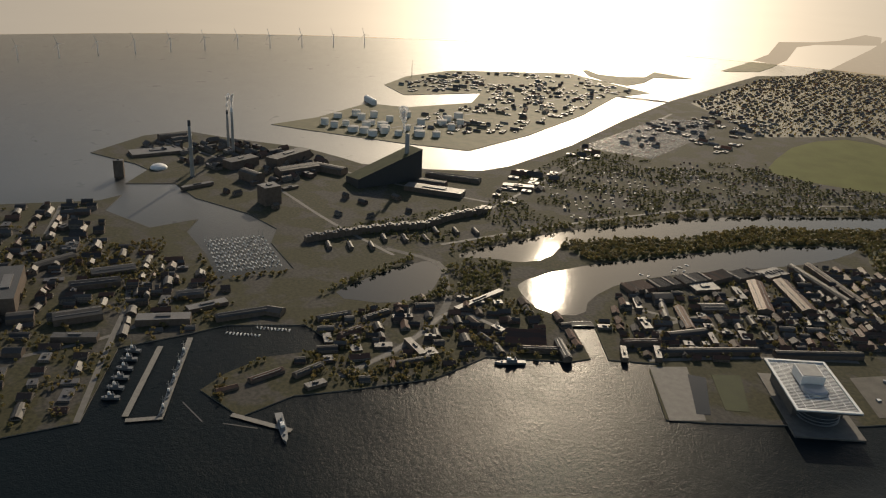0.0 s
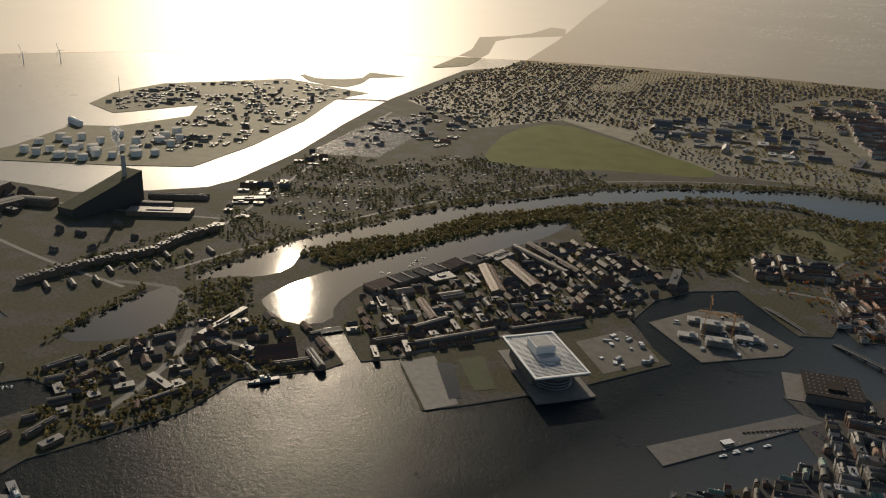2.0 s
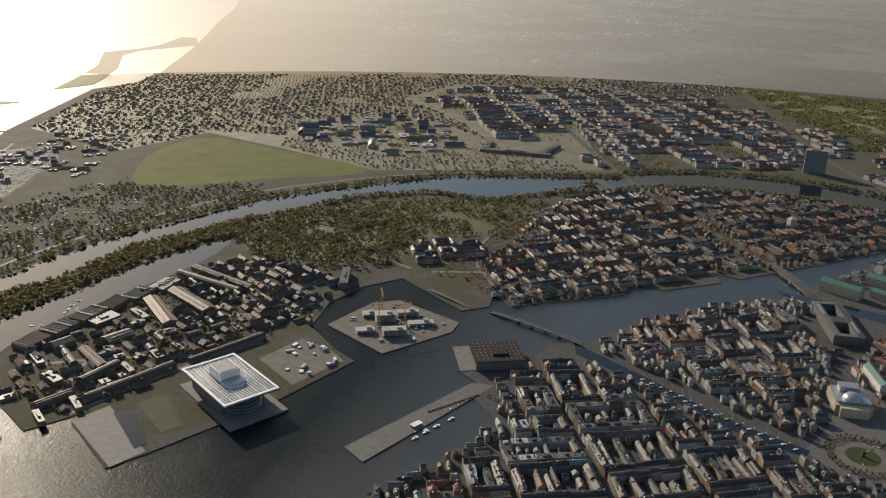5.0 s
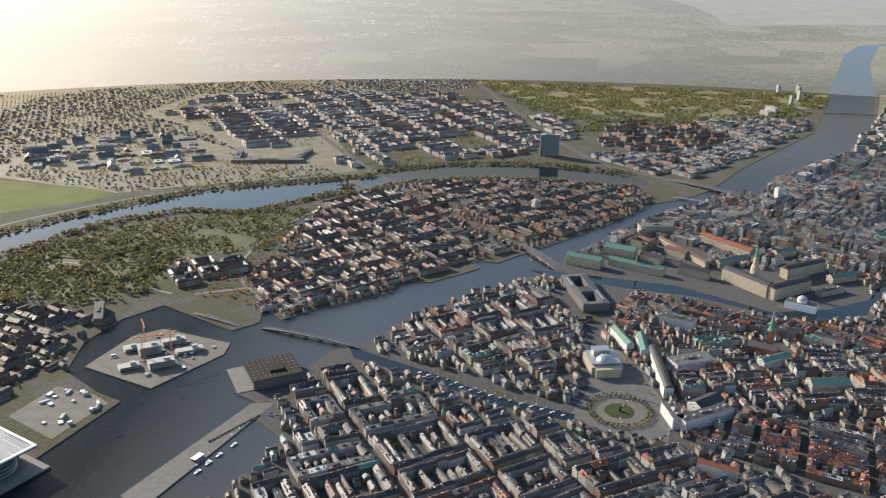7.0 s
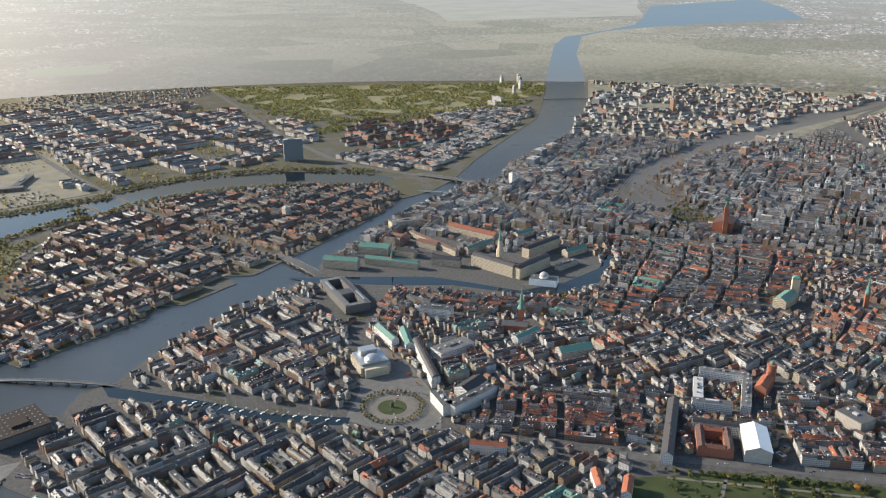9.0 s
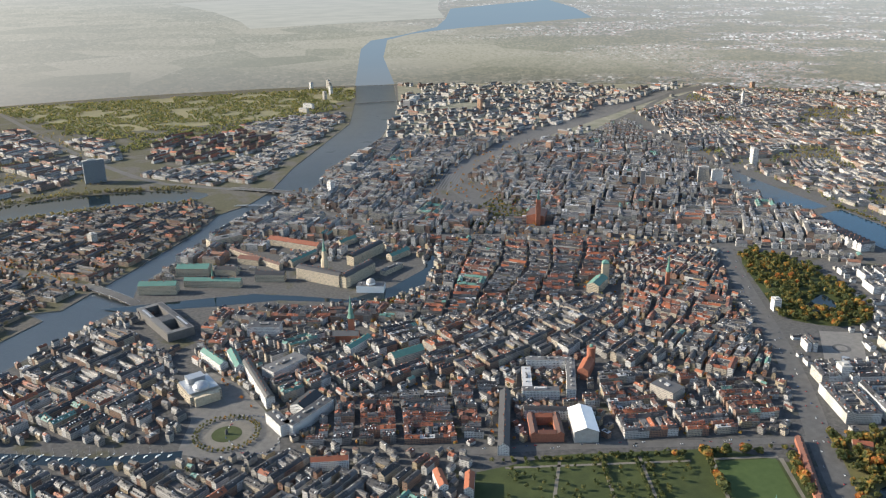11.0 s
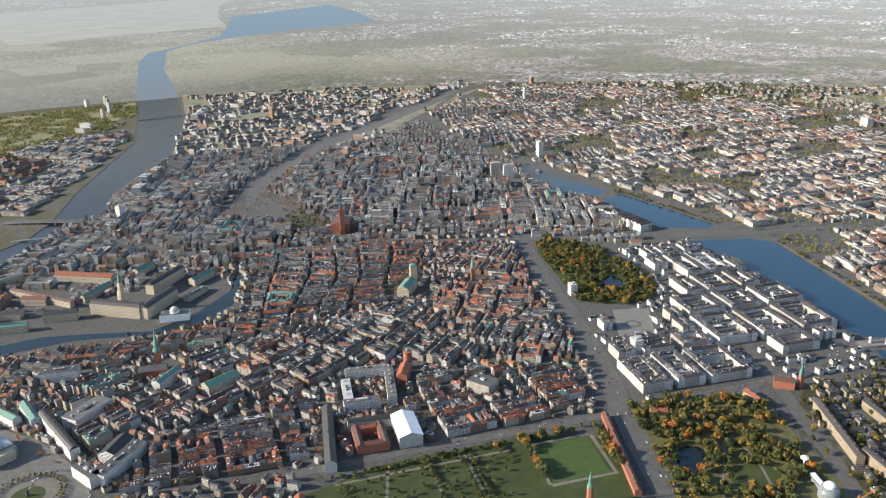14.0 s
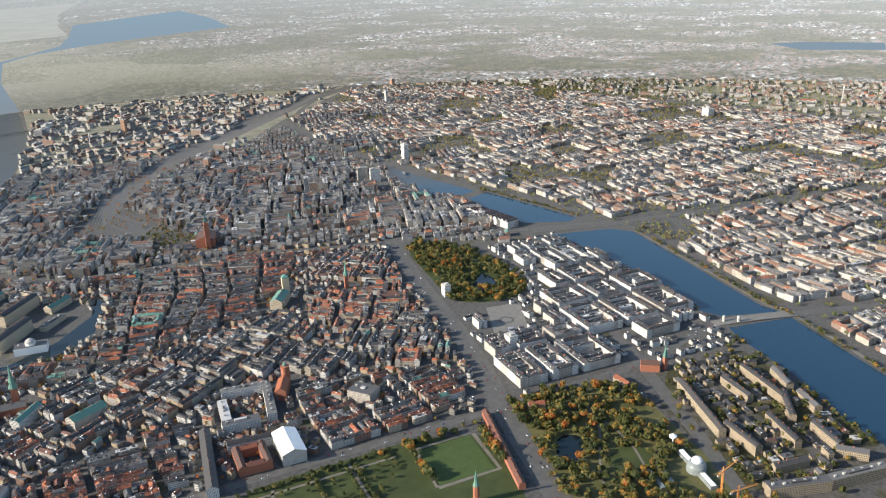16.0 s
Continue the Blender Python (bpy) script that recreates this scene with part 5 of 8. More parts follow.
BANKS = [(2040, -60), (2075, -371), (2050, -543), (2045, -677), (2018, -816), (1940, -1043), (1850, -1275), (1765, -1406), (1640, -1550), (1490, -1710), (1390, -1780), (1070, -1905), (950, -1950), (900, -2045), (689, -2135), (493, -2160), (300, -2125), (90, -2045)]
INNER = [(1975, -150), (1990, -325), (1950, -480), (1905, -590), (1905, -808), (1838, -941), (1770, -1110), (1700, -1192), (1610, -1394), (1420, -1535), (1275, -1515), (1180, -1580), (1035, -1740), (945, -1745), (870, -1850), (719, -1910), (591, -1940), (388, -1933), (246, -1893), (100, -1865)]
wood("trees", scatter(RAMPART, 1100, 21) + along(INNER, 2.6, 16, 22), "olive and brown trees on the old ramparts", 31, 18, 2.1, (8, 15), DULL_FOLIAGE)
wood("trees", along(BANKS, 2.8, 20, 23) + along([(1925, 262), (1975, 170), (2030, 25)], 5, 10, 24) + scatter([(1951, 5), (1983, -77), (1924, -150), (1831, -82), (1835, 3), (1836, 73)], 170, 25) + along([(1830, 160), (1850, 60), (1900, 20)], 6, 8, 26),
     "line of autumn trees on the outer bank of the moat", 32, 16, 2.1, (8, 15), DULL_FOLIAGE)
wood("trees", scatter([(1110, -1220), (1330, -1160), (1290, -930), (1640, -870), (1750, -960), (1700, -1150), (1560, -1380), (1200, -1560), (1080, -1560)], 1500, 96, cluster=0.25), "woods and gardens on the old bastions", 48, 16, 2.1, (7, 13), DULL_FOLIAGE)
wood("trees", scatter([(1290, -900), (1330, -1250), (1560, -1380), (1700, -1150), (1750, -960), (1640, -860), (1500, -830)], 800, 27, cluster=0.35) + [(1010 + 26 * math.cos(k) * (k % 5) / 4, -1815 + 20 * math.sin(k * 1.7) * (k % 3) / 2) for k in range(26)],
     "trees round gardens on the old bastions", 33, 16, 2.3, (8, 15), DULL_FOLIAGE)
wood("trees", scatter([(2306, 624), (2321, 477), (2192, 488), (2092, 535), (2067, 607), (2229, 671)], 220, 28) + along([(2050, 280), (2060, 430), (2190, 430)], 6, 8, 29) + along([(2220, 290), (2300, 255), (2400, 290)], 5, 9, 30)
     + scatter([(1668, 322), (1654, 193), (1575, 229), (1614, 324)], 60, 31) + along([(1740, 430), (1700, 500), (1640, 520)], 7, 10, 32) + along([(1860, 480), (2050, 440)], 9, 12, 36), "russet scrub and trees on the dockyard island", 34, 14, 2.2, (5, 10), DULL_FOLIAGE)
wood("trees", scatter([(2100, 60), (2240, 200), (2300, -300), (2500, -560), (2700, -900), (2480, -960), (2330, -1290), (2250, -1230), (2070, -1320), (1940, -1480), (1860, -1290), (2060, -800), (2080, -370)], 2600, 37, cluster=0.42), "scrub woods and hedges behind the moat", 35, 10, 1.9, (4, 9), DULL_FOLIAGE)
SUBURB_TREES = GARDEN_SUBURB
rnd = random.Random(38)
rows = []
for i in range(230):
    for j in range(250):
        u, v = i * 18.0 + rnd.uniform(-3, 3), j * 13.0 + rnd.uniform(-5, 5)
        x, y = warp(500 + u * 0.906 + v * 0.423, -2700 + u * 0.423 - v * 0.906 + 1000, 30, 0.002)
        if rnd.random() < 0.7 and inside(SUBURB_TREES, x, y) and not inside(COMMON, x, y) and not water_at(x, y) and math.hypot(x - CX, y - CY) < REACH - 15:
            rows.append((x, y))
wood("trees", rows, "hedges and small trees in rows among the suburban houses", 36, 5, 2.2, (3.5, 7.5), GARDEN_FOLIAGE)
wood("trees", scatter([(340, -2215), (1010, -2030), (1200, -2340), (1700, -2640), (2080, -3000), (2000, -3480), (700, -3680), (190, -2950)], 1500, 91) + scatter([(1060, -1970), (1690, -1710), (2140, -1870), (2250, -2350), (2000, -2560), (1560, -2270), (1150, -2090)], 700, 92, cluster=0.4), "street trees and hedges on the island", 46, 7, 2.6, (6, 11), GARDEN_FOLIAGE)
wood("trees", scatter([(205, -2700), (601, -4003), (650, -4150), (-1230, -3780), (-1080, -3440), (-880, -3150), (-600, -3050)], 7000, 39, cluster=0.3), "yellow autumn scrub woods on the flat island", 37, 6, 3.8, (5, 10), WOODLAND)
wood("trees", scatter([(-1115, 290), (-1420, -220), (-1640, -1350), (-2000, -2300), (-3000, -2700), (-3500, -2600), (-4200, -1600), (-4100, 600), (-2600, 1500), (-1600, 1600), (-800, 760)], 9500, 40, cluster=0.22), "street and yard trees among the tenements", 38, 6, 3.0, (8, 14), WOODLAND)
wood("trees", scatter([(-2835, -1771), (-4000, -2300), (-4197, -1670), (-3719, -1163), (-3014, -799)], 900, 41, cluster=0.3), "large autumn park in the suburb", 39, 8, 3.6, (9, 15), DULL_FOLIAGE)
wood("trees", along([(-1300, -50), (-1120, 210), (-1085, 285), (-930, 490), (-770, 700)], 7, 4, 42) + along([(-1420, -240), (-1300, -60)], 8, 4, 43) + along([(-1530, -850), (-1485, -590), (-1450, -430)], 6, 7, 44) + along([(-1300, -400), (-1130, -60), (-1000, 120)], 30, 3, 45)
     + along([(-930, 200), (-840, 325), (-720, 470), (-670, 600)], 9, 5, 46), "row of yellowing lakeside trees", 40, 16, 1.9, (7, 11))
wood("trees", scatter([(-446, -1267), (-854, -1504), (-880, -1307), (-544, -1139)], 420, 47) + scatter([(270, -1281), (193, -1304), (150, -1240), (230, -1210)], 24, 48) + scatter([(-140, -870), (-60, -850), (-60, -800), (-130, -820)], 14, 49) + along([(430, -420), (760, -300)], 12, 4, 50)
     + along([(640, -330), (830, -430)], 7, 3, 51) + scatter([(935, -220), (1040, -150), (1100, 40), (1000, 60)], 60, 52), "autumn trees in city gardens and avenues", 41, 18, 1.8, (7, 12))
wood("trees", scatter([(-990, -930), (-335, -1120), (150, -1490), (-420, -2050), (-1500, -2000), (-1620, -1420)], 1000, 53) + scatter([(-413, -55), (270, -380), (350, -770), (-13, -870), (-700, -1030), (-985, -790)], 800, 54) + scatter([(60, -1720), (600, -1190), (980, -810), (1230, -950), (950, -1740), (390, -1930)], 1500, 55),
     "single yard and street trees between the houses", 42, 14, 1.7, (6, 11))
wood("trees", scatter([(1500, -150), (1640, -150), (1700, -560), (1640, -850), (1330, -620), (1440, -300)], 420, 93) + scatter([(1560, -60), (1620, 330), (1690, 500), (1840, 320), (1850, 20), (1760, -80)], 420, 94, cluster=0.4) + scatter([(1870, 380), (2400, 620), (2620, 980), (1680, 980), (1680, 720)], 700, 95, cluster=0.45), "autumn trees between the dockyard sheds", 47, 14, 2.0, (5, 11), DULL_FOLIAGE)
wood("trees", scatter([(2300, 700), (2640, 600), (2640, 1000), (1700, 1000), (1690, 720), (1860, 640)], 160, 56, cluster=0.6) + along([(1600, 330), (1590, 210), (1610, 100)], 9, 8, 57) + scatter([(1690, -560), (1590, -420), (1400, -480), (1300, -640), (1640, -800)], 90, 58),
     "low scrub on the dockyard", 43, 12, 2.0, (4, 8), DULL_FOLIAGE)

rnd = random.Random(90)
wood("trees", [(x + rnd.uniform(-44, 44), y + rnd.uniform(-36, 36)) for x, y in GREENS for k in range(9)], "small wooded parks and churchyards among the tenements", 44, 9, 2.8, (8, 14), GARDEN_FOLIAGE)

# ---- sheds, warehouses and works on the islands: x, y, length, width, turn, height, roof ----
HOLMEN = [
    (1733, -315, 55, 40, -93, 12, 1), (1728, -377, 60, 40, -92, 12, 2), (1723, -447, 65, 40, -93, 12, 2), (1715, -508, 64, 38, -86, 12, 1), (1702, -563, 65, 40, -89, 12, 2),
    (1687, -627, 62, 38, -88, 11, 3), (1611, -674, 180, 16, 168, 14, 2), (1600, -706, 190, 16, 163, 14, 1), (1611, -514, 141, 30, 143, 11, 1), (1588, -582, 142, 30, 155, 11, 1),
    (1477, -267, 158, 16, -111, 10, 2), (1399, -428, 151, 16, -114, 10, 2), (1639, -488, 55, 14, 155, 9, 3), (1601, -225, 44, 16, 160, 11, 3), (1674, -267, 44, 12, 151, 9, 3),
    (1678, -329, 38, 26, -110, 13, 2), (1686, -443, 54, 35, -105, 10, 3), (1608, -390, 51, 30, -111, 10, 2), (1513, -301, 41, 10, 153, 9, 3), (1497, -359, 42, 14, 151, 8, 3),
    (1484, -400, 35, 10, 154, 8, 3), (1547, -171, 66, 14, -111, 12, 1), (1527, -121, 42, 10, 148, 12, 3), (1506, -174, 43, 10, 147, 12, 3), (1647, -304, 98, 14, 148, 8, 2),
    (1593, -309, 91, 18, 153, 9, 1), (1545, -272, 76, 20, -100, 8, 2),
]
NYHOLM = [
    (1798, 1, 125, 12, -71, 9, 3), (1683, 27, 26, 12, -165, 9, 3), (1663, 65, 31, 10, -174, 8, 2), (1639, 5, 53, 60, 148, 9, 1), (1630, -18, 53, 30, 149, 9, 1),
    (1674, 189, 58, 13, -178, 12, 3), (1651, 174, 23, 22, -93, 10, 3), (1575, -33, 65, 14, 161, 12, 2), (1592, 1, 65, 12, -116, 10, 1), (1811, 201, 60, 10, -77, 8, 2),
    (1769, 264, 48, 12, -71, 7, 1), (1832, 272, 61, 14, -90, 8, 2), (1672, 370, 53, 12, -71, 8, 2), (1681, 433, 57, 12, -76, 7, 1), (1638, 209, 57, 10, -93, 7, 2),
    (1628, 373, 32, 14, -82, 8, 3), (1665, 496, 33, 10, -84, 6, 1), (1718, 54, 36, 12, -175, 8, 1),
]
DOCKYARD = [
    (1919, 543, 88, 26, -107, 12, 3), (1906, 682, 71, 18, -111, 10, 3), (1982, 672, 77, 34, -91, 12, 2), (2111, 633, 88, 26, -94, 10, 2), (2114, 774, 148, 40, -8, 30, 3),
    (2011, 758, 42, 30, -96, 10, 2), (2440, 663, 23, 18, -47, 8, 3), (2163, 595, 80, 30, -90, 9, 2), (1894, 414, 97, 18, -91, 8, 2), (1885, 362, 32, 24, -131, 8, 2),
    (2007, 483, 48, 24, -96, 8, 2), (1952, 464, 71, 20, -82, 7, 3), (2247, 693, 79, 24, -64, 8, 2), (1890, 771, 29, 20, -111, 8, 2), (2314, 733, 40, 14, -62, 6, 3),
]
POWER = [
    (2791, 509, 24, 16, -107, 45, 3), (2468, 208, 43, 40, -77, 45, 3), (2796, 61, 141, 40, -58, 26, 3), (2686, 71, 117, 40, -80, 18, 2), (2797, 195, 90, 40, -68, 22, 3),
    (2658, 202, 68, 30, -155, 22, 2), (2644, 343, 84, 14, -74, 8, 3), (2558, 130, 43, 12, -75, 6, 3), (2995, 388, 139, 60, -86, 8, 3), (2672, -17, 92, 34, -143, 14, 2),
    (2416, -208, 154, 40, -135, 12, 3), (2472, -228, 78, 30, -134, 10, 2), (2504, -307, 152, 26, -134, 9, 2), (2376, -435, 82, 24, -125, 9, 3), (2625, -114, 48, 20, -94, 12, 3),
    (3138, 317, 83, 30, -86, 14, 2),
]


def hall(name, x, y, L, w, turn, h, kind, label, bays=0, group=""):
    """A long hall; bays: so many gabled bays side by side, each a part."""
    if bays:
        top = holder(name, x, y, 0, label, "warehouse", group)
        top.rotation_euler = (0, 0, radians(turn))
        step = L / bays
        for k in range(bays):
            bay, u = Soup(), -L / 2 + k * step
            house(bay, bay, (u, -w / 2), (u, w / 2), (1, 0), step, h, kind, step * 0.3)
            bay.thing("bay", [SHEDWALL] + SHED_MATS[1:], top)
        return top
    walls, roof = Soup(), Soup()
    rise = min(5.0, w * 0.26)
    house(walls, roof, (-L / 2, -w / 2), (L / 2, -w / 2), (0, 1), w, h, kind, rise)
    top = walls.thing(name, [SHEDWALL], None, label, "warehouse", group)
    top.matrix_basis = pose(x, y, 0, 0, 0, turn)
    cover = roof.thing("roof", HOUSE_MATS if name == "long_hall" else SHED_MATS, top)
    if kind != 3 and L > 40:
        for side in (-1, 1):
            g = Soup()
            g.box(0, side * w * 0.25, h + rise * 0.5 - 0.1, L - 9, 1.4, 0.45, 0)
            g.thing("skylight", [GREY_ROOF], cover)
    return top


SHEDWALL = plain("shed_wall", (0.15, 0.115, 0.09), 0.8, 0.15, 0.35)
HOLMEN, NYHOLM = ([(*row[:5], row[5] * 0.72, row[6]) for row in rows] for rows in (HOLMEN, NYHOLM))
for i, row in enumerate(HOLMEN):
    hall("boat_shed" if i < 6 else "warehouse", *row, "long low dockyard shed with gabled bays" if i < 6 else "old naval dockyard building with pitched roof", 7 if i < 6 else 0, "dockyard sheds")
for row in NYHOLM:
    hall("warehouse", *row, "naval base building beside the harbour", 5 if row[3] > 25 else 0, "naval buildings")
for row in DOCKYARD:
    hall("works_hall", *row, "large former shipyard hall with flat roof", 0, "shipyard halls")
for row in POWER:
    hall("works_hall", *row, "grey power station hall", 0, "power station halls")

# terraced row with stepped roofs behind the pond
TERRACE = [(2195, 207), (2204, 101), (2199, 1), (2185, -70), (2220, -151), (2231, -256)]
for i, ((x0, y0), (x1, y1)) in enumerate(zip(TERRACE, TERRACE[1:])):
    d = math.hypot(x1 - x0, y1 - y0)
    n = int(d / 15)
    for k in range(n):
        f = (k + 0.5) / n
        hall("terraced_house", x0 + (x1 - x0) * f, y0 + (y1 - y0) * f, 14.0, d / n * 0.96, math.degrees(math.atan2(y1 - y0, x1 - x0)) + 90, 13 + 3 * (k % 2), 3, "pale stepped terraced house of a long row", 0, "terraced houses")
for i in range(9):
    hall("garden_house", 2150 - (i % 3) * 16, 170 - i * 42, 34, 9, 170, 6, 2, "low terraced houses behind the long row", 0, "garden houses")
for x, y, L, w, turn in ((1335, -2120, 250, 26, 5), (1460, -2195, 130, 24, 100), (1230, -2215, 150, 24, 82)):
    hall("fort_wing", x, y, L, w, turn, 11, 3, "long low wing of an old barracks behind the moat", 0, "barracks wings")
hall("long_hall", 1352, -802, 92, 18, 112, 16, 3, "long hall with a bright white roof", 0)

for x, y, L, w, turn, h, kind in HOLMEN + NYHOLM + DOCKYARD:
    u = (math.cos(radians(turn)), math.sin(radians(turn)))
    occupy((x - u[0] * L / 2 + u[1] * w / 2, y - u[1] * L / 2 - u[0] * w / 2), (x + u[0] * L / 2 + u[1] * w / 2, y + u[1] * L / 2 - u[0] * w / 2), (-u[1], u[0]), w)
YARD_SHEDS = dict(height=(3.5, 7), roofs=(0.35, 0.5, 0.15, 0.0), bits=0.3, large=1.7, mats=SHED_MATS)
infill("yard_sheds", [(1500, -150), (1640, -150), (1690, -250), (1700, -560), (1640, -850), (1430, -840), (1330, -620), (1370, -470), (1420, -380), (1440, -300)], 62, (27, 23), YARD_SHEDS, "dark dockyard buildings in parallel rows", 61)
infill("yard_sheds", [(1560, -60), (1620, 330), (1690, 500), (1740, 330), (1840, 320), (1850, 20), (1760, -80), (1640, -110)], 75, (46, 34), YARD_SHEDS, "naval base sheds and stores", 62)
infill("yard_sheds", [(1870, 380), (2060, 430), (2200, 480), (2400, 620), (2600, 600), (2620, 980), (1680, 980), (1680, 720), (1870, 630)], 75, (52, 38), YARD_SHEDS, "shipyard stores and workshops", 63)

# ---- outer districts ----
random.seed(71)
VILLA = dict(height=(3.6, 5.6), roofs=(0.46, 0.40, 0.14, 0.0))
SLABS = dict(height=(12, 22), roofs=(0.30, 0.25, 0.45, 0.0))
WORKS = dict(height=(7, 13), roofs=(0.05, 0.30, 0.65, 0.0))
sprawl("suburb", [(-1470, -3730), (-1130, -3000), (-780, -2430), (-1500, -2030), (-2000, -2330), (-2900, -2760), (-3350, -1900), (-3250, 0), (-2650, 1500), (-2400, 2600), (-4400, 1600), (-4700, -600), (-3700, -2900), (-2600, -3700)], 20, (46, 38), SLABS, "mixed suburbs of slabs and works", 0.8, ((14, 60), (10, 16)), 60, OUTER_MATS)
sprawl("suburb", GARDEN_SUBURB, 25, (25, 31), VILLA, "low suburban houses on the island", 0.8, ((8, 18), (7, 9)), 30, VILLA_MATS)
sprawl("works", [(1500, -2050), (1700, -1910), (2200, -2030), (2250, -2350), (2000, -2560), (1760, -2500), (1560, -2270)], 25, (78, 58), WORKS, "large pale-roofed commercial sheds behind the common", 0.8, ((30, 75), (18, 40)), 10, VILLA_MATS)
sprawl("garden_huts", [(1060, -1970), (1400, -1840), (1690, -1710), (2140, -1870), (2200, -2010), (1700, -1895), (1500, -2040), (1250, -2050), (1150, -2090)], 25, (20, 17), dict(height=(2.5, 4), roofs=(0.3, 0.3, 0.4, 0.0)), "allotment huts and parked cars between hedges", 0.6, ((4, 10), (4, 6)), 8, VILLA_MATS)
sprawl("garden_huts", [(2100, -420), (2380, -500), (2500, -930), (2330, -1260), (2060, -1290), (1950, -1440), (1850, -1290), (2050, -830)], 62, (19, 17), dict(height=(2.5, 3.5), roofs=(0.3, 0.3, 0.4, 0.0)), "rows of small allotment huts and cars", 0.5, ((4, 8), (4, 6)), 8, VILLA_MATS)
sprawl("works", [(2240, -180), (2330, -330), (2560, -560), (2700, -860), (2600, -900), (2430, -620), (2240, -330)], 45, (44, 36), dict(WORKS, height=(4, 9)), "low industrial sheds by the channel", 0.7, ((15, 45), (12, 22)), mats=SHED_MATS)
sprawl("works", [(2980, -420), (3240, -560), (3360, -900), (3540, -1000), (3620, -690), (3770, -690), (3900, -860), (3980, -1090), (3820, -1560), (3380, -1640), (3330, -1440), (3090, -1110), (2900, -760)], 40, (36, 30), dict(WORKS, height=(4, 8)), "sheds, heaps and tanks on the harbour island", 0.62, ((8, 38), (6, 18)), mats=VILLA_MATS)
sprawl("works", [(2700, -980), (2960, -1420), (3150, -1700), (2700, -1720), (2480, -1330), (2500, -1100)], 25, (44, 36), dict(WORKS, height=(4, 8)), "low commercial sheds by the coast", 0.45, ((10, 36), (8, 20)), mats=VILLA_MATS)
sprawl("sheds", [(1270, -620), (1320, -800), (1420, -830), (1640, -850), (1690, -640), (1520, -560), (1400, -510)], 60, (38, 26), dict(height=(6, 11), roofs=(0.3, 0.5, 0.2, 0.0)), "small dockyard buildings", 0.55, ((12, 40), (9, 14)), mats=SHED_MATS)
sprawl("brick_estate", [(158, -2574), (-21, -2949), (-269, -3016), (-401, -2640), (-239, -2403), (56, -2386)], 36, (34, 60), dict(height=(13, 16), roofs=(1.0, 0.0, 0.0, 0.0)), "brick estate with red tiled roofs", 0.9, ((24, 55), (11, 13)))
slab("suburb_ground", [(-1455, -3700), (-1135, -3000), (-800, -2450), (-1500, -2030), (-2000, -2320), (-2830, -2690)] + ring(225, 205), 0.02, 0.0, SUBURB_GROUND, "mixed ground of gardens and streets in the suburbs", "ground")
slab("suburb_ground", [(-2700, 1500), (-3300, 0), (-3330, -1850)] + ring(238, 285), 0.02, 0.0, SUBURB_GROUND, "mixed ground of gardens and streets in the outer suburbs", "ground")
slab("wild_land", [(205, -3163), (601, -4003), (640, -4150), (-1225, -3790), (-1080, -3440), (-873, -3300), (-450, -3080)], 0.03, 0.0, WILD, "flat rough grassland with scrub", "field")
slab("meadow", [(-3000, -1760), (-3700, -2100), (-3900, -1700), (-3400, -1400)], 0.03, 0.0, SCRUB, "park grass among trees", "park")
slab("rail_yard", [(-620, -1560), (-900, -2030), (-1300, -2240), (-1950, -2560), (-2600, -2800), (-2620, -2690), (-1900, -2330), (-1150, -1990), (-850, -1760)], 0.2, 0.0, SETTS, "broad curved railway yard", "railway")
for k in range(9):
    o = k * 11 - 44
    strip("rail_track", smooth_line([(-640 + o * 0.8, -1600 - o * 0.3), (-900 + o * 0.75, -1930 - o * 0.55), (-1240 + o * 0.5, -2130 - o * 0.8), (-1900 + o * 0.4, -2440 - o * 0.9), (-2600, -2740 - o * 0.5)], 2, False), 2.6, 0.3 + 0.03 * k, DARKMETAL, "railway track on gravel", "track")
DARKWORKS = dict(height=(6, 16), roofs=(0.1, 0.75, 0.15, 0.0))
sprawl("works", [(2560, 200), (2740, 240), (2900, 350), (3080, 440), (3180, 330), (3060, 190), (2900, 0), (2780, -60), (2640, 20)], 20, (40, 34), DARKWORKS, "dark plant buildings, pipes and yards of the power station", 0.7, ((12, 44), (8, 22)), mats=SHED_MATS)
sprawl("works", [(2240, 120), (2420, 240), (2600, 300), (2700, 200), (2560, 0), (2300, -150)], 20, (60, 50), DARKWORKS, "low sheds on the waste ground", 0.3, ((10, 26), (8, 14)), mats=SHED_MATS)
sprawl("sheds", [(1700, 700), (2600, 560), (2600, 900), (1700, 900)], 75, (44, 34), DARKWORKS, "low shipyard sheds and containers", 0.5, ((10, 40), (8, 16)), mats=SHED_MATS)
sprawl("sheds", [(1880, 460), (2050, 430), (2200, 450), (2060, 600), (1900, 590)], 75, (26, 22), DARKWORKS, "small yard sheds by the marina", 0.5, ((8, 24), (6, 10)), mats=SHED_MATS)
sprawl("sheds", [(1560, 60), (1640, 340), (1740, 330), (1840, 250), (1830, 20), (1700, -60), (1600, 0)], 62, (30, 26), dict(height=(5, 9), roofs=(0.4, 0.5, 0.1, 0.0)), "small naval base buildings", 0.4, ((9, 28), (7, 11)), mats=SHED_MATS)
sprawl("sheds", [(1480, -170), (1640, -160), (1740, -240), (1720, -560), (1660, -820), (1400, -560), (1380, -470)], 62, (32, 28), dict(height=(6, 11), roofs=(0.4, 0.5, 0.1, 0.0)), "small dockyard buildings between the sheds", 0.4, ((10, 30), (8, 12)), mats=SHED_MATS)

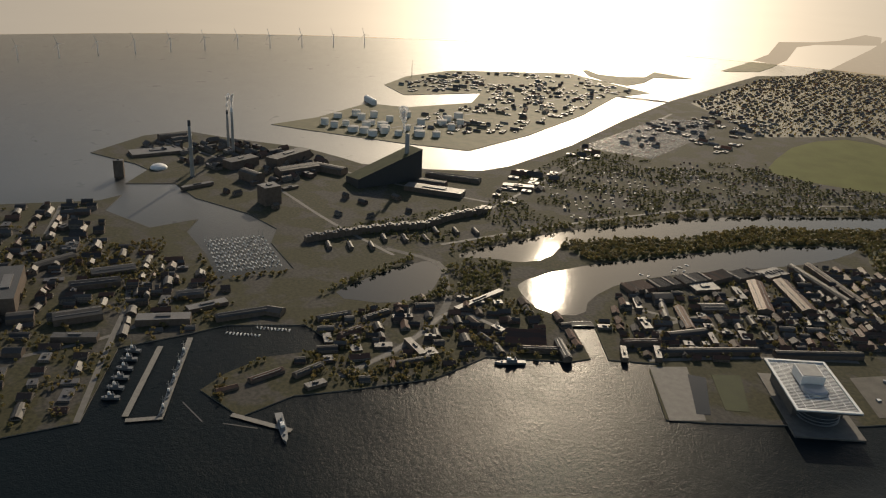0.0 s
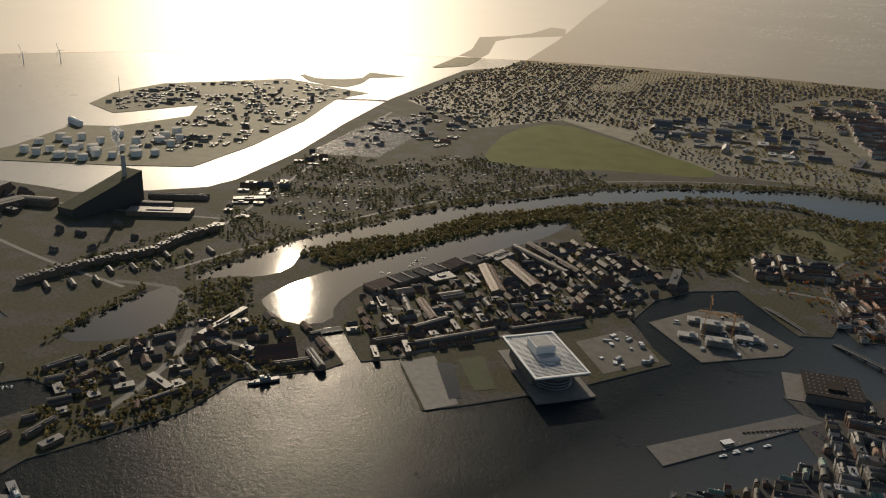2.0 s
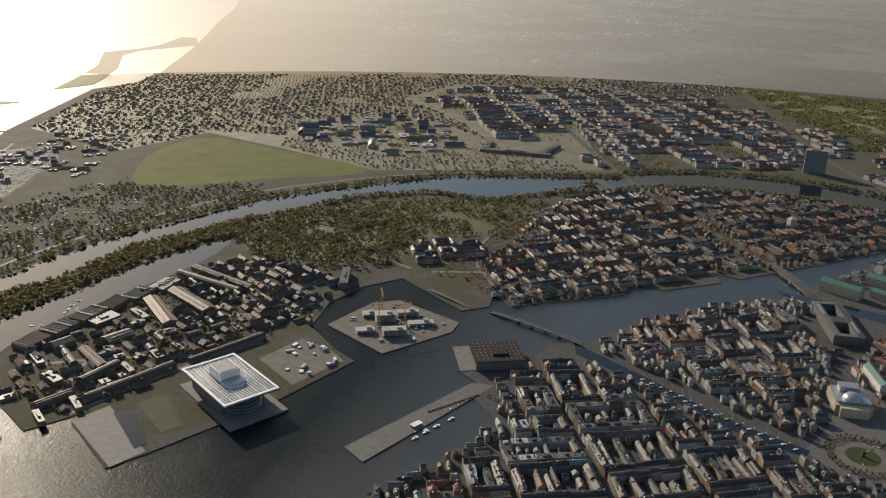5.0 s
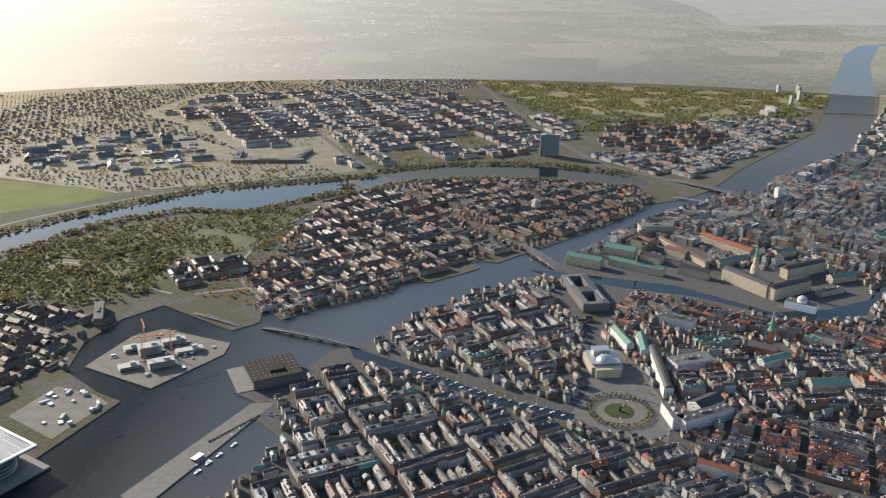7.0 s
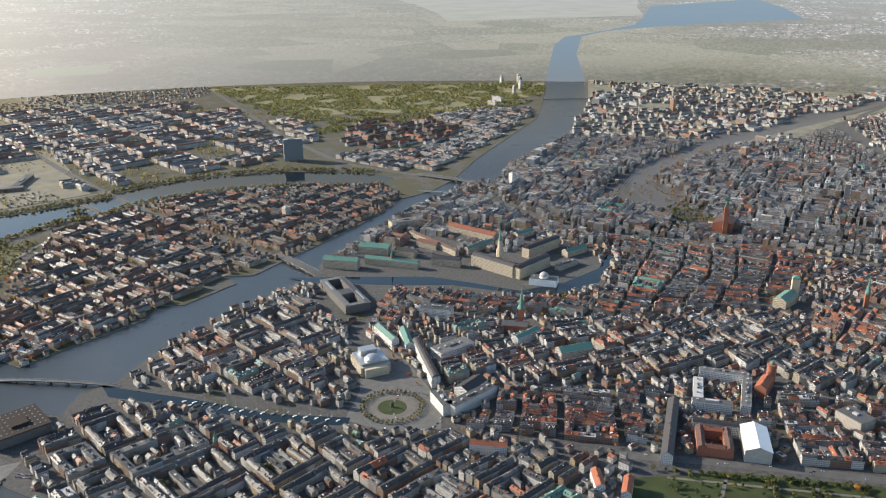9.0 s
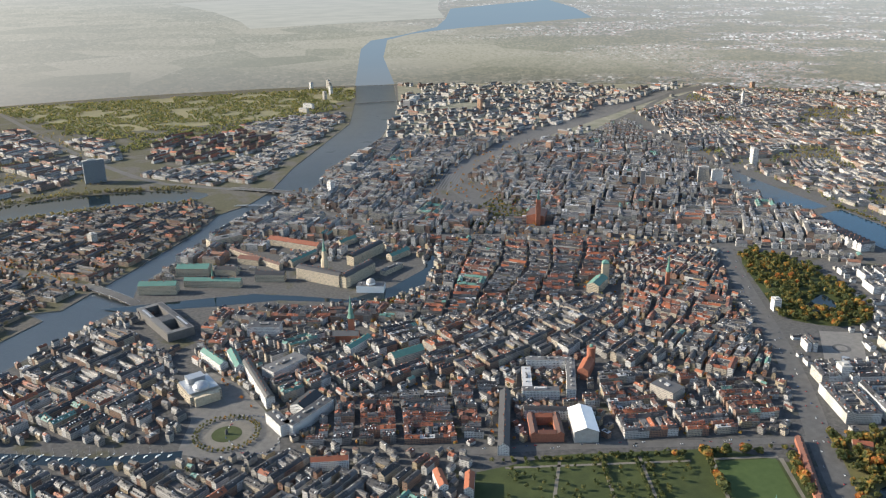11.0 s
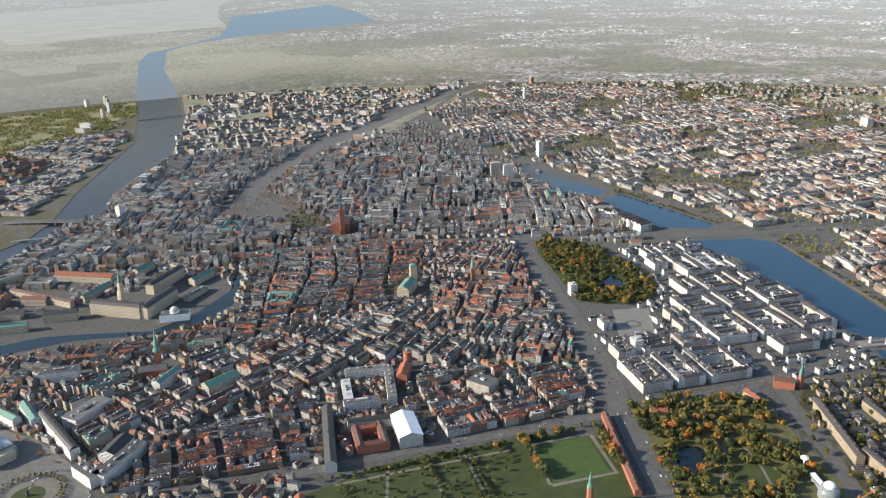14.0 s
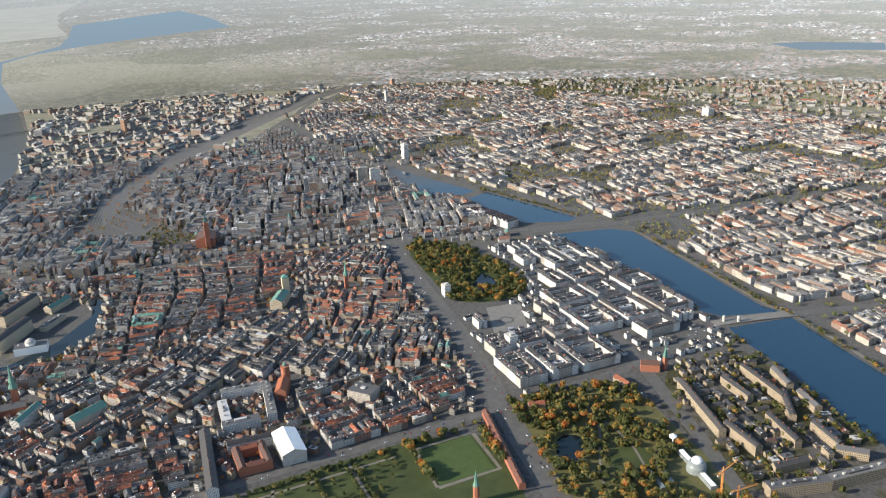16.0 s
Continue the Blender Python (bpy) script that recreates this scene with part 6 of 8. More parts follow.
# ---- opera house ----
GLASS = plain("dark_glass", (0.05, 0.06, 0.07), 0.12, 0.1, 0.15, 0.0, 0.6)
def opera():
    top = holder("opera_house", 1303, -292, 0, "large waterfront opera house under a broad white louvred roof", "opera house")
    top.rotation_euler = (0, 0, radians(150.6))
    def p(soup, name, mats, parent=top, label=""):
        return soup.thing(name, mats, parent, label)
    s = Soup(); s.box(-10, 0, 0, 100, 74, 26); p(s, "hall", [DARKSTONE])
    s = Soup(); s.box(6, 0, -1.5, 176, 100, 3.0); p(s, "terrace", [PAVING])
    s = Soup(); s.tube(38, 0, 1.5, [(27, 0), (30, 9), (31, 20), (29, 28)], 32); drum = p(s, "foyer", [GLASS], top, "curved glass foyer with steel bands")
    for k in range(5):
        s = Soup(); s.tube(38, 0, 3.5 + k * 5.5, [(30.4, 0), (30.9, 0.5), (30.4, 1.0)], 32); p(s, "band", [STEEL], drum)
    s = Soup(); s.box(0, 0, 28.5, 150, 94, 2.0); roof = p(s, "roof", [DARKMETAL], top, "dark roof deck under white louvres")
    s = Soup()
    for y in (-45, 45):
        s.box(0, y, 30.5, 150, 4, 2.2)
    for x in (-73, 73):
        s.box(x, 0, 30.5, 4, 86, 2.2)
    p(s, "roof_edge", [WHITE], roof)
    for k in range(34):
        x = -68 + k * 4.1
        for y0, y1 in ((-43, -19), (19, 43)) if abs(x + 12) < 24 else ((-43, 43),):
            s = Soup(); s.box(x, (y0 + y1) / 2, 30.5, 1.1 if x > 10 else 1.7, y1 - y0, 0.35); p(s, "louvre", [WHITE], roof)
    for y in (-30, -15, 15, 30):
        s = Soup(); s.box(0, y, 30.9, 142, 0.9, 0.25); p(s, "rib", [WHITE], roof)
    s = Soup(); s.box(-16, 0, 30.5, 40, 34, 17); tower = p(s, "fly_tower", [WHITE], top, "white box over the stage")
    s = Soup(); s.box(-16, 0, 47.5, 36, 30, 0.7); p(s, "tower_roof", [CONCRETE], tower)
    s = Soup(); s.tube(14, 0, 30.6, [(20, 0), (19, 3.0), (15, 4.6), (6, 5.2)], 28); p(s, "dome", [STEEL], top)


opera()

# quays beside it: jetty, lawn, building plot
slab("jetty", [(1482, -138), (1347, -63), (1326, -113), (1459, -195)], 0.35, 0.0, PAVING, "broad stone jetty", "jetty")
slab("inlet", [(1440, -180), (1345, -112), (1335, -130), (1420, -200)], 0.45, 0.0, CALM, "narrow still dock inlet", "water")
slab("lawn", [(1424, -215), (1336, -160), (1318, -190), (1404, -258)], 0.4, 0.0, GRASS, "dark lawn on the quay", "lawn")
slab("plot", [(1330, -420), (1230, -360), (1190, -470), (1225, -495), (1300, -520)], 0.3, 0.0, GRAVEL, "gravel building plot on the quay", "plot")
rnd = random.Random(9)
for k in range(26):
    s = Soup()
    a = rnd.uniform(0, 180)
    L, w, h = rnd.uniform(4, 16), rnd.uniform(3, 9), rnd.uniform(1.5, 5)
    s.box(0, 0, 0, L, w, h, 0)
    s.box(0, 0, h, L * 0.96, w * 0.9, 0.4, 1)
    x, y = rnd.uniform(1200, 1310), rnd.uniform(-510, -390)
    if inside([(1330, -420), (1230, -360), (1190, -470), (1225, -495), (1300, -520)], x, y):
        s.thing("site_hut", [CONCRETE, WHITE if k % 3 else STEEL], None, "site hut or stack of material on the plot", "hut", "site huts").matrix_basis = pose(x, y, 0.3, 0, 0, a)
for k in range(48):
    x, y = rnd.uniform(1060, 1275), rnd.uniform(-745, -540)
    if inside([(1270, -600), (1145, -540), (1070, -655), (1075, -690), (1195, -740), (1235, -710)], x, y):
        s = Soup()
        L, w, h = rnd.uniform(3, 13), rnd.uniform(2.5, 7), rnd.uniform(1.0, 4)
        s.box(0, 0, 0, L, w, h, 0)
        s.box(0, 0, h, L * 0.96, w * 0.9, 0.3, 1)
        s.thing("site_stack", [CONCRETE if k % 2 else DARKSTONE, STEEL if k % 4 else WHITE], None, "stack of building material on the dock island", "building material", "site stacks").matrix_basis = pose(x, y, 0, 0, 0, 28 + rnd.choice((0, 90)))
for k, (x, y, L, w, h) in enumerate(((1150, -600, 46, 20, 14), (1190, -650, 40, 24, 18), (1120, -660, 50, 18, 10), (1205, -590, 36, 20, 9), (1160, -690, 44, 16, 13), (1230, -660, 26, 20, 8))):
    top = holder("shell_building", x, y, 0, "half-built concrete building on the dock island", "building site", "half-built buildings")
    top.rotation_euler = (0, 0, radians(28))
    for f in range(int(h / 3.5)):
        s = Soup(); s.box(0, 0, 3.1 + f * 3.5, L, w, 0.4); s.thing("floor_slab", [CONCRETE], top)
        for c in range(int(L / 7)):
            for side in (-1, 1):
                q = Soup(); q.box(-L / 2 + 3.5 + c * 7, side * (w / 2 - 1), f * 3.5, 0.6, 0.6, 3.1); q.thing("column", [CONCRETE], top)
    s = Soup(); s.box(-L * 0.2, 0, 0, 9, 8, h + 3); s.thing("core", [CONCRETE], top)


def crane(x, y, h, reach, turn, colour):
    top = holder("tower_crane", x, y, 0, "slender tower crane over the building site", "crane", "tower cranes")
    top.rotation_euler = (0, 0, radians(turn))
    s = Soup()
    for a, b in ((-1, -1), (1, -1), (1, 1), (-1, 1)):
        s.beam((a, b, 0), (a, b, h), 0.35)
    for k in range(int(h / 3)):
        q = 1 if k % 2 else -1
        s.beam((-q, -1, k * 3), (q, -1, k * 3 + 3), 0.22); s.beam((-1, q, k * 3), (-1, -q, k * 3 + 3), 0.22)
        s.beam((-q, 1, k * 3), (q, 1, k * 3 + 3), 0.22); s.beam((1, q, k * 3), (1, -q, k * 3 + 3), 0.22)
    s.thing("mast", [colour], top)
    s = Soup()
    s.beam((-14, 0, h), (reach, 0, h), 0.9); s.beam((-14, 0, h + 1.6), (reach, 0, h + 1.6), 0.4)
    for k in range(int(reach / 4)):
        s.beam((k * 4, 0, h), (k * 4 + 4, 0, h + 1.6), 0.25)
    s.thing("jib", [colour], top)
    s = Soup(); s.beam((0, 0, h), (0, 0, h + 8), 0.7); s.beam((0, 0, h + 8), (reach * 0.7, 0, h + 1.6), 0.25); s.beam((0, 0, h + 8), (-13, 0, h + 1.6), 0.25); s.thing("apex", [colour], top)
    s = Soup(); s.box(-12, 0, h - 2.5, 4, 2, 2.5); s.thing("counterweight", [CONCRETE], top)
    s = Soup(); s.box(1.6, 1.5, h - 2.2, 2, 1.6, 2.2); s.thing("cab", [WHITE], top)


ORANGE = plain("crane_paint", (0.55, 0.24, 0.06), 0.5, 0.3, 0.15)
for row in ((1145, -640, 48, 34, 40), (1185, -610, 52, 36, 200), (1215, -690, 44, 30, 120), (-416, 372, 46, 40, 170), (-395, 402, 40, 34, 150), (-640, -1900, 50, 40, 60), (-700, -1985, 46, 38, 10), (-560, -1840, 40, 34, 130)):
    crane(*row, ORANGE)

# ---- playhouse, with its stage tower and dark deck ----
DARKROOF = plain("dark_brick_roof", (0.04, 0.032, 0.028), 0.85, 0.2, 0.3, 0.0, 0.1)
top = holder("playhouse", 944, -577, 0, "dark flat-roofed theatre at the water's edge", "theatre")
top.rotation_euler = (0, 0, radians(28))
for name, mat, box in (("hall", DARKSTONE, (0, 0, 0, 84, 74, 16)), ("roof", DARKROOF, (0, 0, 16, 88, 78, 1.6)), ("stage_tower", DARKROOF, (-4, 4, 17.6, 26, 30, 4)), ("deck", PAVING, (10, -10, -1.2, 118, 92, 2.2))):
    s = Soup(); s.box(*box); s.thing(name, [mat], top)
for k in range(60):
    s = Soup(); s.box(-38 + (k % 10) * 8.2, -32 + (k // 10) * 12, 17.6, 2.2, 1.6, 0.5); s.thing("roof_light", [STEEL], top)

# ---- pier kiosk, small boats, ships ----
def boat_kind(L, w, mast, mat):
    s = Soup()
    n = 8
    pts = []
    for z, q in ((-0.5, 0.55), (0.9, 1.0)):
        for k in range(n + 1):
            f = k / n
            pts.append((-L / 2 + f * L, w / 2 * q * math.sqrt(max(0.02, 1 - (max(0, f - 0.35) / 0.66) ** 2)), z))
        for k in range(n, -1, -1):
            f = k / n
            pts.append((-L / 2 + f * L, -w / 2 * q * math.sqrt(max(0.02, 1 - (max(0, f - 0.35) / 0.66) ** 2)), z))
    m = 2 * (n + 1)
    s.faces(pts, [(i, (i + 1) % m, m + (i + 1) % m, m + i) for i in range(m)] + [tuple(range(m, 2 * m))])
    hull = s.thing("boat", [mat], None, "small moored boat with cabin", "boat", "moored boats")
    c = Soup(); c.box(-L * 0.08, 0, 0.9, L * 0.36, w * 0.6, 1.0, 0, 0, 0.85); c.thing("cabin", [WHITE], hull)
    if mast:
        c = Soup(); c.beam((L * 0.05, 0, 1), (L * 0.05, 0, mast), 0.22); c.beam((L * 0.05, 0, 2.2), (-L * 0.4, 0, 2.2), 0.18); c.thing("mast", [STEEL], hull)
    return hull


boats = [boat_kind(9, 3.0, 12, WHITE), boat_kind(11, 3.4, 14, DARKMETAL), boat_kind(8, 2.8, 0, WHITE)]
rnd = random.Random(12)
moored = []
for row in range(8):
    for k in range(22):
        u, v = row / 7, k / 21
        x, y = 2095 + u * 165 + v * 10, 290 + v * 118 + rnd.uniform(-1, 1) - u * 8
        x += rnd.uniform(-1, 1)
        moored.append((x + (4.5 if k % 2 else -4.5), y, rnd.choice((0, 180)) + rnd.uniform(-4, 4)))
    strip("marina_jetty", [(2095 + row / 7 * 165, 286 - row / 7 * 8), (2105 + row / 7 * 165, 412 - row / 7 * 8)], 2.2, -0.9, CONCRETE, "floating marina jetty with moored boats", "jetty")
for k in range(20):
    moored.append((1845 - (k % 10) * 3.2, 455 - k * 5.2, rnd.uniform(-20, 20) + 160))
for x, y in ((985, -400), (978, -418), (970, -436), (1005, -350), (1000, -330), (962, -448), (1012, -318)):
    moored.append((x - 22, y + 12, 65))
for k in range(30):
    f = k / 29
    moored.append((690 - f * 240, -598 + f * 118 + (6 if k % 2 else -6), 28 + 180))
for k in range(12):
    moored.append((1760 + rnd.uniform(-20, 40), -420 + rnd.uniform(-80, 60), rnd.uniform(0, 360)))
for i, (x, y, a) in enumerate(moored):
    z = -1.5 if not any(inside(p, x, y) for p in (NYHAVN, MOAT_INNER)) else 0.1
    m = pose(x, y, z, 0, 0, a)
    if i < 3:
        boats[i].matrix_basis = m
    else:
        copy_thing(boats[rnd.randrange(3)], m)


def ship(x, y, L, w, turn, label):
    top = holder("ship", x, y, -1.6, label, "ship", "ships")
    top.rotation_euler = (0, 0, radians(turn))
    s = Soup()
    n = 10
    pts = []
    for z, q in ((-1.0, 0.6), (4.5, 1.0)):
        side = [(-L / 2 + L * k / n, w / 2 * q * math.sqrt(max(0.0, 1 - (max(0.0, k / n - 0.5) / 0.5) ** 2.2))) for k in range(n + 1)]
        pts += [(a, b, z) for a, b in side] + [(a, -b, z) for a, b in side[::-1][1:]]
    m = len(pts) // 2
    s.faces(pts, [(i, (i + 1) % m, m + (i + 1) % m, m + i) for i in range(m)] + [tuple(range(m, 2 * m))])
    s.thing("hull", [SHIPGREY], top)
    for name, box in (("deckhouse", (-L * 0.06, 0, 4.5, L * 0.34, w * 0.62, 4)), ("bridge", (L * 0.04, 0, 8.5, L * 0.14, w * 0.5, 3.5)), ("funnel", (-L * 0.16, 0, 8.5, L * 0.06, w * 0.25, 4)), ("turret", (L * 0.27, 0, 4.5, L * 0.05, w * 0.25, 2))):
        s = Soup(); s.box(*box, 0, 0, 0.9); s.thing(name, [SHIPGREY if name != "bridge" else WHITE], top)
    s = Soup(); s.beam((L * 0.02, 0, 11), (L * 0.02, 0, 24), 0.6); s.beam((L * 0.02, -3, 19), (L * 0.02, 3, 19), 0.35); s.thing("mast", [STEEL], top)


SHIPGREY = plain("ship_grey", (0.16, 0.17, 0.18), 0.5, 0.3, 0.2)
ship(1540, 450, 72, 11, 172, "grey frigate moored at the naval quay")
ship(1578, 66, 50, 9, 68, "grey patrol vessel beside the quay")
for k in range(6):
    ship(1836 - k * 26, 604 + k * 9.5, 26, 7, 60 + (k % 2) * 8, "small old vessel laid up in the dock")
for k in range(5):
    ship(1800 - k * 38, 532 + k * 14, 30, 6, 158, "barge or launch along the dock pier")
for line in ([(1836, 562), (1650, 639)], [(1848, 513), (1631, 595)], [(1640, 640), (1628, 592)], [(1600, 505), (1530, 440)]):
    strip("dock_pier", line, 9.0, 0.3, QUAY, "narrow old dock pier", "pier")
for line in ([(1660, 560), (1600, 545)], [(1585, 520), (1555, 480)]):
    strip("boom", line, 2.0, -1.2, DARKMETAL, "floating boom on the water", "boom")


# ---- bridges ----
def bridge(name, a, b, w, z, label, piers=4, mat=None):
    (x0, y0), (x1, y1) = a, b
    L = math.hypot(x1 - x0, y1 - y0)
    top = holder(name, (x0 + x1) / 2, (y0 + y1) / 2, 0, label, "bridge", "bridges")
    top.rotation_euler = (0, 0, math.atan2(y1 - y0, x1 - x0))
    n = 10
    s = Soup()
    pts = []
    for k in range(n + 1):
        h, u = z * math.sin(math.pi * k / n) ** 0.6 + 0.3, -L / 2 + L * k / n
        pts += [(u, -w / 2, h), (u, w / 2, h), (u, w / 2, h - 1.4), (u, -w / 2, h - 1.4)]
    s.faces(pts, [(4 * k + i, 4 * k + 4 + i, 4 * k + 4 + (i + 1) % 4, 4 * k + (i + 1) % 4) for k in range(n) for i in range(4)])
    s.thing("deck", [mat or ASPHALT], top)
    for k in range(piers):
        f = (k + 1) / (piers + 1)
        q = Soup(); q.box(-L / 2 + L * f, 0, -4, 5, w * 0.9, 4 + z * math.sin(math.pi * f) ** 0.6 - 1.0); q.thing("pier", [QUAY], top)
    for side in (-1, 1):
        q = Soup()
        for k in range(n):
            f0, f1 = k / n, (k + 1) / n
            q.beam((-L / 2 + L * f0, side * w / 2, z * math.sin(math.pi * f0) ** 0.6 + 1.3), (-L / 2 + L * f1, side * w / 2, z * math.sin(math.pi * f1) ** 0.6 + 1.3), 0.35)
        q.thing("railing", [STEEL], top)
    return top


bridge("bridge", (398, -1120), (488, -1298), 24, 5, "road drawbridge across the harbour")
bridge("bridge", (800, -690), (1010, -770), 8, 4.5, "long low foot and cycle bridge", 6)
bridge("bridge", (1060, -775), (1170, -830), 8, 2.5, "short foot bridge over the canal", 2)
bridge("bridge", (-262, -1720), (-30, -1968), 26, 6, "broad road bridge over the harbour", 5)
bridge("bridge", (-128, -1676), (8, -1762), 7, 4, "slender curved cycle bridge", 3, STEEL)
bridge("bridge", (-965, 150), (-1110, 275), 26, 2.5, "stone bridge across the lakes", 3, PAVING)
bridge("bridge", (940, -1780), (1010, -1900), 18, 1.5, "road across the moat", 1)
bridge("bridge", (-1330, -3180), (-1010, -3260), 10, 4, "foot bridge far down the harbour", 4)
bridge("bridge", (1655, -105), (1640, -143), 16, 1.5, "lock bridge at the dock mouth", 1)
bridge("bridge", (3330, -1500), (3180, -1640), 14, 2, "low bridge to the harbour island", 2)
strip("causeway", [(-1270, -480), (-1360, -400), (-1450, -320)], 46, 0.5, ASPHALT, "road causeway between the lakes", "road")
for a in ((-985, 165), (-1000, 190)):
    s = Soup(); s.tube(a[0], a[1], 0, [(3.2, 0), (3.2, 12), (3.8, 12.5), (2.0, 15)], 12); s.thing("bridge_tower", [CONCRETE], None, "round lantern tower at the bridge end", "tower", "bridge towers")

# ---- parked cars on the squares, quays and along the streets ----
random.seed(44)


def car_at(x, y, z, turn, mat):
    s = Soup()
    s.box(0, 0, 0.3, 4.4, 1.8, 0.6, 0, 0, 0.96)
    top = s.thing("car", [mat], None, "small parked car on the paving", "car", "parked cars")
    top.matrix_basis = pose(x, y, z, 0, 0, turn)
    s = Soup(); s.box(-0.2, 0, 0.88, 2.4, 1.6, 0.55, 0, 0, 0.78); s.thing("cabin", [GLASS], top)
    s = Soup()
    for a, b in ((-1.35, -0.85), (1.35, -0.85), (1.35, 0.85), (-1.35, 0.85)):
        s.box(a, b, 0, 0.62, 0.2, 0.62)
    s.thing("chassis", [DARKMETAL], top)


PAINTS = [WHITE, DARKMETAL, STEEL, plain("red_car_paint", (0.35, 0.03, 0.025), 0.3), plain("blue_car_paint", (0.04, 0.08, 0.2), 0.3), WHITE]
for k in range(34):
    f = k / 34 * 6.283
    r = 62 + random.uniform(-4, 4)
    x, y = 322 + r * 0.62 * math.cos(f), -470 + r * math.sin(f)
    if inside(SQUARE, x, y):
        car_at(x, y, 0.06, math.degrees(f) + 90 + random.uniform(-8, 8), random.choice(PAINTS))
for k in range(16):
    car_at(921 - (k % 8) * 3.0, -455 + (k // 8) * 7 + (k % 8) * 1.4, 0.03, 118, random.choice(PAINTS))
for line, w in (ROADS[0], ROADS[2]):
    for (x0, y0), (x1, y1) in zip(line, line[1:]):
        d = math.hypot(x1 - x0, y1 - y0)
        for k in range(int(d / 22)):
            f, o = random.random(), random.choice((-0.3, -0.12, 0.12, 0.3)) * w
            car_at(x0 + (x1 - x0) * f - (y1 - y0) / d * o, y0 + (y1 - y0) * f + (x1 - x0) / d * o, 0.2, math.degrees(math.atan2(y1 - y0, x1 - x0)), random.choice(PAINTS))

for line in ([(-1545, -860), (-1500, -590), (-1462, -430)], [(-1418, -240), (-1300, -58), (-1118, 206), (-1106, 250)], [(-1093, 280), (-936, 490), (-770, 708)]):
    strip("promenade", smooth_line(line, 1, False), 9.0, 0.24, GRAVEL, "tan gravel lakeside promenade", "path")

# ---- kiosk, benches and skips on the paved pier ----
top = holder("kiosk", 994, -323, 0.02, "low pier kiosk with flat white roof", "kiosk")
top.rotation_euler = (0, 0, radians(64))
for name, mat, box in (("body", DARKMETAL, (0, 0, 0, 17, 9, 3.4)), ("roof", WHITE, (0, 0, 3.4, 18.5, 10.5, 0.4)), ("counter", CONCRETE, (0, 5.2, 0, 12, 1.0, 1.1))):
    s = Soup(); s.box(*box); s.thing(name, [mat], top)
for k in range(14):
    f = k / 13
    s = Soup()
    s.box(0, 0, 0, 5.2, 2.6, 0.9)
    s.box(0, 0, 0.9, 4.8, 2.2, 0.9, 0, 0, 0.8)
    s.thing("planter", [BARK], None, "dark planted trough on the pier", "planter", "pier planters").matrix_basis = pose(990 - f * 54, -368 - f * 76, 0.03, 0, 0, 64 + random.uniform(-15, 15))
for k in range(15):
    car_at(893 - (k % 5) * 3.1, -408 - (k // 5) * 6.5 + (k % 5) * 1.5, 0.03, 118 + random.uniform(-3, 3), random.choice(PAINTS))
for k, (x, y, a) in enumerate(((984, -291, 62), (975, -313, 66), (966, -334, 60), (952, -362, 64))):
    copy_thing(boats[2], pose(x, y, -1.5, 0, 0, a)).scale = (1.6, 1.6, 1.6)

# ---- power station, refuse works, tanks, turbines ----
def chimney(x, y, h, r, label, tip=None):
    top = holder("factory_chimney", x, y, 0, label, "chimney", "factory chimneys")
    s = Soup(); s.tube(0, 0, 0, [(r, 0), (r * 0.85, h * 0.5), (r * 0.72, h * 0.9)], 20); s.thing("shaft", [CONCRETE], top, smooth=True)
    s = Soup(); s.tube(0, 0, h * 0.9, [(r * 0.73, 0), (r * 0.7, h * 0.1)], 20); s.thing("tip", [tip or DARKMETAL], top, smooth=True)
    for k in range(3):
        s = Soup(); s.tube(0, 0, h * (0.3 + 0.22 * k), [(r * 0.95, 0), (r * 1.12, 0.4), (r * 1.12, 1.2), (r * 0.9, 1.3)], 20); s.thing("gallery", [STEEL], top)


chimney(2741, 336, 148, 5.5, "tall pale power station chimney")
chimney(2990, 184, 112, 4.5, "tall dark power station chimney", DARKMETAL)
chimney(2949, 180, 128, 4.5, "tall pale power station chimney", WHITE)
chimney(-1225, -2660, 60, 2.5, "slim works chimney far in the suburb")
chimney(-3575, -243, 75, 4.0, "pale heating plant chimney", WHITE)
chimney(880, -3560, 80, 3.5, "pale works chimney on the island", WHITE)
chimney(770, -1420, 34, 2.0, "brick boiler house chimney")

top = holder("refuse_works", 2549, -124, 0, "huge dark sloping incinerator building with chimney", "power plant")
top.rotation_euler = (0, 0, radians(96))
s = Soup()
L, w = 190, 70
s.faces([(-L / 2, -w / 2, 0), (L / 2, -w / 2, 0), (L / 2, w / 2, 0), (-L / 2, w / 2, 0), (-L / 2, -w / 2, 78), (L / 2, -w / 2, 16), (L / 2, w / 2, 24), (-L / 2, w / 2, 84)],
        [(0, 1, 5, 4), (1, 2, 6, 5), (2, 3, 7, 6), (3, 0, 4, 7)])
s.thing("body", [DARKMETAL], top)
s = Soup()
s.faces([(-L / 2, -w / 2, 78.2), (L / 2, -w / 2, 16.2), (L / 2, w / 2, 24.2), (-L / 2, w / 2, 84.2)], [(0, 1, 2, 3)])
s.thing("slope", [GRASS], top, "green ski slope on the roof")
for k in range(12):
    s = Soup(); s.box(-L / 2 + 8 + k * 15, -w / 2 - 0.6, 4, 9, 1.0, max(6, 66 - k * 5)); s.thing("wall_panel", [STEEL], top)
s = Soup(); s.tube(-62, 10, 60, [(6, 0), (5.5, 64)], 20); s.thing("flue", [CONCRETE], top, smooth=True)


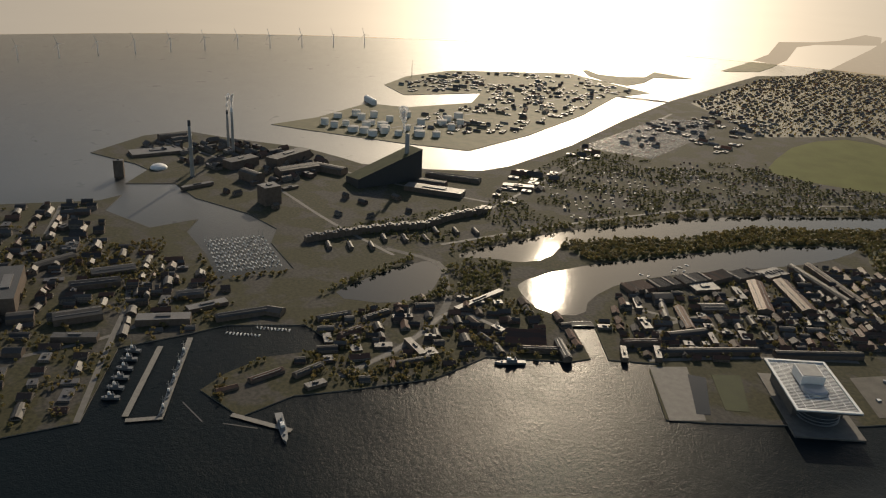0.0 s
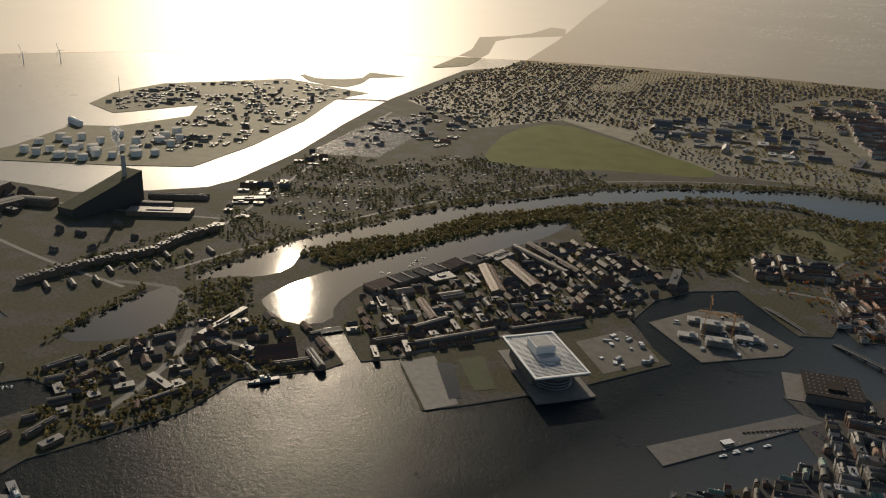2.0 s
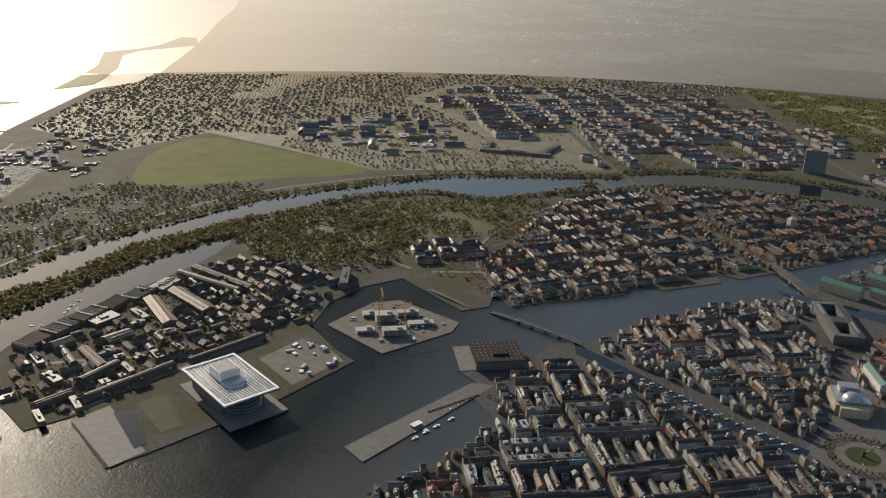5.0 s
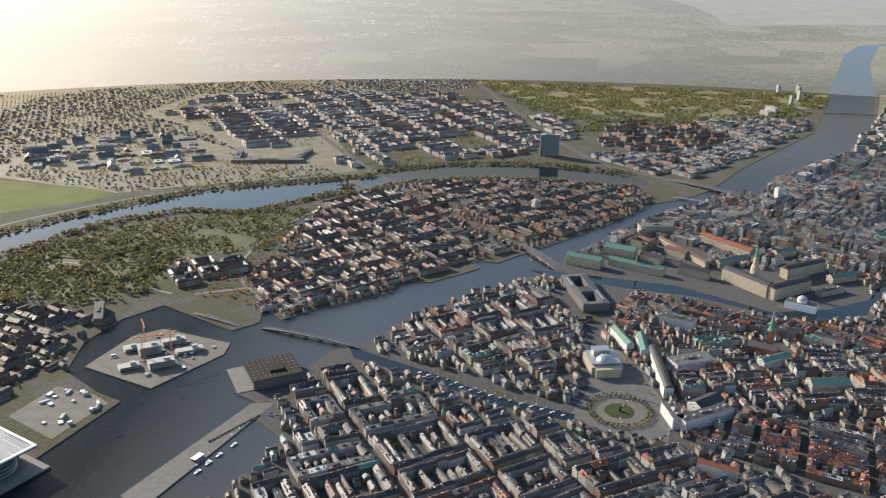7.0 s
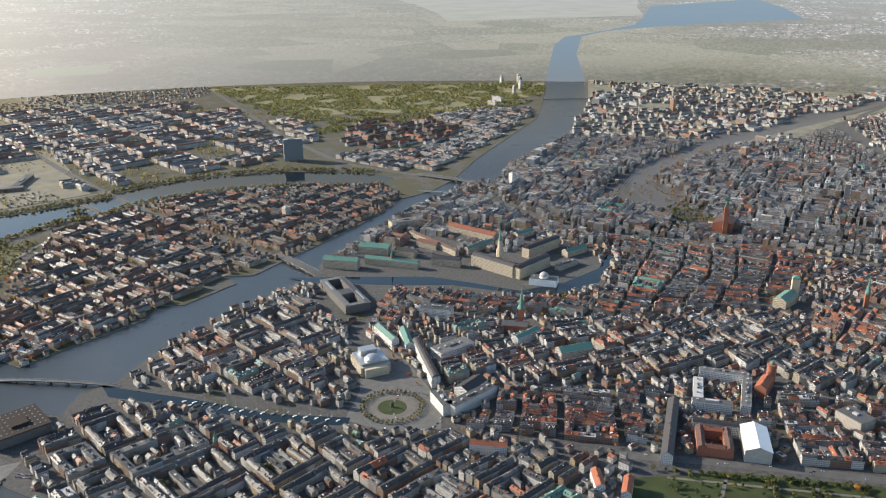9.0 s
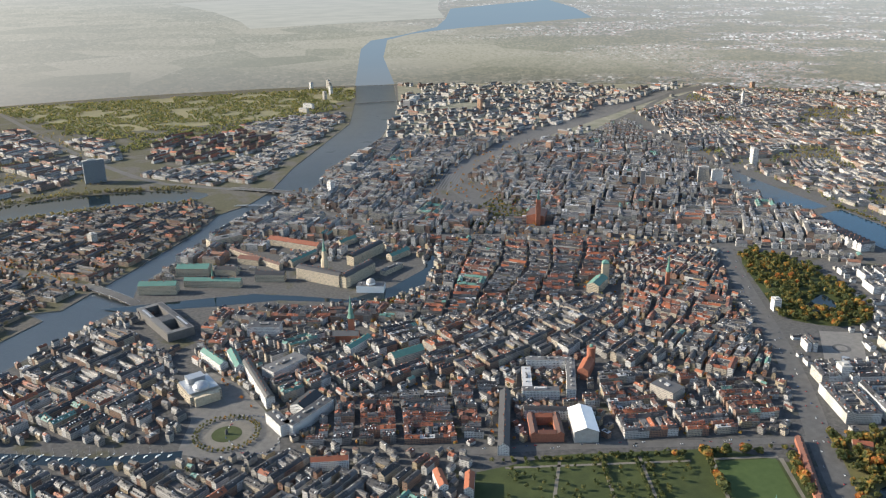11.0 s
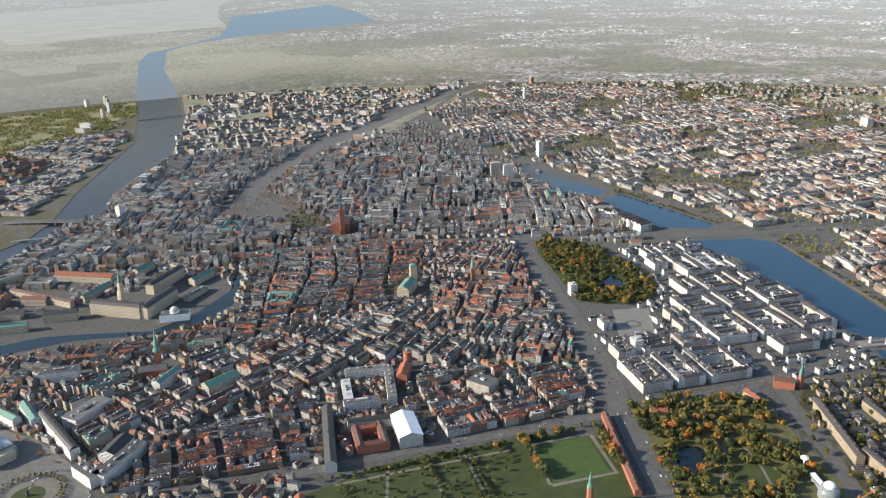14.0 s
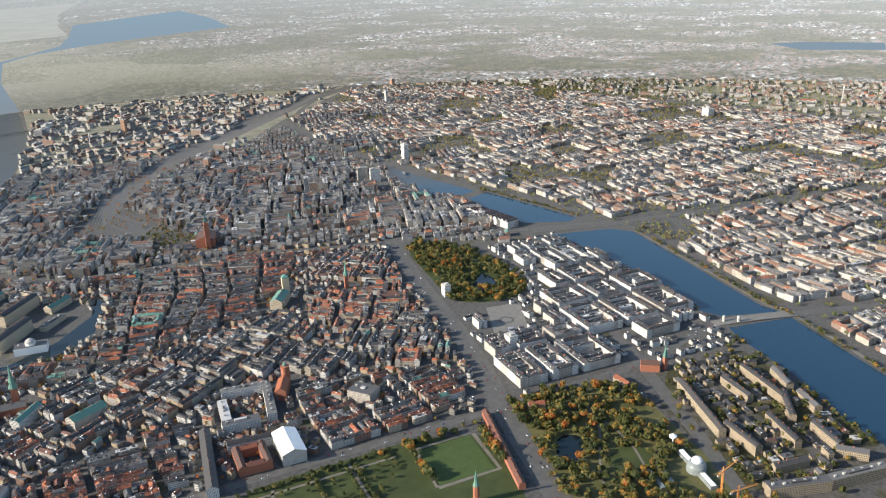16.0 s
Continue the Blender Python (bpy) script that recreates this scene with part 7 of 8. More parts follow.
def steam(x, y, z, size, lean, label):
    """A short rising plume of steam, as it stands."""
    rnd = random.Random(int(x))
    bm = bmesh.new()
    for k in range(16):
        f = k / 15
        r = size * (0.25 + 0.5 * f) * rnd.uniform(0.75, 1.2)
        mtx = Matrix.Translation((x + lean[0] * f * size * 4 + rnd.uniform(-r, r) * 0.5, y + lean[1] * f * size * 4 + rnd.uniform(-r, r) * 0.5, z + f * size * 5))
        made = bmesh.ops.create_icosphere(bm, subdivisions=2, radius=r, matrix=mtx)
        for v in made["verts"]:
            v.co += noise.noise_vector(v.co * (0.9 / r)) * r * 0.5
    me = bpy.data.meshes.new("steam")
    bm.to_mesh(me)
    bm.free()
    me.materials.append(STEAM)
    me.polygons.foreach_set("use_smooth", np.ones(len(me.polygons), dtype=bool))
    tagged(new("steam_plume", me), label, "steam", kind="stuff")


def steam_material():
    m = Mat("steam", 1.0, 0.0)
    m.colour((0.85, 0.85, 0.85))
    clear = m.node("ShaderNodeBsdfTransparent")
    glow = m.node("ShaderNodeBsdfTranslucent", Color=(0.9, 0.9, 0.9, 1))
    a = m.node("ShaderNodeMixShader", Fac=0.55)
    m.t.links.new(m.b.outputs[0], a.inputs[1])
    m.t.links.new(glow.outputs[0], a.inputs[2])
    b = m.node("ShaderNodeMixShader")
    m.put(b.inputs[0], m.ramp(m.noise(0.12, 3.0), [(0.35, (0.15, 0.15, 0.15)), (0.6, (0.9, 0.9, 0.9))]))
    m.t.links.new(clear.outputs[0], b.inputs[1])
    m.t.links.new(a.outputs[0], b.inputs[2])
    m.t.links.new(b.outputs[0], m.t.nodes["Material Output"].inputs[0])
    return m.m


STEAM = steam_material()
steam(2560, -186, 126, 12, (0.1, 0.16), "white steam over the refuse works chimney")
steam(2990, 184, 113, 8, (0.1, -0.2), "white steam over the power station chimney")
steam(2949, 180, 129, 7, (0.1, -0.2), "white steam over the power station chimney")

rnd = random.Random(8)
tanks = [(3195, -182), (3149, -199), (3161, -243), (3082, -239), (3051, -266), (3009, -278), (3026, -325), (2986, -357), (3048, -415), (3002, -435), (3277, -257), (3224, -324), (3175, -408), (3222, -493), (3108, -494), (3120, -300), (3100, -350), (3150, -330), (3060, -340), (3250, -380), (3290, -330), (3080, -560), (3120, -600), (3060, -620), (3010, -560), (3150, -660), (2960, -420), (2940, -470)]
for x, y in tanks:
    r = rnd.uniform(12, 18)
    h = rnd.uniform(14, 20)
    top = holder("storage_tank", x, y, 0, "round white oil storage tank", "tank", "storage tanks")
    s = Soup(); s.tube(0, 0, 0, [(r, 0), (r, h)], 24); s.thing("shell", [WHITE], top, smooth=False)
    s = Soup(); s.tube(0, 0, h, [(r * 1.02, 0), (r * 1.02, 0.6), (r * 0.6, 1.6), (0.5, 2.2)], 24); s.thing("lid", [CONCRETE], top)
top = holder("silo_hall", 3470, -455, 0, "pale dome-roofed hall at the island tip", "hall")
for k in range(5):
    s = Soup(); s.tube(-36 + k * 18, 0, 0, [(10, 0), (10, 16), (7, 20), (1, 22)], 16); s.thing("silo", [WHITE], top)
s = Soup(); s.tube(2839, 405, 0, [(22, 0), (22, 4), (17, 9), (8, 12), (0.5, 13)], 28); s.thing("dome", [WHITE], None, "low white dome beside the power station", "dome")


def turbine_kind():
    s = Soup(); s.tube(0, 0, 0, [(2.2, 0), (1.3, 64)], 12)
    t = s.thing("wind_turbine", [WHITE], None, "slender white offshore wind turbine", "wind turbine", "wind turbines", smooth=True)
    s = Soup(); s.box(0, 0, 63.5, 8, 3, 3); s.thing("nacelle", [WHITE], t)
    for k in range(3):
        a = radians(20 + 120 * k)
        b = Soup(); b.beam((4.5, 0, 65), (4.5, math.sin(a) * 36, 65 + math.cos(a) * 36), 1.3); b.thing("blade", [WHITE], t)
    return t


first = turbine_kind()
row = [(4830 - abs(k - 3) ** 1.6 * 8, -950 + k * 165) for k in range(13)]
for k, (x, y) in enumerate(row):
    m = pose(x, y, -1.6, 0, 0, 25)
    if k:
        copy_thing(first, m)
    else:
        first.matrix_basis = m
s = Soup(); s.tube(3940, -840, 0, [(1.5, 0), (0.6, 70)], 8); s.thing("mast", [STEEL], None, "thin radio mast on the island tip", "mast")

# rows of new cars by the channel
CARPAINT = roof_material("car_paint", [(0.0, (0.6, 0.6, 0.6)), (0.3, (0.12, 0.12, 0.13)), (0.5, (0.75, 0.75, 0.75)), (0.7, (0.3, 0.31, 0.33)), (0.9, (0.35, 0.08, 0.06))], 0.3)
yard = [(2684, -850), (2950, -1400), (2852, -1560), (2690, -1383), (2500, -990)]
slab("car_yard", yard, 0.05, 0.0, ASPHALT, "asphalt yard for new cars", "yard")
s = Soup()
for i in range(60):
    for j in range(74):
        x, y = 2480 + i * 8.0, -1580 + j * 10.0
        if inside(yard, x, y) and i % 9 and j % 16 and rnd.random() < 0.9:
            s.box(x, y, 0.05, 4.4, 1.8, 0.9, 0, 64)
            s.box(x, y, 0.95, 2.4, 1.6, 0.55, 0, 64, 0.8)
s.thing("parked_cars", [CARPAINT], None, "rows of new parked cars glinting in the sun", "cars", kind="stuff")

# ---- landmarks of the old town ----
HOSPITAL = [
    (-624, 259, 163, 13, 46, 16, 2), (-572, 347, 78, 13, 58, 17, 2), (-718, 286, 75, 12, 57, 15, 2), (-764, 316, 118, 12, 54, 15, 2), (-632, 391, 85, 12, 49, 15, 2),
    (-712, 374, 82, 12, 28, 14, 2), (-698, 299, 23, 12, 148, 6, 3), (-798, 338, 62, 14, 43, 14, 2), (-748, 398, 57, 14, 47, 12, 2), (-542, 429, 60, 12, 145, 14, 2),
    (-655, 451, 67, 12, 51, 14, 2), (-629, 494, 46, 14, 106, 13, 2), (-494, 455, 95, 16, 137, 18, 3), (-569, 515, 98, 16, 145, 18, 3), (-633, 112, 37, 12, 68, 10, 1),
    (-608, 143, 49, 8, 101, 6, 3), (-475, 30, 29, 14, 135, 12, 1),
]


def built(name, row, label, group, walls=None, cat="building"):
    x, y, L, w, turn, h, kind = row
    a, r = Soup(), Soup()
    house(a, r, (-L / 2, -w / 2), (L / 2, -w / 2), (0, 1), w, h, kind, min(7.0, w * 0.32))
    ob = a.thing(name, [walls or PALE_FACADE], None, label, cat, group)
    ob.matrix_basis = pose(x, y, 0, 0, 0, turn)
    cover = r.thing("roof", HOUSE_MATS, ob)
    for k in range(int(L / 16)):
        c = Soup()
        c.box(-L / 2 + 8 + k * 16, random.uniform(-0.1, 0.1) * w, h + (0 if kind == 3 else min(7.0, w * 0.32) - 1.0), 1.4 if kind != 3 else 4.0, 1.6 if kind != 3 else 3.0, 2.6, 0)
        c.thing("chimney" if kind != 3 else "plant_room", [BRICK if kind != 3 else CONCRETE], cover)
    return ob


random.seed(5)
for row in CASTLE_ISLAND:
    built("palace_wing", row, "long government building on the palace island, copper or tile roof", "palace island buildings", SANDSTONE_FRONT)
for row in CENTRE:
    built("office_building", row, "large city-centre building with flat or copper roof", "centre buildings", PALE_FACADE)
for x, y, L, w, turn, h, kind in HOSPITAL:
    u = (math.cos(radians(turn)), math.sin(radians(turn)))
    occupy((x - u[0] * L / 2 + u[1] * w / 2, y - u[1] * L / 2 - u[0] * w / 2), (x + u[0] * L / 2 + u[1] * w / 2, y + u[1] * L / 2 - u[0] * w / 2), (-u[1], u[0]), w)
infill("hospital_annexes", [(-610, 215), (-740, 165), (-860, 225), (-690, 500), (-540, 500), (-470, 420)], 50, (24, 22), dict(height=(5, 14), roofs=(0.1, 0.6, 0.3, 0.0), bits=2.0, large=1.2, mats=[YELLOWBRICK] + HOUSE_MATS[1:]), "lower annexes and link buildings of the hospital", 37)
random.seed(5)
for row in HOSPITAL:
    built("hospital_wing", row, "yellow-brick hospital wing with slate roof", "hospital wings", YELLOWBRICK)


def tower(name, x, y, parts, label, cat="church tower"):
    """parts: name, material, base z, list of (half-size, height), square."""
    top = holder(name, x, y, 0, label, cat, "towers")
    for pn, mat, z, prof, n in parts:
        s = Soup()
        s.tube(0, 0, z, prof, n)
        s.thing(pn, [mat], top)
    top.rotation_euler = (0, 0, radians(14))
    return top


# palace with its crowned tower
built("palace", (-5, -1042, 124, 26, 123, 27, 2), "long sandstone palace front", "palace", SANDSTONE_FRONT)
tower("palace_tower", -20, -1050, [("shaft", SANDSTONE, 0, [(9, 0), (9, 46), (7, 52)], 8), ("belfry", SANDSTONE, 52, [(6, 0), (6, 14), (4, 18)], 8), ("spire", COPPER, 70, [(5, 0), (3, 10), (3.6, 12), (1.2, 20), (0.2, 36)], 8)], "tall palace tower with copper crown and spire")
built("palace_chapel", (-84, -930, 62, 30, 148, 16, 3), "white chapel beside the palace", "palace", WHITE)
tower("chapel_dome", -84, -930, [("drum", WHITE, 16, [(10, 0), (10, 5)], 20), ("dome", CONCRETE, 21, [(10.5, 0), (9, 4), (5, 7), (0.6, 8.5)], 20)], "low pale dome over the chapel", "dome")
tower("exchange_spire", 222, -1138, [("lantern", BRICK, 16, [(4, 0), (3.5, 10)], 8), ("spire", COPPER, 26, [(3.5, 0), (2.2, 8), (1.2, 18), (0.2, 30)], 8)], "twisted copper spire on the long low roof")
tower("church", 43, -735, [("shaft", BRICK, 0, [(8, 0), (8, 38)], 4), ("spire", COPPER, 38, [(8, 0), (5, 8), (5.4, 12), (3, 22), (0.3, 46)], 8)], "brick church tower with green copper spire")
built("church_nave", (62, -718, 52, 22, -28, 14, 2), "dark church nave beside the tower", "churches", BRICK)
tower("cathedral_tower", -572, -706, [("shaft", SANDSTONE, 0, [(11, 0), (11, 46)], 4), ("cap", COPPER, 46, [(11.6, 0), (10, 3), (0.5, 8)], 4)], "square cathedral tower with flat copper cap")
built("cathedral_nave", (-530, -680, 62, 28, 32, 20, 4), "long copper-roofed cathedral nave", "churches", SANDSTONE_FRONT)
tower("church", -684, -622, [("shaft", BRICK, 0, [(6, 0), (6, 32)], 4), ("spire", COPPER, 32, [(6, 0), (3, 14), (2.2, 24), (0.2, 42)], 8)], "slim brick tower with tall copper spire")
tower("round_tower", -292, -396, [("shaft", BRICK, 0, [(8, 0), (8, 33), (8.6, 34), (8.6, 36)], 24), ("observatory", COPPER, 36, [(3.5, 0), (3.5, 4), (0.5, 6)], 12)], "round brick observatory tower", "tower")
built("church_nave", (-262, -372, 50, 20, 40, 18, 1), "red-roofed church joined to the round tower", "churches", BRICK)
tower("town_hall_tower", -678, -1133, [("shaft", BRICK, 0, [(9, 0), (9, 66), (9.6, 68), (7.5, 76)], 4), ("spire", COPPER, 76, [(7, 0), (3, 12), (0.3, 30)], 4)], "tall brick town hall tower", "tower")
built("town_hall", (-700, -1170, 70, 50, 48, 24, 1), "large red-brick town hall building", "town hall", BRICK)
tower("church", -728, 150, [("shaft", BRICK, 0, [(5, 0), (5, 26)], 4), ("spire", COPPER, 26, [(5.4, 0), (3, 10), (0.2, 26)], 4)], "brick church tower with pale copper spire")
built("church_nave", (-712, 128, 34, 18, 118, 14, 1), "red brick church with tiled roof", "churches", BRICK)
tower("church", -2903, -1927, [("shaft", BRICK, 0, [(4, 0), (4, 26)], 4), ("spire", COPPER, 26, [(4, 0), (0.2, 24)], 4)], "distant brick church with spire")
tower("church", -1780, 900, [("shaft", BRICK, 0, [(4.5, 0), (4.5, 28)], 4), ("spire", COPPER, 28, [(4.5, 0), (0.2, 26)], 4)], "distant church tower with green spire")
tower("castle", -211, 94, [("shaft", BRICK, 0, [(5, 0), (5, 28)], 8), ("spire", COPPER, 28, [(5, 0), (3, 6), (2, 14), (0.2, 26)], 8)], "red castle tower with copper spire in the garden", "castle tower")
tower("spire", 640, -430, [("shaft", BRICK, 0, [(4, 0), (4, 22)], 4), ("spire", COPPER, 22, [(4, 0), (2, 8), (0.2, 20)], 8)], "small copper spire among the houses")

# bank, theatre, white tent hall, red courtyard house, barracks
top = holder("bank_building", 362, -972, 0, "dark block-long bank with two sunken courts", "bank")
top.rotation_euler = (0, 0, radians(101))
for name, mat, box in (("wing", DARKSTONE, (0, -21, 0, 168, 14, 18)), ("wing", DARKSTONE, (0, 21, 0, 168, 14, 18)), ("wing", DARKSTONE, (-78, 0, 0, 12, 28, 18)), ("wing", DARKSTONE, (78, 0, 0, 12, 28, 18)), ("wing", DARKSTONE, (6, 0, 0, 30, 28, 18)),
                       ("roof", FELT, (0, -21, 18, 160, 9, 0.6)), ("roof", FELT, (0, 21, 18, 160, 9, 0.6)), ("roof", FELT, (6, 0, 18, 28, 26, 0.6)), ("skylight", STEEL, (-40, -21, 18.6, 50, 4, 0.8)), ("skylight", STEEL, (40, 21, 18.6, 50, 4, 0.8))):
    s = Soup(); s.box(*box); s.thing(name, [mat], top)
top = holder("theatre", 366, -642, 0, "domed old theatre on the square", "theatre")
top.rotation_euler = (0, 0, radians(8))
for name, mat, box in (("body", SANDSTONE_FRONT, (0, 0, 0, 56, 62, 17)), ("front", SANDSTONE, (0, 34, 0, 44, 10, 16)), ("roof", STEEL, (0, -2, 19, 52, 54, 2)), ("stage_tower", STEEL, (0, -18, 21, 30, 20, 9))):
    s = Soup(); s.box(*box); s.thing(name, [mat], top)
s = Soup(); s.tube(0, 12, 21, [(15, 0), (14.5, 3), (11, 7), (5, 9.5), (0.5, 10)], 28); s.thing("dome", [STEEL], top, "pale blue-grey metal dome")

top = holder("tent_hall", -142, -222, 0, "big white weather tent over a building", "tent")
top.rotation_euler = (0, 0, radians(62))
s = Soup()
s.faces([(-36, -19, 0), (36, -19, 0), (36, 19, 0), (-36, 19, 0), (-36, -19, 20), (36, -19, 20), (36, 19, 20), (-36, 19, 20), (-36, 0, 27), (36, 0, 27)], [(0, 1, 5, 4), (1, 2, 6, 9, 5), (2, 3, 7, 6), (3, 0, 4, 8, 7)])
s.thing("body", [CONCRETE], top)
for side in (-1, 1):
    s = Soup(); s.faces([(-37, side * 20, 19.8), (37, side * 20, 19.8), (37, 0, 27.2), (-37, 0, 27.2)], [(0, 1, 2, 3) if side < 0 else (3, 2, 1, 0)]); s.thing("canopy", [WHITE], top, "taut white roof sheet")
for k, (dx, dy, L, t) in enumerate(((0, -20, 62, 0), (0, 20, 62, 0), (-25, 0, 28, 90), (25, 0, 28, 90))):
    a = radians(62)
    built("court_house", (-88 + dx * math.cos(a) - dy * math.sin(a), -248 + dx * math.sin(a) + dy * math.cos(a), L, 12, 62 + t, 15, 1), "red-tiled wing round a courtyard", "court house", BRICK)
built("barrack_wing", (-342, 50, 214, 11, 50, 9, 1), "very long low barrack wing with bright red roof", "barrack", BRICK)
slab("parade_ground", LAWN, 0.12, 0.0, PARADE, "smooth green parade lawn", "lawn")
strip("garden_path", [(-352, -14), (-298, 76), (-206, 30)], 7, 0.1, GRAVEL, "gravel path beside the lawn", "path")
strip("garden_path", [(-352, -20), (-262, -62), (-206, 28)], 7, 0.12, GRAVEL, "gravel path beside the lawn", "path")
for line in ([(20, -195), (-230, -75)], [(-120, -150), (-30, 30)], [(-172, -122), (-82, 52)], [(-60, -170), (100, 20)]):
    strip("garden_path", line, 5, 0.09, GRAVEL, "pale gravel garden path", "path")
for line in ([(-470, 30), (-520, 110), (-480, 200), (-430, 250)], [(-560, 60), (-500, 140), (-380, 200), (-330, 240)]):
    strip("garden_path", smooth_line(line, 2, False), 4, 0.09, GRAVEL, "curving gravel garden path", "path")
slab("lawn", smooth_line([(-440, 190), (-480, 215), (-455, 265), (-400, 250), (-390, 205)], 2), 0.08, 0.0, GRASS, "clear lawn among trees", "lawn")

# palm house of the botanical garden
top = holder("palm_house", -462, 318, 0, "white domed glass palm house with side wings", "greenhouse")
top.rotation_euler = (0, 0, radians(52))
s = Soup(); s.tube(0, 0, 0, [(15, 0), (15, 9), (13, 13), (9, 16)], 28); d = s.thing("dome", [PALEGLASS], top, smooth=True)
s = Soup(); s.tube(0, 0, 16, [(8, 0), (8, 3), (5.5, 6), (0.5, 8)], 24); s.thing("lantern", [WHITE], d)
for x in (-32, 32):
    s = Soup(); s.box(x, 0, 0, 36, 11, 6, 0, 0, 0.94); s.thing("wing", [PALEGLASS], top)
    s = Soup(); s.box(x, 0, 6, 33, 7, 2, 0, 0, 0.7); s.thing("ridge", [WHITE], top)
for k in range(2):
    s = Soup(); s.box(-420 + k * 16, 290 - k * 10, 0, 46, 7, 4, 0, 52); s.thing("greenhouse", [PALEGLASS], None, "long low glasshouse in the garden", "greenhouse", "greenhouses")
s = Soup(); s.tube(-505, 262, 0, [(1.2, 0), (1.2, 12), (6, 15), (6, 17), (1, 20)], 18); s.thing("water_tower", [WHITE], None, "white mushroom-shaped tower at the garden edge", "tower")

# round garden on the square
s = Soup(); s.tube(358, -492, 0.06, [(24, 0), (24, 0.35)], 48); s.thing("round_lawn", [GRASS], None, "round green lawn in the square", "lawn")
s = Soup(); s.tube(358, -492, 0.05, [(40, 0), (40, 0.15)], 48); s.thing("round_path", [GRAVEL], None, "gravel ring round the lawn", "path")
s = Soup(); s.box(358, -492, 0.4, 5, 4, 5, 0, 0, 0.8); s.box(358, -492, 5.4, 4, 1.4, 3.4, 0, 20, 0.7); s.thing("monument", [DARKMETAL], None, "dark bronze monument on a plinth", "monument")
wood("trees", [(358 + 46 * math.cos(k * 0.1745), -492 + 46 * math.sin(k * 0.1745)) for k in range(36)] + [(358 + 52 * math.cos(k * 0.15), -492 + 52 * math.sin(k * 0.15)) for k in range(42)], "double ring of clipped yellow lime trees", 61, 34, 0.9, (5, 7))

# sunken oval on the other square
s = Soup(); s.tube(-745, -212, 0.06, [(17, 0), (17, 0.2)], 32); s.tube(-745, -212, 0.3, [(11, 0), (11, 0.1)], 32, 1); s.thing("oval_court", [ASPHALT, PAVING], None, "dark oval court sunk in the square", "court")
for k in range(2):
    s = Soup(); s.box(-672 - k * 14, -140 - k * 18, 0, 62, 16, 6, 0, 40); s.box(-672 - k * 14, -140 - k * 18, 6, 60, 13, 1.2, 1, 40); s.thing("market_hall", [DARKMETAL, STEEL], None, "glass market hall on the square", "market hall", "market halls")


# towers and high slabs
def high(x, y, L, w, h, turn, mat, label):
    top = holder("high_rise", x, y, 0, label, "high-rise", "high-rises")
    top.rotation_euler = (0, 0, radians(turn))
    s = Soup(); s.box(0, 0, 0, L, w, h); s.thing("body", [mat], top)
    s = Soup(); s.box(0, 0, h, L + 0.6, w + 0.6, 1.0); s.thing("parapet", [CONCRETE], top)
    s = Soup(); s.box(L * 0.1, 0, h + 1, L * 0.35, w * 0.5, 3.5); s.thing("plant_room", [CONCRETE], top)


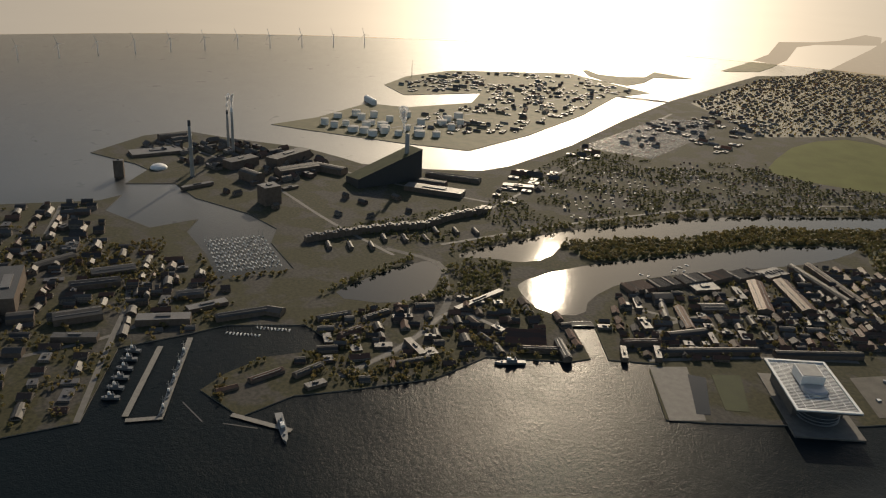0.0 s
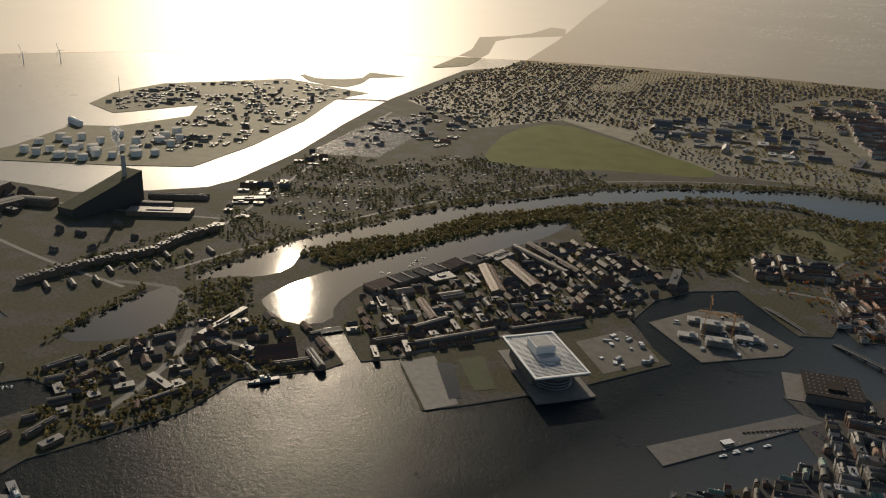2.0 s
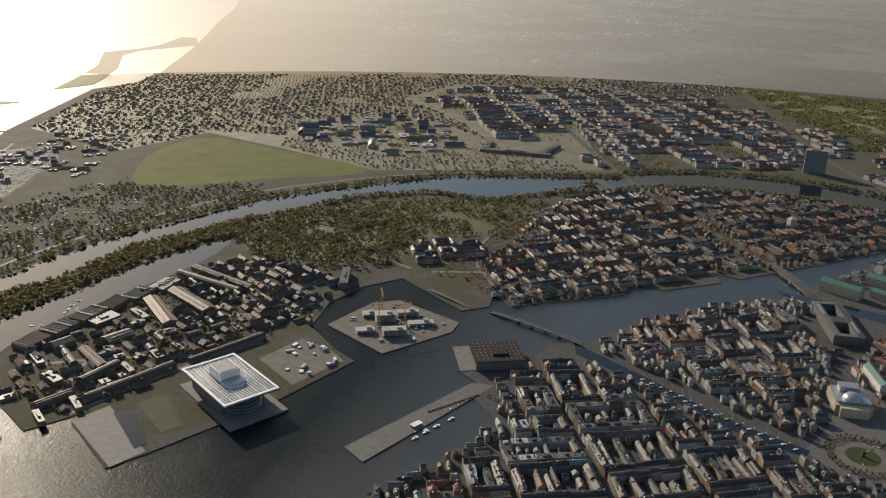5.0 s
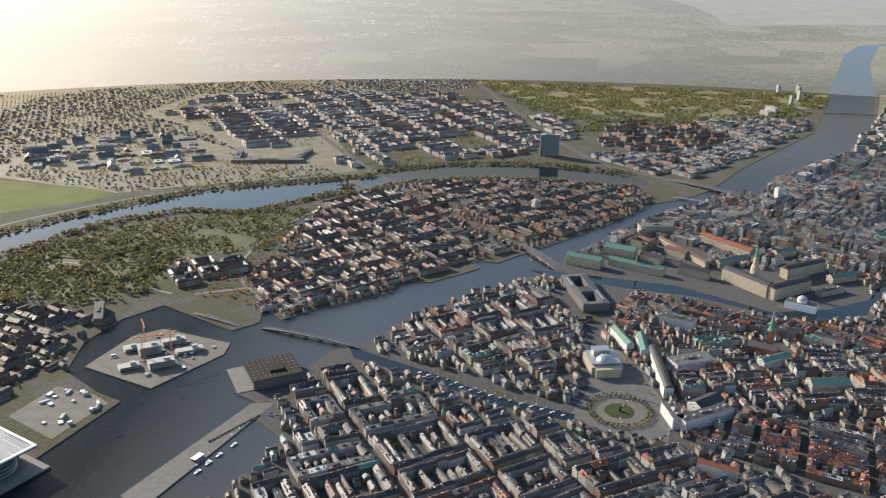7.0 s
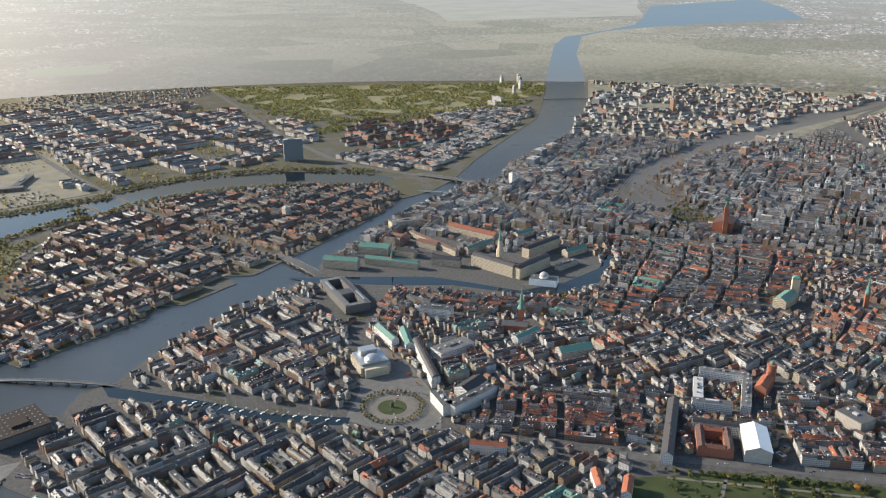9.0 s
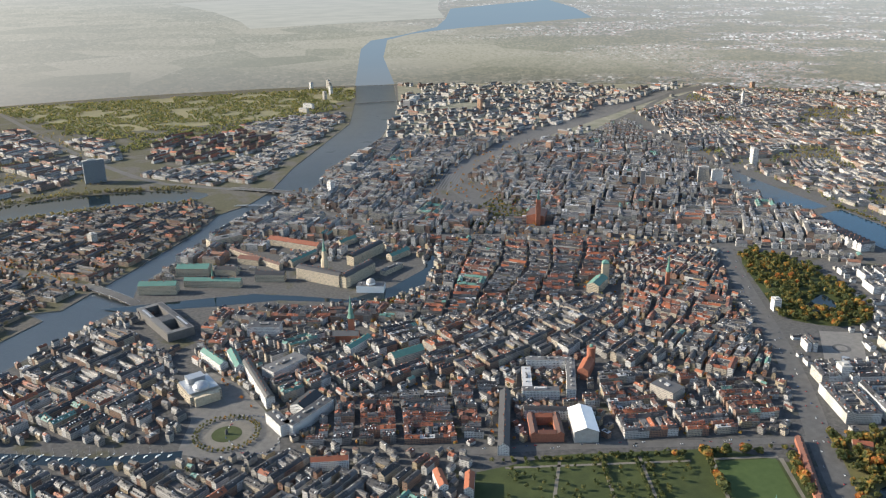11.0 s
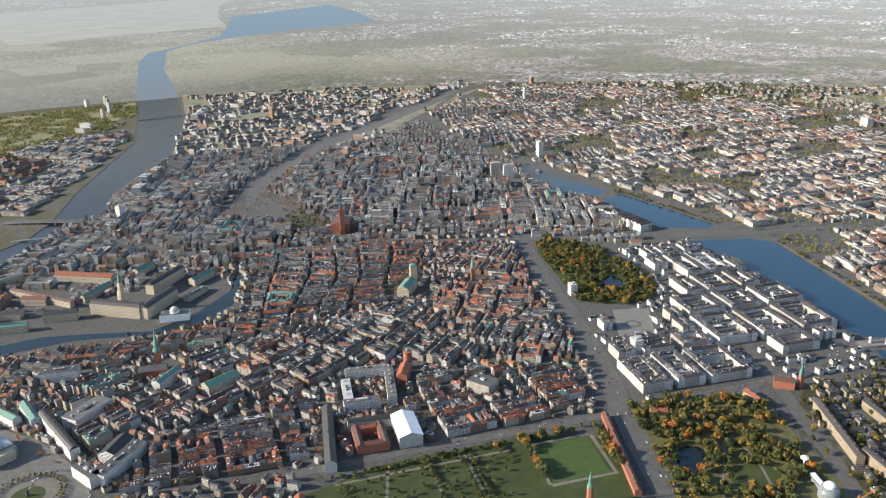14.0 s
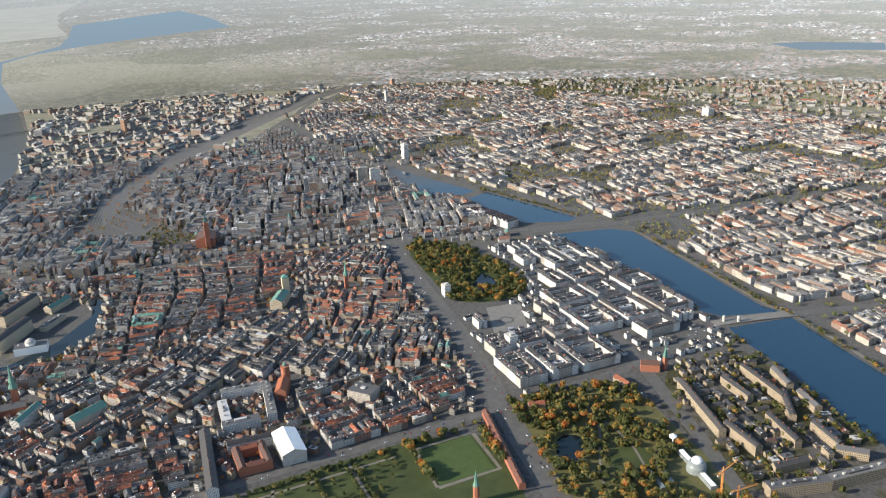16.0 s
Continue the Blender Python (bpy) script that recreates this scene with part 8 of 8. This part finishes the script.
for row in ((342, -2290, 68, 16, 78, 2, DARKFRONT, "tall blue-grey hotel slab"), (-1718, -1320, 36, 18, 58, 60, PALE_FACADE, "tall white office tower"), (-1400, -1240, 16, 34, 50, 55, PALE_FACADE, "white twin hotel slab"), (-1420, -1200, 16, 34, 46, 55, PALE_FACADE, "white twin hotel slab"),
            (-1175, -1275, 30, 14, 62, 50, DARKFRONT, "slender blue-green hotel tower"), (-295, -1730, 18, 18, 44, 20, PALE_FACADE, "pale slim tower by the river"), (-3247, -2530, 22, 22, 100, 20, BRICKFRONT, "tall brown brick tower"), (-3183, -2765, 20, 20, 75, 20, DARKFRONT, "dark high-rise far in the suburb"),
            (-3450, -2465, 18, 18, 60, 10, DARKFRONT, "grey high-rise far in the suburb"), (-3040, -2540, 30, 14, 34, 10, BRICKFRONT, "red brick high slab far off"), (-1440, -2740, 22, 18, 62, 30, BRICKFRONT, "tower with one sunlit side"), (-1475, -2725, 18, 18, 60, 30, DARKFRONT, "dark tower beside a sunlit one"), (-1227, -1860, 26, 20, 40, 30, BRICKFRONT, "brown brick office tower block"),
            (-3010, -660, 44, 30, 34, 60, PALE_FACADE, "white cube-like office block"), (-2580, -2180, 10, 10, 66, 0, PALE_FACADE, "slim white tower with red top"), (430, -1600, 18, 18, 30, 30, PALE_FACADE, "round white tower on the island"), (-1050, -3720, 16, 16, 50, 20, PALE_FACADE, "white rounded tower by the river"),
            (-1010, -3600, 16, 16, 46, 20, PALE_FACADE, "white rounded tower by the river"), (-930, -3480, 16, 16, 40, 20, PALE_FACADE, "white rounded tower by the river"), (-985, -3840, 18, 16, 40, 20, PALE_FACADE, "white rounded tower by the river"), (-1090, -3850, 18, 16, 44, 20, PALE_FACADE, "white rounded tower by the river"),
            (-760, -3250, 60, 16, 26, 120, PALE_FACADE, "white riverside housing slab"), (-700, -3150, 50, 16, 24, 120, PALE_FACADE, "white riverside housing slab"), (-1180, -2990, 30, 40, 40, 30, DARKFRONT, "dark ship-like block on the quay"), (-1230, -3060, 60, 24, 30, 30, PALE_FACADE, "white stepped housing on the quay"),
            (-1290, -3140, 60, 24, 30, 30, PALE_FACADE, "white stepped housing on the quay"), (-450, -1950, 50, 30, 34, 45, DARKFRONT, "dark glass office by the quay"), (-520, -2060, 46, 30, 36, 45, DARKFRONT, "dark glass office by the quay"), (-600, -2150, 50, 26, 30, 45, BRICKFRONT, "brown office by the quay"),
            (-780, -400, 20, 15, 26, 62, PALE_FACADE, "pale office by the park"), (-640, -130, 22, 18, 30, 62, PALE_FACADE, "white corner tower by the market")):
    high(*row)
for k in range(14):                       # saw-roofed long block by the lakes
    a = radians(75)
    built("lake_block", (-1290 - math.cos(a) * (k * 16 - 100), -640 - math.sin(a) * (k * 16 - 100), 40, 14.5, 165, 20, 2), "row-roofed block beside the lake", "lake blocks")
